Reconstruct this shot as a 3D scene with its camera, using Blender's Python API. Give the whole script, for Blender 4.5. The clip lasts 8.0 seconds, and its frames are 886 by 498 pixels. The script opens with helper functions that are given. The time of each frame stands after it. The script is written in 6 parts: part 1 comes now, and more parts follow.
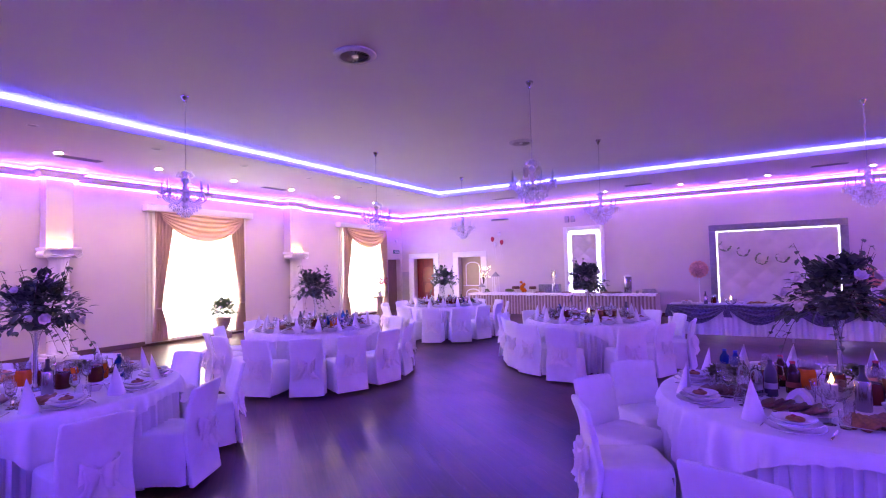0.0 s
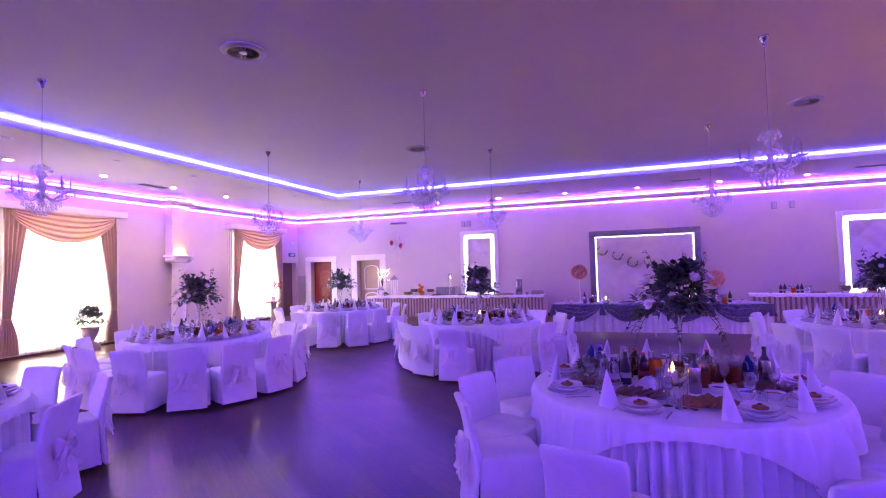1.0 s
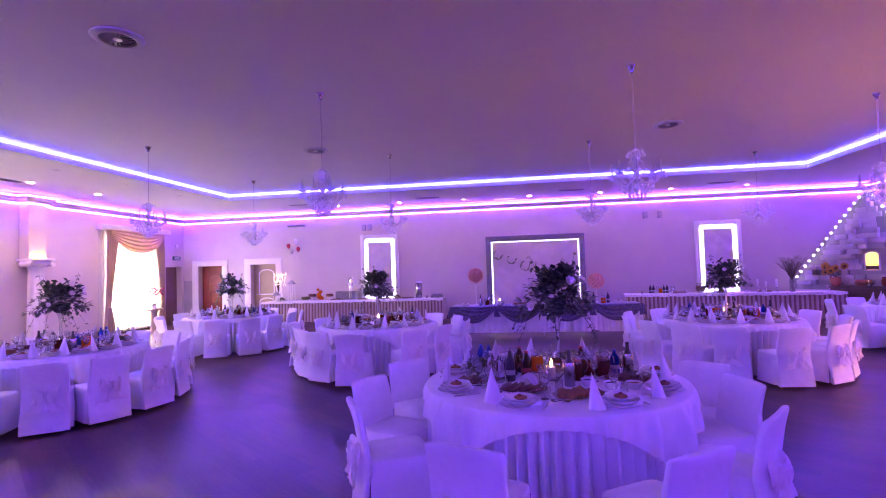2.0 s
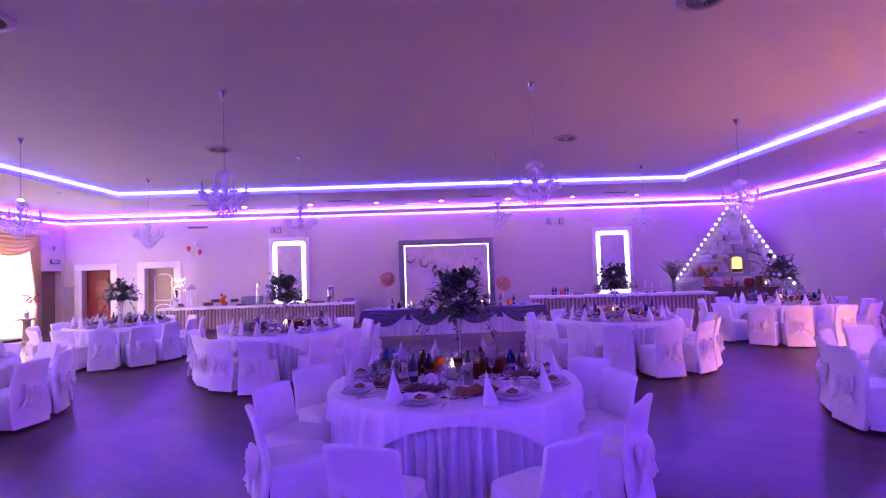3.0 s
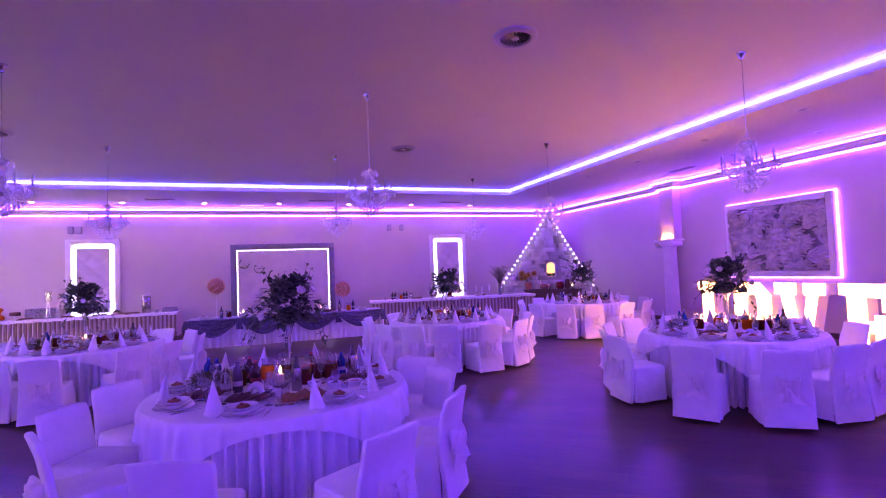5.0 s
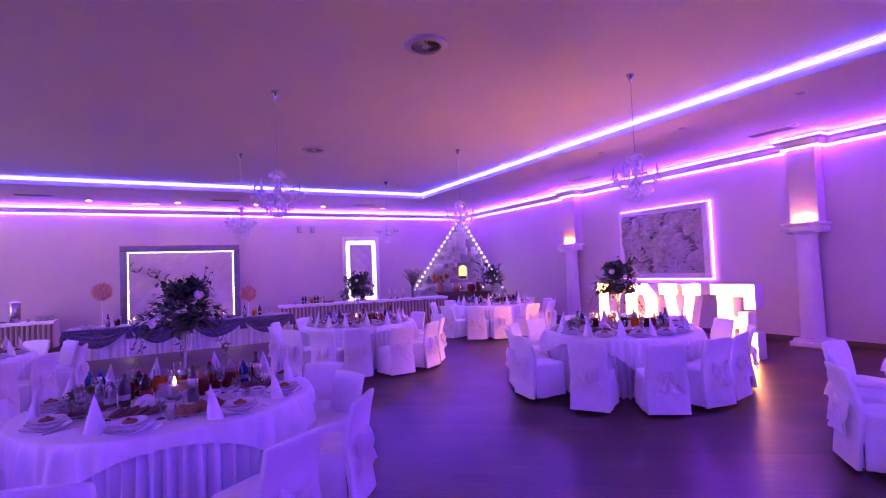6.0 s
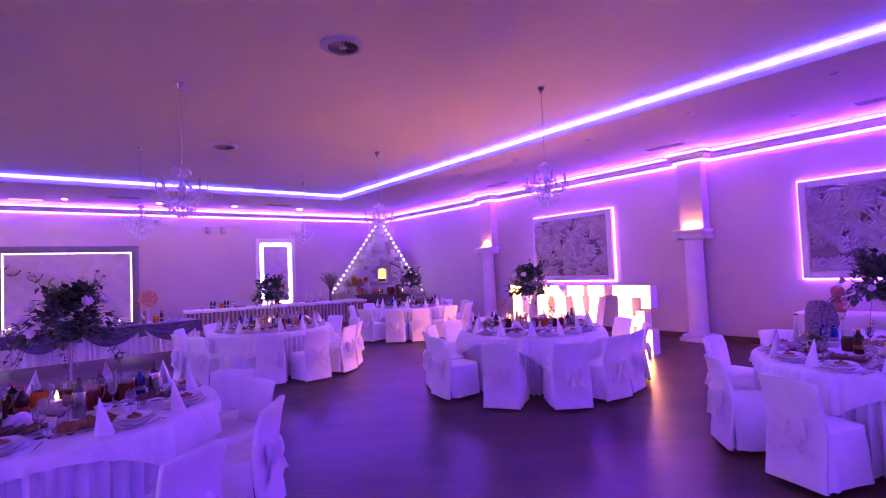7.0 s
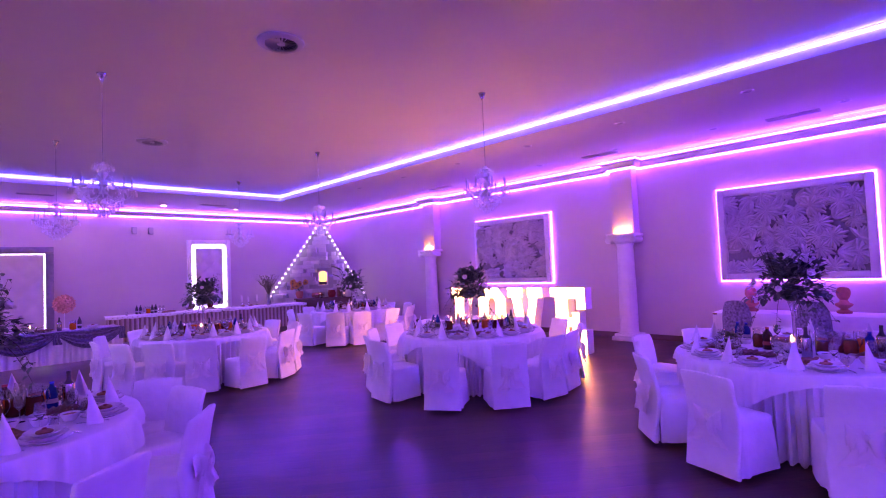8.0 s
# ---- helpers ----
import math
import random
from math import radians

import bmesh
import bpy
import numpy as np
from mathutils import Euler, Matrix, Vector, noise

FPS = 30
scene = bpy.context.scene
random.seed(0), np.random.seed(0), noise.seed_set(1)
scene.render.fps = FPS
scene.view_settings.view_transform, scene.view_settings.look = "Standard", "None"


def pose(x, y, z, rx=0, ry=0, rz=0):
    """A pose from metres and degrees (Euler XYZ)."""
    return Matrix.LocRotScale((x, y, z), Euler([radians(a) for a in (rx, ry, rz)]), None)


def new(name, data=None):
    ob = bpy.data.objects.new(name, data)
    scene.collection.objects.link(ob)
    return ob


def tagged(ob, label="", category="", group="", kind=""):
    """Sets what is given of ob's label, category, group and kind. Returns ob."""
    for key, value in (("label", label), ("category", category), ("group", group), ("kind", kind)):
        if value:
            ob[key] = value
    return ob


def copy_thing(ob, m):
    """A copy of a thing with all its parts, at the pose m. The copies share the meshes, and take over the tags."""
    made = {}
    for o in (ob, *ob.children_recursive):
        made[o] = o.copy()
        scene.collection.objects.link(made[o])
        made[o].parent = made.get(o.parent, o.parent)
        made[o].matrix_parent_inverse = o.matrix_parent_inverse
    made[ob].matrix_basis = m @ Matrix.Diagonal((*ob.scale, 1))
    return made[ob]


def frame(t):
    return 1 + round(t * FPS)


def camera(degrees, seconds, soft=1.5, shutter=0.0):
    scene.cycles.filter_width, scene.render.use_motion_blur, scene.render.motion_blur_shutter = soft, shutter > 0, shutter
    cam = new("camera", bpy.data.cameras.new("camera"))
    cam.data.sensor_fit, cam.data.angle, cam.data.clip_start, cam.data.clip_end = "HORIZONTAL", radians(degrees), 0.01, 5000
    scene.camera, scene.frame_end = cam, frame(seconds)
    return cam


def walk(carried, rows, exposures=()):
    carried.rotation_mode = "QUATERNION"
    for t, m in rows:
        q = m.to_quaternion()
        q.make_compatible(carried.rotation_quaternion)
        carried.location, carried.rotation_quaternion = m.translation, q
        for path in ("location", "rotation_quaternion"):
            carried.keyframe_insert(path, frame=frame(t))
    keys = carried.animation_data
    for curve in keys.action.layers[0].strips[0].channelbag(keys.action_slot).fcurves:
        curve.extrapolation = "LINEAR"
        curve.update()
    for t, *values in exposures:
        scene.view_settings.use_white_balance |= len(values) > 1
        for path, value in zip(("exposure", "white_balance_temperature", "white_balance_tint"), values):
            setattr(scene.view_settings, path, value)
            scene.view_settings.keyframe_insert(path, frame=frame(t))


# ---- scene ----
# the camera darkens a little and cools its greens as it turns from the windows
EXPOSURES = [(0.0, 0.08, 6500, 20), (2.0, -0.02, 6500, 33), (4.0, -0.09, 6550, 47), (8.0, -0.12, 6800, 60)]
cam = camera(83.74, 8.0, soft=1.1)
# seconds, place in metres, then yaw, pitch and roll in degrees
ROWS = [
    (0.0, 0.001, 0.000, 1.733, 31.18, 2.26, 1.42),
    (0.5, 0.077, -0.023, 1.737, 25.93, 2.31, 1.50),
    (1.0, 0.139, -0.048, 1.739, 19.81, 2.31, 1.62),
    (1.5, 0.184, -0.072, 1.739, 14.20, 2.35, 1.68),
    (2.0, 0.234, -0.112, 1.748, 8.57, 2.39, 1.81),
    (3.5, 0.385, -0.300, 1.759, -5.62, 2.38, 2.02),
    (4.0, 0.410, -0.352, 1.755, -10.03, 2.45, 2.11),
    (4.5, 0.424, -0.388, 1.753, -14.34, 2.44, 2.15),
    (6.0, 0.467, -0.489, 1.756, -28.93, 2.35, 2.35),
    (6.5, 0.479, -0.520, 1.757, -33.46, 2.32, 2.38),
    (7.0, 0.487, -0.549, 1.757, -38.08, 2.28, 2.40),
    (7.5, 0.495, -0.563, 1.757, -41.71, 2.28, 2.39),
    (8.0, 0.503, -0.571, 1.758, -44.64, 2.30, 2.42),
]
walk(cam, [(t, pose(x, y, z, 90 + pitch, roll, yaw)) for t, x, y, z, yaw, pitch, roll in ROWS], exposures=EXPOSURES)

# ---- room, in metres ----
# south end unseen: YS and TY0 chosen to bring violet strips near the foreground
XL, XR, YS, YN = -12.63, 11.5, -5.6, 17.45
Z_LOW, Z_TRAY = 4.10, 4.28
TX0, TX1, TY0, TY1 = -8.56, 7.82, -3.3, 14.0
WALL = 0.35
PILASTERS = [("e", 4.45), ("e", 10.85), ("w", 4.75), ("w", 11.25)]
WINDOWS = [(6.95, 9.25), (13.75, 16.05)]
W_Z0, W_Z1 = 0.16, 3.2

# ---- daylight ----
world = bpy.data.worlds.new("world")
scene.world = world
world.use_nodes = True
wn = world.node_tree.nodes
sky = wn.new("ShaderNodeTexSky")
sky.sky_type = "NISHITA"
sky.sun_disc = False
sky.sun_elevation, sky.sun_rotation = radians(40), radians(-70)
world.node_tree.links.new(sky.outputs[0], wn["Background"].inputs[0])
wn["Background"].inputs[1].default_value = 0.12

WINDOW_WATTS = 520.0
for y0, y1 in WINDOWS:
    lamp = bpy.data.lights.new("window_daylight", "AREA")
    lamp.shape, lamp.size, lamp.size_y = "RECTANGLE", W_Z1 - W_Z0, y1 - y0
    lamp.energy, lamp.color = WINDOW_WATTS, (1.0, 0.92, 0.74)
    new("window_daylight", lamp).matrix_world = pose(XL - WALL - 0.05, (y0 + y1) / 2, (W_Z0 + W_Z1) / 2, 0, -90, 0)

LED_TRAY, LED_CORNICE, LED_FRAME, LED_WHITE = 94.0, 92.0, 24.0, 4.5


# ---- materials ----
def material(name, color, rough=0.6, metal=0.0, var=0.0, scale=8.0, bump=0.0, bump_scale=60.0, sheen=0.0, glass=0.0, alpha=1.0, spec=0.5, random_hue=0.0, stretch=(1, 1, 1)):
    m = bpy.data.materials.new(name)
    m.use_nodes = True
    nt = m.node_tree
    b = nt.nodes["Principled BSDF"]
    b.inputs["Base Color"].default_value = (*color, 1)
    b.inputs["Roughness"].default_value = rough
    b.inputs["Metallic"].default_value = metal
    b.inputs["Specular IOR Level"].default_value = spec
    b.inputs["Sheen Weight"].default_value = sheen
    b.inputs["Transmission Weight"].default_value = glass
    b.inputs["Alpha"].default_value = alpha
    tc = nt.nodes.new("ShaderNodeTexCoord")
    mp = nt.nodes.new("ShaderNodeMapping")
    mp.inputs["Scale"].default_value = stretch
    nt.links.new(tc.outputs["Object"], mp.inputs[0])
    if var or random_hue:
        n1 = nt.nodes.new("ShaderNodeTexNoise")
        n1.inputs["Scale"].default_value, n1.inputs["Detail"].default_value = scale, 6
        nt.links.new(mp.outputs[0], n1.inputs["Vector"])
        r = nt.nodes.new("ShaderNodeMapRange")
        r.inputs["From Min"].default_value, r.inputs["From Max"].default_value = 0.3, 0.7
        r.inputs["To Min"].default_value, r.inputs["To Max"].default_value = 1 - var, 1 + var * 0.6
        nt.links.new(n1.outputs[0], r.inputs[0])
        hsv = nt.nodes.new("ShaderNodeHueSaturation")
        hsv.inputs["Color"].default_value = (*color, 1)
        last = r.outputs[0]
        if random_hue:
            oi = nt.nodes.new("ShaderNodeObjectInfo")
            rr = nt.nodes.new("ShaderNodeMapRange")
            rr.inputs["To Min"].default_value, rr.inputs["To Max"].default_value = 1 - random_hue, 1 + random_hue
            nt.links.new(oi.outputs["Random"], rr.inputs[0])
            mu = nt.nodes.new("ShaderNodeMath")
            mu.operation = "MULTIPLY"
            nt.links.new(r.outputs[0], mu.inputs[0])
            nt.links.new(rr.outputs[0], mu.inputs[1])
            last = mu.outputs[0]
        nt.links.new(last, hsv.inputs["Value"])
        nt.links.new(hsv.outputs[0], b.inputs["Base Color"])
    if bump:
        n2 = nt.nodes.new("ShaderNodeTexNoise")
        n2.inputs["Scale"].default_value, n2.inputs["Detail"].default_value = bump_scale, 4
        nt.links.new(mp.outputs[0], n2.inputs["Vector"])
        bp = nt.nodes.new("ShaderNodeBump")
        bp.inputs["Strength"].default_value, bp.inputs["Distance"].default_value = bump, 0.01
        nt.links.new(n2.outputs[0], bp.inputs["Height"])
        nt.links.new(bp.outputs[0], b.inputs["Normal"])
    return m


def glowing(name, color, strength):
    m = bpy.data.materials.new(name)
    m.use_nodes = True
    b = m.node_tree.nodes["Principled BSDF"]
    b.inputs["Base Color"].default_value = (*[min(c, 0.8) for c in color], 1)
    b.inputs["Emission Color"].default_value = (*color, 1)
    b.inputs["Emission Strength"].default_value = strength
    return m


def sheer_material(name, color, clear, through_light):
    """Thin cloth: partly see-through, partly lit from behind."""
    m = bpy.data.materials.new(name)
    m.use_nodes = True
    nt = m.node_tree
    nt.nodes.clear()
    out = nt.nodes.new("ShaderNodeOutputMaterial")
    tr, tl, df = nt.nodes.new("ShaderNodeBsdfTransparent"), nt.nodes.new("ShaderNodeBsdfTranslucent"), nt.nodes.new("ShaderNodeBsdfDiffuse")
    m1, m2 = nt.nodes.new("ShaderNodeMixShader"), nt.nodes.new("ShaderNodeMixShader")
    tl.inputs[0].default_value = df.inputs[0].default_value = (*color, 1)
    tc, wv = nt.nodes.new("ShaderNodeTexCoord"), nt.nodes.new("ShaderNodeTexNoise")
    wv.inputs["Scale"].default_value = 90
    nt.links.new(tc.outputs["Object"], wv.inputs["Vector"])
    rg = nt.nodes.new("ShaderNodeMapRange")
    rg.inputs["To Min"].default_value, rg.inputs["To Max"].default_value = clear * 0.7, clear * 1.3
    nt.links.new(wv.outputs[0], rg.inputs[0])
    m1.inputs[0].default_value = through_light
    nt.links.new(df.outputs[0], m1.inputs[1])
    nt.links.new(tl.outputs[0], m1.inputs[2])
    nt.links.new(rg.outputs[0], m2.inputs[0])
    nt.links.new(m1.outputs[0], m2.inputs[1])
    nt.links.new(tr.outputs[0], m2.inputs[2])
    nt.links.new(m2.outputs[0], out.inputs[0])
    return m


def floor_material():
    """Dark reddish laminate boards laid on the skew, with a satin varnish."""
    m = bpy.data.materials.new("laminate_floor")
    m.use_nodes = True
    nt = m.node_tree
    b = nt.nodes["Principled BSDF"]
    tc, mp = nt.nodes.new("ShaderNodeTexCoord"), nt.nodes.new("ShaderNodeMapping")
    mp.inputs["Rotation"].default_value = (0, 0, radians(38))
    nt.links.new(tc.outputs["Object"], mp.inputs[0])
    br = nt.nodes.new("ShaderNodeTexBrick")
    br.inputs["Color1"].default_value, br.inputs["Color2"].default_value = (0.082, 0.026, 0.019, 1), (0.040, 0.013, 0.010, 1)
    br.inputs["Mortar"].default_value = (0.04, 0.018, 0.014, 1)
    br.inputs["Scale"].default_value, br.inputs["Mortar Size"].default_value = 1.0, 0.0025
    br.inputs["Brick Width"].default_value, br.inputs["Row Height"].default_value = 1.28, 0.19
    br.inputs["Bias"].default_value = 0.0
    nt.links.new(mp.outputs[0], br.inputs["Vector"])
    mp2 = nt.nodes.new("ShaderNodeMapping")
    mp2.inputs["Scale"].default_value = (2.2, 40, 1)
    nt.links.new(mp.outputs[0], mp2.inputs[0])
    gr = nt.nodes.new("ShaderNodeTexNoise")
    gr.inputs["Scale"].default_value, gr.inputs["Detail"].default_value, gr.inputs["Distortion"].default_value = 1.0, 8, 0.6
    nt.links.new(mp2.outputs[0], gr.inputs["Vector"])
    rg = nt.nodes.new("ShaderNodeMapRange")
    rg.inputs["From Min"].default_value, rg.inputs["From Max"].default_value = 0.3, 0.7
    rg.inputs["To Min"].default_value, rg.inputs["To Max"].default_value = 0.6, 1.35
    nt.links.new(gr.outputs[0], rg.inputs[0])
    hs = nt.nodes.new("ShaderNodeHueSaturation")
    nt.links.new(br.outputs["Color"], hs.inputs["Color"])
    nt.links.new(rg.outputs[0], hs.inputs["Value"])
    nt.links.new(hs.outputs[0], b.inputs["Base Color"])
    sm = nt.nodes.new("ShaderNodeTexNoise")
    sm.inputs["Scale"].default_value, sm.inputs["Detail"].default_value = 1.3, 5
    nt.links.new(tc.outputs["Object"], sm.inputs["Vector"])
    rr = nt.nodes.new("ShaderNodeMapRange")
    rr.inputs["To Min"].default_value, rr.inputs["To Max"].default_value = 0.27, 0.40
    b.inputs["Specular IOR Level"].default_value = 0.36
    nt.links.new(sm.outputs[0], rr.inputs[0])
    nt.links.new(rr.outputs[0], b.inputs["Roughness"])
    bp = nt.nodes.new("ShaderNodeBump")
    bp.inputs["Strength"].default_value, bp.inputs["Distance"].default_value = 0.12, 0.002
    nt.links.new(gr.outputs[0], bp.inputs["Height"])
    bp2 = nt.nodes.new("ShaderNodeBump")
    bp2.inputs["Strength"].default_value, bp2.inputs["Distance"].default_value, bp2.invert = 0.5, 0.002, True
    nt.links.new(br.outputs["Fac"], bp2.inputs["Height"])
    nt.links.new(bp.outputs[0], bp2.inputs["Normal"])
    nt.links.new(bp2.outputs[0], b.inputs["Normal"])
    return m


M_FLOOR = floor_material()
M_WALL = material("cream_wall_paint", (0.62, 0.56, 0.52), 0.75, var=0.04, scale=1.2, bump=0.12, bump_scale=120)
M_CEIL = material("white_ceiling_paint", (0.64, 0.62, 0.62), 0.8, var=0.03, scale=0.8, bump=0.06, bump_scale=150)
M_TRIM = material("white_gloss_trim", (0.8, 0.79, 0.78), 0.4, var=0.03, scale=3, bump=0.03)
M_DADO_SHADE = material("grey_dado_and_gap_shade", (0.42, 0.40, 0.42), 0.6, var=0.06, scale=3, bump=0.08)
M_BASEB = material("dark_wood_skirting", (0.09, 0.045, 0.03), 0.45, var=0.2, scale=12, stretch=(1, 1, 8))
M_STONE = material("white_plaster_column", (0.78, 0.76, 0.75), 0.6, var=0.05, scale=6, bump=0.15, bump_scale=40)
M_LED_T = glowing("violet_led_tray", (0.055, 0.06, 1.0), LED_TRAY)
M_LED_C = glowing("violet_led_cornice", (0.245, 0.055, 1.0), LED_CORNICE)
M_LED_F = glowing("violet_led_frame", (0.36, 0.10, 1.0), LED_FRAME)
M_LED_W = glowing("cool_white_led", (0.80, 0.82, 1.0), LED_WHITE)
M_WARM = glowing("warm_uplight", (1.0, 0.40, 0.09), 110.0)
M_SPOT = glowing("warm_downlight", (1.0, 0.66, 0.40), 220.0)
M_SPOT_W = glowing("bright_warm_downlight", (1.0, 0.66, 0.38), 1150.0)
M_LETTER = glowing("warm_white_letter_face", (1.0, 0.42, 0.12), 31.0)
M_FLAME = glowing("candle_flame", (1.0, 0.55, 0.15), 22.0)
M_BULB = glowing("white_bulb", (0.92, 0.90, 1.0), 4.5)
M_CLOTH = material("white_tablecloth", (0.87, 0.86, 0.87), 0.85, var=0.05, scale=5, bump=0.5, bump_scale=12, sheen=0.2)
M_COVER = material("white_chair_cover", (0.89, 0.88, 0.89), 0.8, var=0.06, scale=6, bump=0.9, bump_scale=9, sheen=0.2)
M_SKIRT = material("white_pleated_skirt", (0.82, 0.81, 0.83), 0.85, var=0.06, scale=6, bump=0.2, bump_scale=50)
M_BOW = sheer_material("pale_organza", (0.97, 0.93, 0.92), 0.05, 0.35)
M_CHROME = material("chrome", (0.8, 0.8, 0.82), 0.12, 1.0, var=0.05, scale=20)
M_STEEL = material("brushed_steel", (0.62, 0.62, 0.64), 0.3, 1.0, var=0.12, scale=30, stretch=(1, 1, 0.05))
M_CANOPY = material("dark_chrome", (0.36, 0.35, 0.38), 0.22, 1.0, var=0.1, scale=20)
M_CHAIN = material("dim_steel_chain", (0.38, 0.36, 0.40), 0.35, 0.8, var=0.2, scale=60)
M_DARK = material("dark_plastic", (0.03, 0.03, 0.035), 0.4, var=0.1)
# both crystals are nearly opaque white, their sparkle put into the base colour
M_CRYSTAL = material("crystal_glass", (0.95, 0.95, 0.98), 0.04, glass=0.12, spec=1.0)
M_SPARKLE = material("sparkle_white_crystal", (0.93, 0.92, 0.97), 0.08, glass=0.05, spec=1.0)
M_GLASS = material("clear_glass", (0.95, 0.96, 0.97), 0.03, glass=0.95)


# ---- mesh helpers ----
class Shape:
    """Vertices and faces gathered for one mesh."""

    def __init__(self):
        self.v, self.f = [], []

    def add(self, verts, faces):
        n = len(self.v)
        self.v.extend(tuple(p) for p in verts)
        self.f.extend(tuple(i + n for i in face) for face in faces)
        return self

    def box(self, x0, y0, z0, x1, y1, z1):
        x0, x1, y0, y1, z0, z1 = min(x0, x1), max(x0, x1), min(y0, y1), max(y0, y1), min(z0, z1), max(z0, z1)
        return self.add([(x0, y0, z0), (x1, y0, z0), (x1, y1, z0), (x0, y1, z0), (x0, y0, z1), (x1, y0, z1), (x1, y1, z1), (x0, y1, z1)],
                        [(0, 3, 2, 1), (4, 5, 6, 7), (0, 1, 5, 4), (1, 2, 6, 5), (2, 3, 7, 6), (3, 0, 4, 7)])

    def soft_box(self, x0, y0, z0, x1, y1, z1, r=0.01):
        """A box with bevelled edges."""
        bm = bmesh.new()
        bmesh.ops.create_cube(bm, size=1.0)
        for p in bm.verts:
            p.co = Vector(((x0 + x1) / 2 + p.co.x * (x1 - x0), (y0 + y1) / 2 + p.co.y * (y1 - y0), (z0 + z1) / 2 + p.co.z * (z1 - z0)))
        bmesh.ops.bevel(bm, geom=bm.edges[:], offset=r, segments=2, affect="EDGES", profile=0.5)
        bm.verts.index_update()
        self.add([p.co[:] for p in bm.verts], [[p.index for p in f.verts] for f in bm.faces])
        bm.free()
        return self

    def lathe(self, profile, n=24, cx=0, cy=0, wave=None, caps=True):
        """A turned form: profile is (radius, height) from the bottom up."""
        base, k = [], len(profile)
        for r, z in profile:
            for i in range(n):
                a = 2 * math.pi * i / n
                q = r * (1 if wave is None else wave(a, z))
                base.append((cx + q * math.cos(a), cy + q * math.sin(a), z))
        faces = [(j * n + i, j * n + (i + 1) % n, (j + 1) * n + (i + 1) % n, (j + 1) * n + i) for j in range(k - 1) for i in range(n)]
        if caps:
            faces += [tuple(range(n))[::-1], tuple((k - 1) * n + i for i in range(n))]
        return self.add(base, faces)

    def tube(self, pts, r, n=6, taper=1.0):
        """A round rod along points."""
        pts = [Vector(p) for p in pts]
        verts = []
        for i, p in enumerate(pts):
            d = (pts[min(i + 1, len(pts) - 1)] - pts[max(i - 1, 0)]).normalized()
            side = d.cross(Vector((0, 0, 1)) if abs(d.z) < 0.95 else Vector((1, 0, 0))).normalized()
            up = side.cross(d)
            q = r * (1 + (taper - 1) * i / max(1, len(pts) - 1))
            verts += [p + (side * math.cos(2 * math.pi * k / n) + up * math.sin(2 * math.pi * k / n)) * q for k in range(n)]
        faces = [(j * n + i, j * n + (i + 1) % n, (j + 1) * n + (i + 1) % n, (j + 1) * n + i) for j in range(len(pts) - 1) for i in range(n)]
        faces += [tuple(range(n))[::-1], tuple((len(pts) - 1) * n + i for i in range(n))]
        return self.add(verts, faces)

    def sheet(self, nu, nv, fn, wrap=False):
        """A surface fn(u, v), u and v from 0 to 1."""
        m = nu if wrap else nu + 1
        verts = [fn(i / nu, j / nv) for j in range(nv + 1) for i in range(m)]
        faces = [(j * m + i, j * m + (i + 1) % m, (j + 1) * m + (i + 1) % m, (j + 1) * m + i) for j in range(nv) for i in range(nu)]
        return self.add(verts, faces)

    def cloth(self, nu, nv, fn, thick, wrap=False):
        """A sheet with a back, the thickness thick away from it, closed round the rim."""
        one = Shape().sheet(nu, nv, fn, wrap)
        m = nu if wrap else nu + 1
        normals = [Vector((0, 0, 0)) for _ in one.v]
        for f in one.f:
            a, b, c = Vector(one.v[f[0]]), Vector(one.v[f[1]]), Vector(one.v[f[2]])
            nn = (b - a).cross(c - a)
            for i in f:
                normals[i] += nn
        k = len(one.v)
        back = [Vector(p) - (q.normalized() if q.length > 1e-12 else Vector((0, 0, 1))) * thick for p, q in zip(one.v, normals)]
        faces = list(one.f) + [tuple(i + k for i in f[::-1]) for f in one.f]
        rim = [(i, (i + 1) % m) for i in range(nu)]
        for a, b in rim:
            faces.append((b, a, a + k, b + k))
            a2, b2 = nv * m + a, nv * m + b
            faces.append((a2, b2, b2 + k, a2 + k))
        if not wrap:
            for j in range(nv):
                faces.append((j * m, (j + 1) * m, (j + 1) * m + k, j * m + k))
                e = m - 1
                faces.append(((j + 1) * m + e, j * m + e, j * m + e + k, (j + 1) * m + e + k))
        return self.add(one.v + back, faces)

    def prism(self, outline, place):
        """An outline (u, v) extruded: place(u, v, w) with w 0 and 1."""
        n = len(outline)
        return self.add([place(u, v, w) for w in (0, 1) for u, v in outline],
                        [tuple(range(n))[::-1], tuple(range(n, 2 * n))] + [(i, (i + 1) % n, n + (i + 1) % n, n + i) for i in range(n)])

    def sweep(self, path, profile, closed=True):
        """A profile of (inwards, height) carried round a level path, mitred at its corners; inwards is to the path's left."""
        n, k, verts = len(path), len(profile), []
        for i, p in enumerate(path):
            p = Vector(p)
            a = (p - Vector(path[i - 1])).normalized() if (closed or i) else None
            b = (Vector(path[(i + 1) % n]) - p).normalized() if (closed or i < n - 1) else None
            a, b = a or b, b or a
            na, nb = Vector((-a.y, a.x)), Vector((-b.y, b.x))
            mid = (na + nb)
            mid = mid / max(1e-6, mid.dot(na))
            verts += [(p.x + mid.x * d, p.y + mid.y * d, z) for d, z in profile]
        faces = [(i * k + j, ((i + 1) % n) * k + j, ((i + 1) % n) * k + (j + 1) % k, i * k + (j + 1) % k) for i in range(n if closed else n - 1) for j in range(k)]
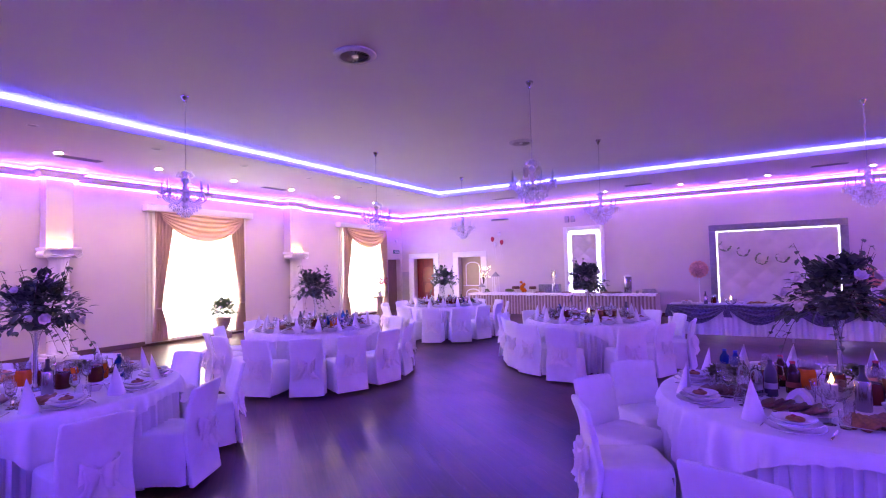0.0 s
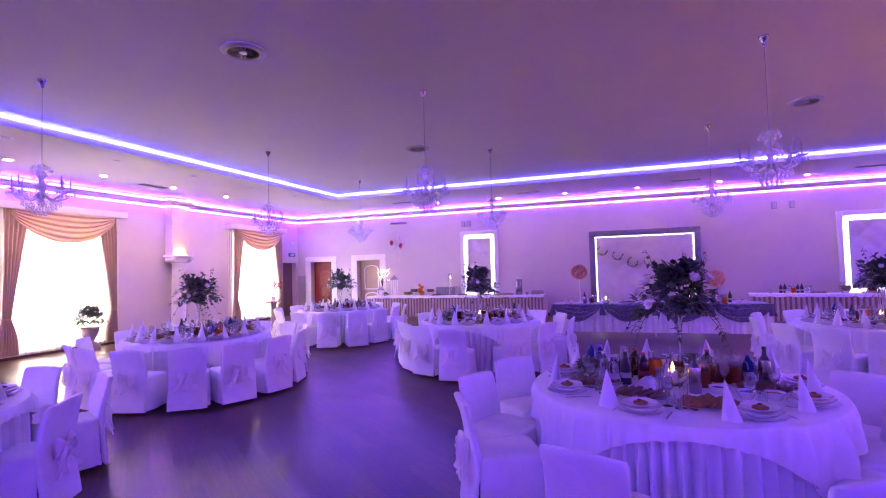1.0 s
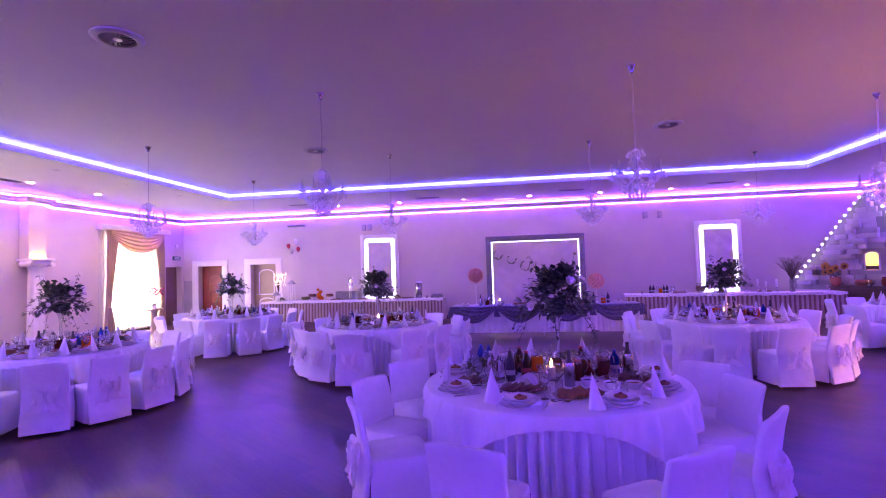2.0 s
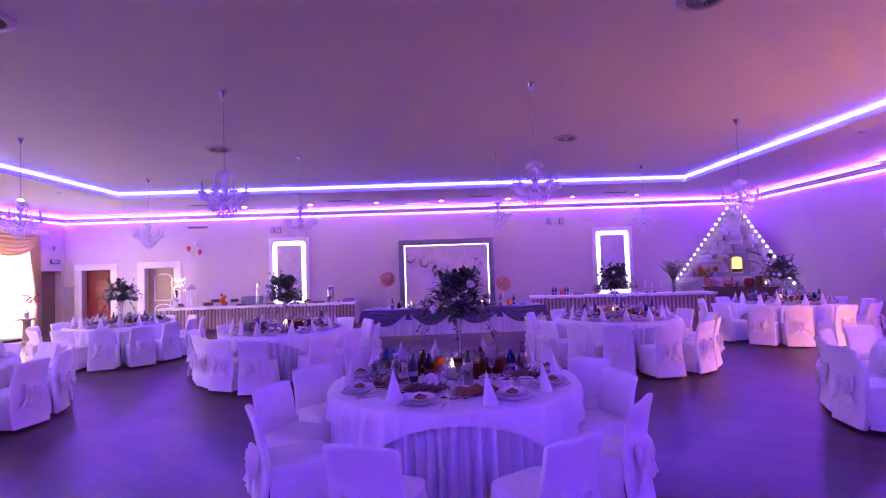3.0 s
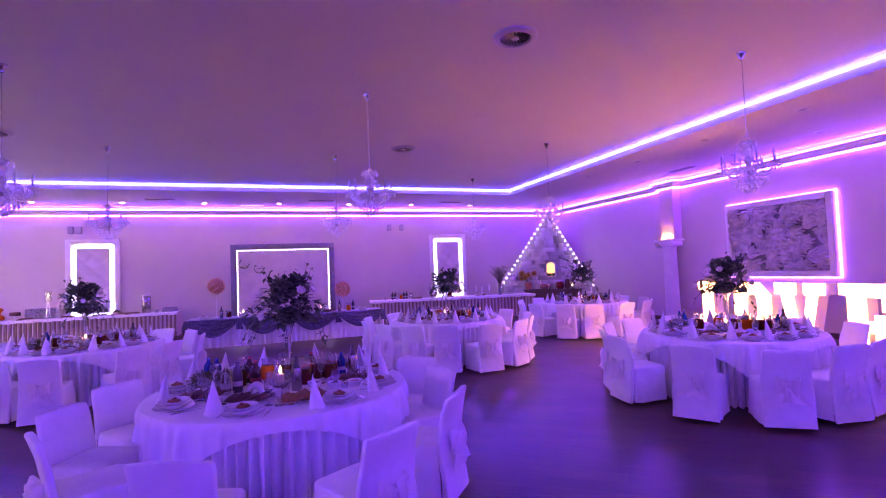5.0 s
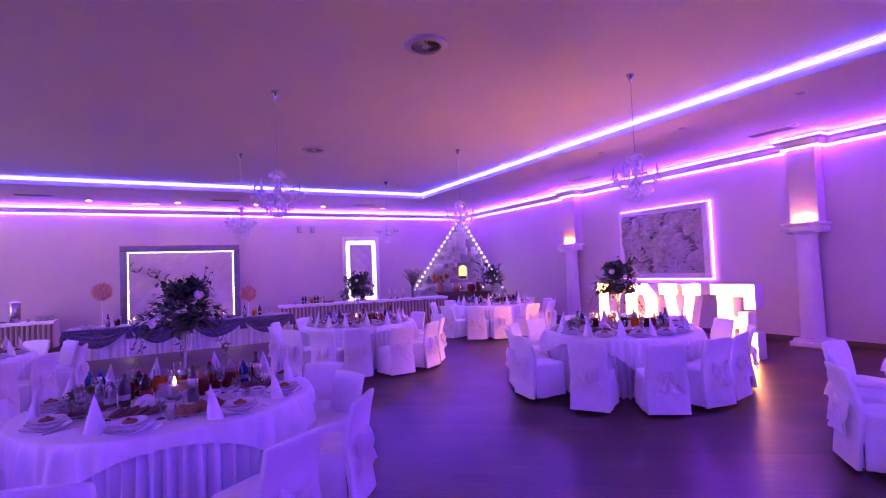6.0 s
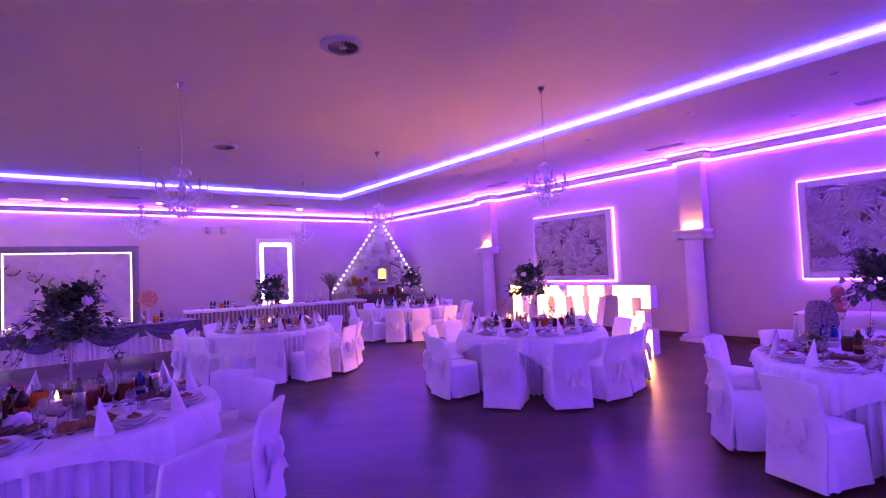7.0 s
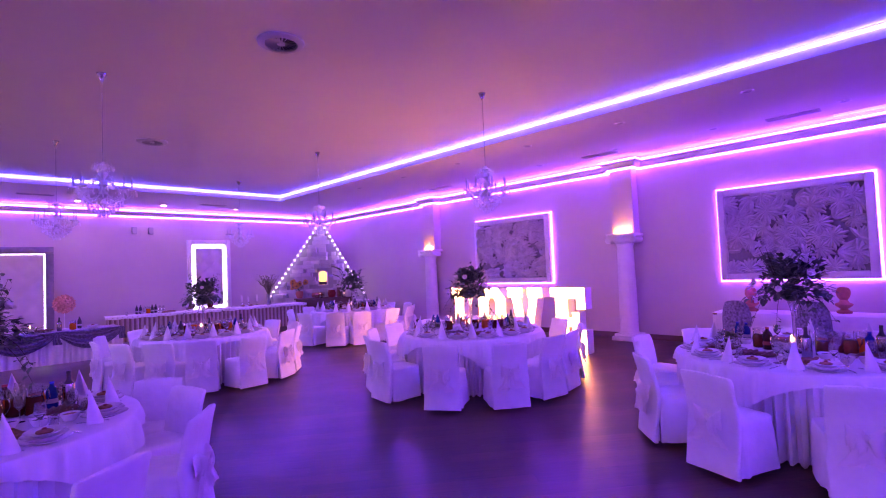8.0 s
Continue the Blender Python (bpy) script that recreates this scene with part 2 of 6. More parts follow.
        if not closed:
            faces += [tuple(range(k)), tuple((n - 1) * k + j for j in range(k))[::-1]]
        return self.add(verts, faces)

    def ball(self, c, r, n=10, k=6, squash=1.0, jag=0.0):
        rows = [[(c[0] + r * math.sin(math.pi * j / k) * math.cos(2 * math.pi * i / n) * (1 + jag * math.sin(5 * i + 3 * j)),
                  c[1] + r * math.sin(math.pi * j / k) * math.sin(2 * math.pi * i / n) * (1 + jag * math.cos(4 * i + 2 * j)),
                  c[2] - r * squash * math.cos(math.pi * j / k)) for i in range(n)] for j in range(1, k)]
        verts = [(c[0], c[1], c[2] - r * squash)] + [p for row in rows for p in row] + [(c[0], c[1], c[2] + r * squash)]
        last = len(verts) - 1
        faces = [(0, 1 + (i + 1) % n, 1 + i) for i in range(n)]
        faces += [(1 + j * n + i, 1 + j * n + (i + 1) % n, 1 + (j + 1) * n + (i + 1) % n, 1 + (j + 1) * n + i) for j in range(k - 2) for i in range(n)]
        faces += [(1 + (k - 2) * n + i, 1 + (k - 2) * n + (i + 1) % n, last) for i in range(n)]
        return self.add(verts, faces)


def mesh_of(name, shape, mat, smooth=40):
    me = bpy.data.meshes.new(name)
    me.from_pydata(shape.v, [], shape.f)
    me.materials.append(mat)
    if smooth:
        me.polygons.foreach_set("use_smooth", [True] * len(me.polygons))
        me.set_sharp_from_angle(angle=radians(smooth))
    me.update()
    return me


def part(name, shape, mat, parent=None, label="", at=None, smooth=40):
    """Links a shape (or ready mesh) as one mesh object, under a thing or a part."""
    data = shape if isinstance(shape, bpy.types.Mesh) else mesh_of(name, shape, mat, smooth)
    ob = new(name, data)
    ob.parent = parent
    if at is not None:
        ob.matrix_basis = at
    if label:
        ob["label"] = label
    return ob


def thing(name, label, category, at=None, group=""):
    """An empty at the base of a thing, to carry its parts."""
    ob = tagged(new(name), label, category, group)
    ob.empty_display_size = 0.1
    if at is not None:
        ob.matrix_basis = at
    return ob


def single(name, shape, mat, label, category, group="", kind="", at=None, smooth=40):
    """A thing of one mesh."""
    return tagged(part(name, shape, mat, None, "", at, smooth), label, category, group, kind)


# ---- floor, ceiling, walls ----
single("floor", Shape().box(XL - WALL, YS - WALL, -0.12, XR + WALL, YN + 4.0, 0), M_FLOOR, "dark reddish-brown laminate floor with satin shine", "floor", kind="structure", smooth=0)
ring = Shape()
ring.box(XL, YS, Z_LOW, TX0, YN, Z_LOW + 0.35).box(TX1, YS, Z_LOW, XR, YN, Z_LOW + 0.35)
ring.box(TX0, TY1, Z_LOW, TX1, YN, Z_LOW + 0.35).box(TX0, YS, Z_LOW, TX1, TY0, Z_LOW + 0.35)
ring.box(TX0, TY0, Z_TRAY, TX1, TY1, Z_TRAY + 0.17)
single("ceiling", ring, M_CEIL, "white plasterboard ceiling with a wide raised tray", "ceiling", kind="structure", smooth=0)


def wall_mesh(along, x0, x1, holes, thick_from, thick_to, z1=4.45):
    """A wall along x or y, from x0 to x1, with openings (a, b, low, high) through it."""
    s = Shape()

    def piece(a, b, lo, hi):
        if b - a > 1e-4 and hi - lo > 1e-4:
            s.box(a, thick_from, lo, b, thick_to, hi) if along == "x" else s.box(thick_from, a, lo, thick_to, b, hi)

    at = x0
    for a, b, lo, hi in sorted(holes):
        piece(at, a, 0, z1)
        piece(a, b, 0, lo)
        piece(a, b, hi, z1)
        at = b
    piece(at, x1, 0, z1)
    return s


D_RED, D_CREAM, D_WEST = (-12.0, -11.0), (-9.82, -8.80), (16.45, 17.32)
D_TOP = 2.17
single("wall_north", wall_mesh("x", XL, XR, [(*D_RED, 0, D_TOP), (*D_CREAM, 0, D_TOP)], YN, YN + WALL), M_WALL, "cream painted wall of the banquet hall", "wall", kind="structure", smooth=0)
single("wall_west", wall_mesh("y", YS, YN + WALL, [(*w, W_Z0, W_Z1) for w in WINDOWS] + [(*D_WEST, 0, D_TOP)], XL - WALL, XL), M_WALL, "cream painted wall with two tall windows", "wall", kind="structure", smooth=0)
single("wall_east", wall_mesh("y", YS, YN + WALL, [], XR, XR + WALL), M_WALL, "cream painted wall with plaster reliefs", "wall", kind="structure", smooth=0)
# unseen wall, placed for the light of the strips along it
single("wall_south", wall_mesh("x", XL - WALL, XR + WALL, [], YS - WALL, YS), M_WALL, "unseen cream wall added to close the room to the south", "wall", kind="structure", smooth=0)


def outline_room(step):
    """The room's inner outline, counter-clockwise, stepping in round the pilasters."""
    half = 0.29
    p = [(XL, YS), (XR, YS)]
    for side, y in sorted(q for q in PILASTERS if q[0] == "e"):
        p += [(XR, y - half), (XR - step, y - half), (XR - step, y + half), (XR, y + half)]
    p += [(XR, YN), (XL, YN)]
    for side, y in sorted((q for q in PILASTERS if q[0] == "w"), key=lambda q: -q[1]):
        p += [(XL, y + half), (XL + step, y + half), (XL + step, y - half), (XL, y - half)]
    return p


ROOM = outline_room(0.30)
cornice = Shape().sweep(ROOM, [(0.002, 3.845), (0.05, 3.845), (0.05, 3.865), (0.075, 3.885), (0.085, 3.92), (0.125, 3.955), (0.155, 3.965), (0.155, 3.99), (0.002, 3.99)])
single("cornice", cornice, M_TRIM, "white moulded plaster cornice under the ceiling", "cornice", kind="structure")
single("led_strip", Shape().sweep(ROOM, [(0.10, 3.995), (0.135, 3.995), (0.135, 4.025), (0.10, 4.025)]), M_LED_C, "glowing violet light strip on the cornice", "led strip", "violet light strips", smooth=0)
single("led_strip", Shape().sweep(ROOM, [(0.004, 3.815), (0.028, 3.815), (0.028, 3.842), (0.004, 3.842)]), M_LED_C, "glowing violet light strip under the cornice", "led strip", "violet light strips", smooth=0)
TRAY = [(TX0, TY0), (TX1, TY0), (TX1, TY1), (TX0, TY1)]
single("led_strip", Shape().sweep(TRAY, [(0.003, 4.222), (0.022, 4.222), (0.022, 4.252), (0.003, 4.252)]), M_LED_T, "glowing blue-violet light strip round the ceiling tray", "led strip", "violet light strips", smooth=0)

base_path_e = [(XR, YS), (XR, YN), (-8.50, YN)]
base_path_w = [(XL, 16.40), (XL, YS), (XR, YS)]
prof = [(0.002, 0.0), (0.02, 0.0), (0.02, 0.10), (0.012, 0.12), (0.002, 0.12)]
bb = Shape().sweep(base_path_e, prof, closed=False).sweep(base_path_w, prof, closed=False)
single("baseboard", bb, M_BASEB, "dark brown wooden skirting board", "baseboard", kind="structure")
dado = Shape().box(XL + 0.022, YN - 0.022, 0.002, D_RED[0] - 0.25, YN - 0.002, 1.62).box(D_RED[1] + 0.004, YN - 0.022, 0.002, D_CREAM[0] - 0.262, YN - 0.002, 1.62)
single("trim", dado, M_DADO_SHADE, "grey painted dado between the doors", "trim", kind="structure", smooth=0)


# ---- round tables with their cloths, chairs ----
T_R, T_H = 1.08, 0.76
TABLES = [  # centre x, y, turn of the cloth, chairs: angle, or angle, distance, extra turn
    (0.50, 4.30, -1, [(-108, 1.84, 0), (-72, 1.84, 10), (-41, 1.62, 0), (-8, 1.42, 28), (17, 1.42, 34), (158, 1.50, -26), (187, 1.56, -28), (213, 1.70, -6)]),
    (-6.43, 6.27, 20, [(-118, 1.68), (-94, 1.72), (-70, 1.82), (-48, 1.88), (-29, 1.86), (-8, 1.78), (15, 1.68), 42, 68, 94, 120, 150, 180, 212]),
    (-6.85, 11.35, 30, [-122, (-95, 1.62), (-69, 1.78), (-47, 1.82), (-24, 1.60), (0, 1.55), 28, 56, 84, 112, 140, 168, 196, 220]),
    (-2.40, 8.95, 0, [(-152, 1.46), (-130, 1.48), (-110, 1.58), (-88, 1.78), (-54, 1.66), (-30, 1.55), 0, 30, 60, 90, 120, 150, 180]),
    (3.75, 9.02, 5, [(-154, 1.58), (-131, 1.60), (-110, 1.64), (-86, 1.80), (-62, 1.74), (-41, 1.66), -12, 20, 52, 84, 116, 148, 180]),
    (8.25, 10.85, 40, [(-166, 1.70), (-138, 1.75), (-117, 1.70), (-88, 1.62), (-62, 1.62), (-44, 1.62), -15, 15, 45, 75, 105, 135, 165]),
    (6.30, 4.72, 12, [(153, 1.60), (176, 1.70), (-150.5, 1.76), (-123, 1.77), (-98, 1.63), (-78, 1.58), -50, -20, 10, 40, 70, 98, 126]),
    (6.50, 0.52, 25, [(109, 1.42), (137, 1.52, -6), (169, 1.64, -12), (203, 1.62), 235, 270, 305, 340, 15, 50, 84]),
    (-5.25, 1.85, 35, [(66, 1.6), (29, 1.46), (-8, 1.58), -42, -78, -115, -150, 175, 140, 105]),
]


def wrinkle(p, amount, scale, seed=0.0):
    q = Vector(p)
    return q + noise.noise_vector(q * scale + Vector((seed, seed * 1.7, 0))) * amount


def tablecloth_shape(r, h, half, turn, seed):
    """A square cloth over a round top: it hangs lowest at its four corners."""
    s = Shape()
    n = 416

    flat = [0.02, 0.35, 0.7, 0.93, 1.0]
    hang = [0.03, 0.08, 0.16, 0.27, 0.4, 0.55, 0.7, 0.85, 1.0]
    top = h + 0.008

    def fn(u, j):
        a = 2 * math.pi * u
        b = a - radians(turn)
        reach = min(half / max(abs(math.cos(b)), abs(math.sin(b))), half * 1.34)
        if j < len(flat):
            d = r * flat[j] + (0.006 if j == len(flat) - 1 else 0)
            return (d * math.cos(a), d * math.sin(a), top + 0.001 * math.sin(9 * a + 5 * d))
        k = (reach - r) * hang[j - len(flat)]
        corner = max(0.0, (reach / half - 1) / 0.34)
        fold = (0.012 + 0.040 * corner) * min(1.0, k / 0.20) * math.sin(a * 22 + 1.6 * math.sin(3 * a + seed))
        fold += (0.017 + 0.014 * corner) * min(1, k / 0.10) * math.sin(a * 57 + 2.2 * math.sin(5 * a + seed))
        rr = r + 0.010 + 0.012 * min(1, k / 0.04) + abs(fold) * 0.5 + fold * 0.7 + 0.025 * k
        return (rr * math.cos(a), rr * math.sin(a), max(top - 0.002 - max(0.0, k - 0.008), 0.03))

    n_rows = len(flat) + len(hang) - 1
    s.cloth(n, n_rows, lambda u, v: fn(u, round(v * n_rows)), 0.003, wrap=True)
    s.lathe([(0.03, top - 0.002), (0.03, top + 0.002)], 24)
    return s


def skirt_shape(r, h, n_pleats=74, seed=0.0):
    """A pleated skirt round a table, from under its top to the floor."""
    def fn(u, v):
        a = 2 * math.pi * u
        w = math.sin(a * n_pleats + 1.4 * math.sin(a * 7 + seed))
        w = w if w > 0 else -abs(w) ** 0.6
        k = 0.034 + 0.028 * v
        rr = r - 0.012 + k * w + 0.010 * math.sin(a * 13 + seed) * v
        return (rr * math.cos(a), rr * math.sin(a), h - 0.03 - (h - 0.045) * v)
    return Shape().cloth(n_pleats * 6, 4, fn, 0.003, wrap=True)


skirt_mesh = mesh_of("table_skirt", skirt_shape(T_R - 0.015, T_H), M_SKIRT, 60)
top_mesh = mesh_of("tabletop", Shape().lathe([(T_R - 0.03, T_H - 0.03), (T_R, T_H - 0.025), (T_R, T_H - 0.005), (T_R - 0.01, T_H)], 64), M_BASEB)
leg_mesh = mesh_of("leg", Shape().tube([(0, 0, 0), (0, 0, T_H - 0.03)], 0.02, 8), M_STEEL)
cloth_mesh = mesh_of("tablecloth", tablecloth_shape(T_R, T_H, 1.168, 0, 1.0), M_CLOTH, 60)


def make_round_table(x, y, turn):
    t = thing("round_table", "large round banquet table hidden under white cloths", "table", pose(x, y, 0, 0, 0, turn), "round banquet tables")
    part("tabletop", top_mesh, None, t)
    for k in range(4):
        a = radians(45 + 90 * k)
        part("leg", leg_mesh, None, t, at=pose(0.8 * math.cos(a), 0.8 * math.sin(a), 0))
    tagged(part("table_skirt", skirt_mesh, None, None, "", pose(x, y, 0, 0, 0, turn)), "white pleated skirt hanging round a banquet table", "table skirt", "table skirts")
    tagged(part("tablecloth", cloth_mesh, None, None, "", pose(x, y, 0, 0, 0, turn)), "white square tablecloth draped over a round table", "tablecloth", "white tablecloths")


def chair_parts(seed):
    """Covers of a banquet chair; it faces -x, its back stands at x = 0."""
    w, hs, hb, dp = 0.225, 0.455, 0.815, 0.47

    def lean(z):  # the back curves outwards at its top and runs out at the floor
        return 0.075 * max(0.0, (z - hs) / (hb - hs)) ** 1.5 + 0.055 * max(0.0, (hs - z) / hs)

    back = Shape()
    rows = [0.035, 0.16, 0.28, 0.38, 0.46, 0.54, 0.62, 0.70, 0.76, 0.795, 0.812, 0.815]
    n = 28
    for z in rows:
        k = (z - hs) / (hb - hs)
        half = w - 0.008 * max(0, k) + 0.012 * max(0.0, -(z - hs) / hs)
        thick = 0.052 if z > hs else 0.045
        tt = thick * (1.0 if z < 0.80 else (0.7 if z < 0.814 else 0.3))
        half2 = half * (1.0 if z < 0.80 else (0.985 if z < 0.814 else 0.955))
        for i in range(n):
            a = 2 * math.pi * i / n
            cx, cy = math.cos(a), math.sin(a)
            px = math.copysign(abs(cx) ** 0.35, cx) * tt / 2
            py = math.copysign(abs(cy) ** 0.28, cy) * half2
            sag = -0.020 * (1 - (py / w) ** 2) * max(0.0, k) * -1
            zz = z + (0.012 * (1 - (py / w) ** 2) if z > 0.79 else 0.0)
            p = (px + lean(z) - 0.02 + sag * 0.8, py, zz)
            back.v.append(tuple(wrinkle(p, 0.014 if z > 0.1 else 0.008, 7.0, seed)))
    m = len(rows)
    back.f += [(j * n + i, j * n + (i + 1) % n, (j + 1) * n + (i + 1) % n, (j + 1) * n + i) for j in range(m - 1) for i in range(n)]
    back.f += [tuple(range(n))[::-1], tuple((m - 1) * n + i for i in range(n))]

    seat = Shape()
    srows = [(0.04, 1.07), (0.15, 1.05), (0.27, 1.03), (0.37, 1.01), (0.425, 1.0), (0.445, 0.985), (0.455, 0.95), (0.462, 0.6), (0.463, 0.05)]
    n = 44
    for z, k in srows:
        for i in range(n):
            a = 2 * math.pi * i / n
            cx, cy = math.cos(a), math.sin(a)
            px = math.copysign(abs(cx) ** 0.3, cx) * dp / 2 * k - dp / 2 - 0.02
            py = math.copysign(abs(cy) ** 0.3, cy) * w * k
            if z < 0.3:
                f = 0.010 * math.sin(a * 9 + seed * 3) * (0.3 - z) / 0.25
                px, py = px + f * cx, py + f * cy
            px = min(px, -0.012)
            seat.v.append(tuple(wrinkle((px, py, z), 0.013 if z < 0.44 else 0.006, 8.0, seed + 4)))
    m = len(srows)
    seat.f += [(j * n + i, j * n + (i + 1) % n, (j + 1) * n + (i + 1) % n, (j + 1) * n + i) for j in range(m - 1) for i in range(n)]
    seat.f += [tuple(range(n))[::-1], tuple((m - 1) * n + i for i in range(n))]

    bow = Shape()
    for side in (-1, 1):
        for k in range(3):
            def loop(u, v, side=side, k=k):
                a = 2 * math.pi * u
                lx = 0.046 + 0.014 * k + 0.034 * math.sin(a) * (0.5 + 0.5 * v)
                ly = side * (0.008 + (0.108 - 0.02 * k) * (1 - math.cos(a)) / 2)
                lz = 0.475 - 0.03 * k + (v - 0.5) * 0.15 * (0.25 + 0.75 * (1 - math.cos(a)) / 2) + side * 0.012 * math.sin(a * 2 + k)
                return wrinkle((lx, ly, lz), 0.014, 13, seed + k)
            bow.sheet(16, 6, loop)
        for k in range(2):
            def tail(u, v, side=side, k=k):
                return wrinkle((0.045 + 0.035 * u + 0.02 * k + 0.012 * math.sin(7 * v), side * (0.01 + (0.10 - 0.05 * k) * u) + (v - 0.5) * 0.11 * (0.3 + u), 0.46 - (0.19 - 0.03 * k) * u), 0.018, 14, seed + k)
            bow.sheet(8, 5, tail)
    bow.ball((0.05, 0, 0.47), 0.024, 8, 5, 1.1, 0.1)
    return (mesh_of("backrest_cover", back, M_COVER, 60), mesh_of("seat_cover", seat, M_COVER, 60), mesh_of("bow", bow, M_BOW, 180))


CHAIR_KINDS = [chair_parts(s) for s in (0.3, 1.9, 3.1, 4.7)]
foot_mesh = mesh_of("leg", Shape().tube([(0, 0, 0), (0, 0, 0.40)], 0.011, 8), M_CHROME)
CHAIRS = []
for k, (back, seat, bow) in enumerate(CHAIR_KINDS):
    c = thing("banquet_chair", "banquet chair in a white fabric cover with an organza bow", "chair", pose(0, 0, 0), "covered chairs round the tables")
    part("backrest_cover", back, None, c)
    part("seat_cover", seat, None, c)
    part("bow", bow, None, c, "pale organza bow")
    for px, py in ((-0.02, -0.2), (-0.02, 0.2), (-0.46, -0.2), (-0.46, 0.2)):
        part("leg", foot_mesh, None, c, at=pose(px, py, 0))
    CHAIRS.append(c)

rnd = random.Random(5)
used = set()
for x, y, turn, angles in TABLES:
    make_round_table(x, y, turn)
    for a in angles:
        kind = rnd.randrange(4)
        a, r, twist = (*a, 0)[:3] if isinstance(a, tuple) else (a, 1.62 + rnd.uniform(-0.04, 0.05), 0)
        m = pose(x + r * math.cos(radians(a)), y + r * math.sin(radians(a)), 0, 0, 0, a + twist + rnd.uniform(-4, 4))
        if kind in used:
            copy_thing(CHAIRS[kind], m)
        else:
            used.add(kind)
            CHAIRS[kind].matrix_basis = m


# ---- more materials ----
M_GOLD = sheer_material("gold_satin_curtain", (0.55, 0.41, 0.34), 0.01, 0.24)
M_SATIN = sheer_material("gold_satin_swag", (0.66, 0.49, 0.36), 0.02, 0.32)
M_SHEER = sheer_material("white_sheer_curtain", (0.9, 0.89, 0.87), 0.30, 0.75)
M_SWAG = material("grey_violet_swag_cloth", (0.13, 0.115, 0.21), 0.42, var=0.75, scale=26, bump=0.3, bump_scale=40, sheen=0.3)
M_TUFT = material("quilted_cream_panel", (0.66, 0.60, 0.62), 0.55, var=0.06, scale=5, bump=0.1)
M_SILVER = material("silver_picture_frame", (0.26, 0.25, 0.29), 0.4, 0.5, var=0.15, scale=10, bump=0.1)
M_RELIEF = material("grey_plaster_relief", (0.62, 0.60, 0.62), 0.75, var=0.12, scale=9, bump=0.2, bump_scale=60)
M_REDDOOR = material("mahogany_red_door", (0.20, 0.010, 0.010), 0.5, var=0.35, scale=6, stretch=(4, 4, 0.6))
M_REDPALE = material("pale_red_glazing", (0.30, 0.08, 0.06), 0.15, var=0.2, scale=4)
M_CREAMDOOR = material("cream_door_lacquer", (0.42, 0.35, 0.21), 0.4, var=0.06, scale=5)
M_GREENSIGN = material("exit_sign_green", (0.03, 0.16, 0.12), 0.4, var=0.05)
M_GREY = material("grey_plastic", (0.32, 0.31, 0.34), 0.5, var=0.06, scale=20)
M_GREY2 = material("light_grey_metal", (0.45, 0.43, 0.45), 0.4, 0.2, var=0.06)
M_LEAF = material("dark_green_leaf", (0.050, 0.085, 0.055), 0.38, var=0.45, scale=20, random_hue=0.15)
M_LEAF2 = material("grey_green_leaf", (0.11, 0.16, 0.11), 0.55, var=0.4, scale=20, random_hue=0.15)
M_WREATH = material("pale_wreath_leaf", (0.20, 0.26, 0.18), 0.6, var=0.3, scale=20)
M_TWIG = material("brown_twig", (0.07, 0.045, 0.03), 0.8, var=0.3, scale=40)
M_ROSE = material("white_rose_petals", (0.72, 0.66, 0.66), 0.6, var=0.12, scale=30)
M_PEACH = material("peach_rose_petals", (0.80, 0.47, 0.33), 0.65, var=0.25, scale=30)
M_PINK = material("magenta_petals", (0.55, 0.05, 0.16), 0.6, var=0.2, scale=30)
M_POT = material("stone_urn", (0.45, 0.36, 0.26), 0.7, var=0.2, scale=14, bump=0.2)
M_BRICK = material("white_stone_blocks", (0.66, 0.64, 0.66), 0.8, var=0.1, scale=10, bump=0.35, bump_scale=45, random_hue=0.12)
M_TERRA = material("terracotta_bust", (0.46, 0.17, 0.12), 0.7, var=0.15, scale=12, bump=0.15)
M_BROCADE = material("grey_brocade", (0.24, 0.23, 0.26), 0.6, var=0.7, scale=30, bump=0.2)
M_STRIPE_A = material("cream_pleat", (0.58, 0.50, 0.40), 0.8, var=0.06, scale=10, bump=0.1)
M_STRIPE_B = material("tan_pleat", (0.30, 0.21, 0.16), 0.8, var=0.08, scale=10, bump=0.1)
M_YELLOW = glowing("warm_lantern_glow", (1.0, 0.60, 0.10), 2.6)
M_TREE = glowing("lamp_tree_light", (1.0, 0.74, 0.34), 7.0)
M_BALLOON = material("glossy_balloon_white", (0.75, 0.72, 0.74), 0.25, var=0.03)
M_BALLOON_R = material("glossy_balloon_red", (0.5, 0.06, 0.10), 0.25, var=0.03)
M_CANDLE = material("white_wax", (0.78, 0.74, 0.68), 0.5, var=0.04)


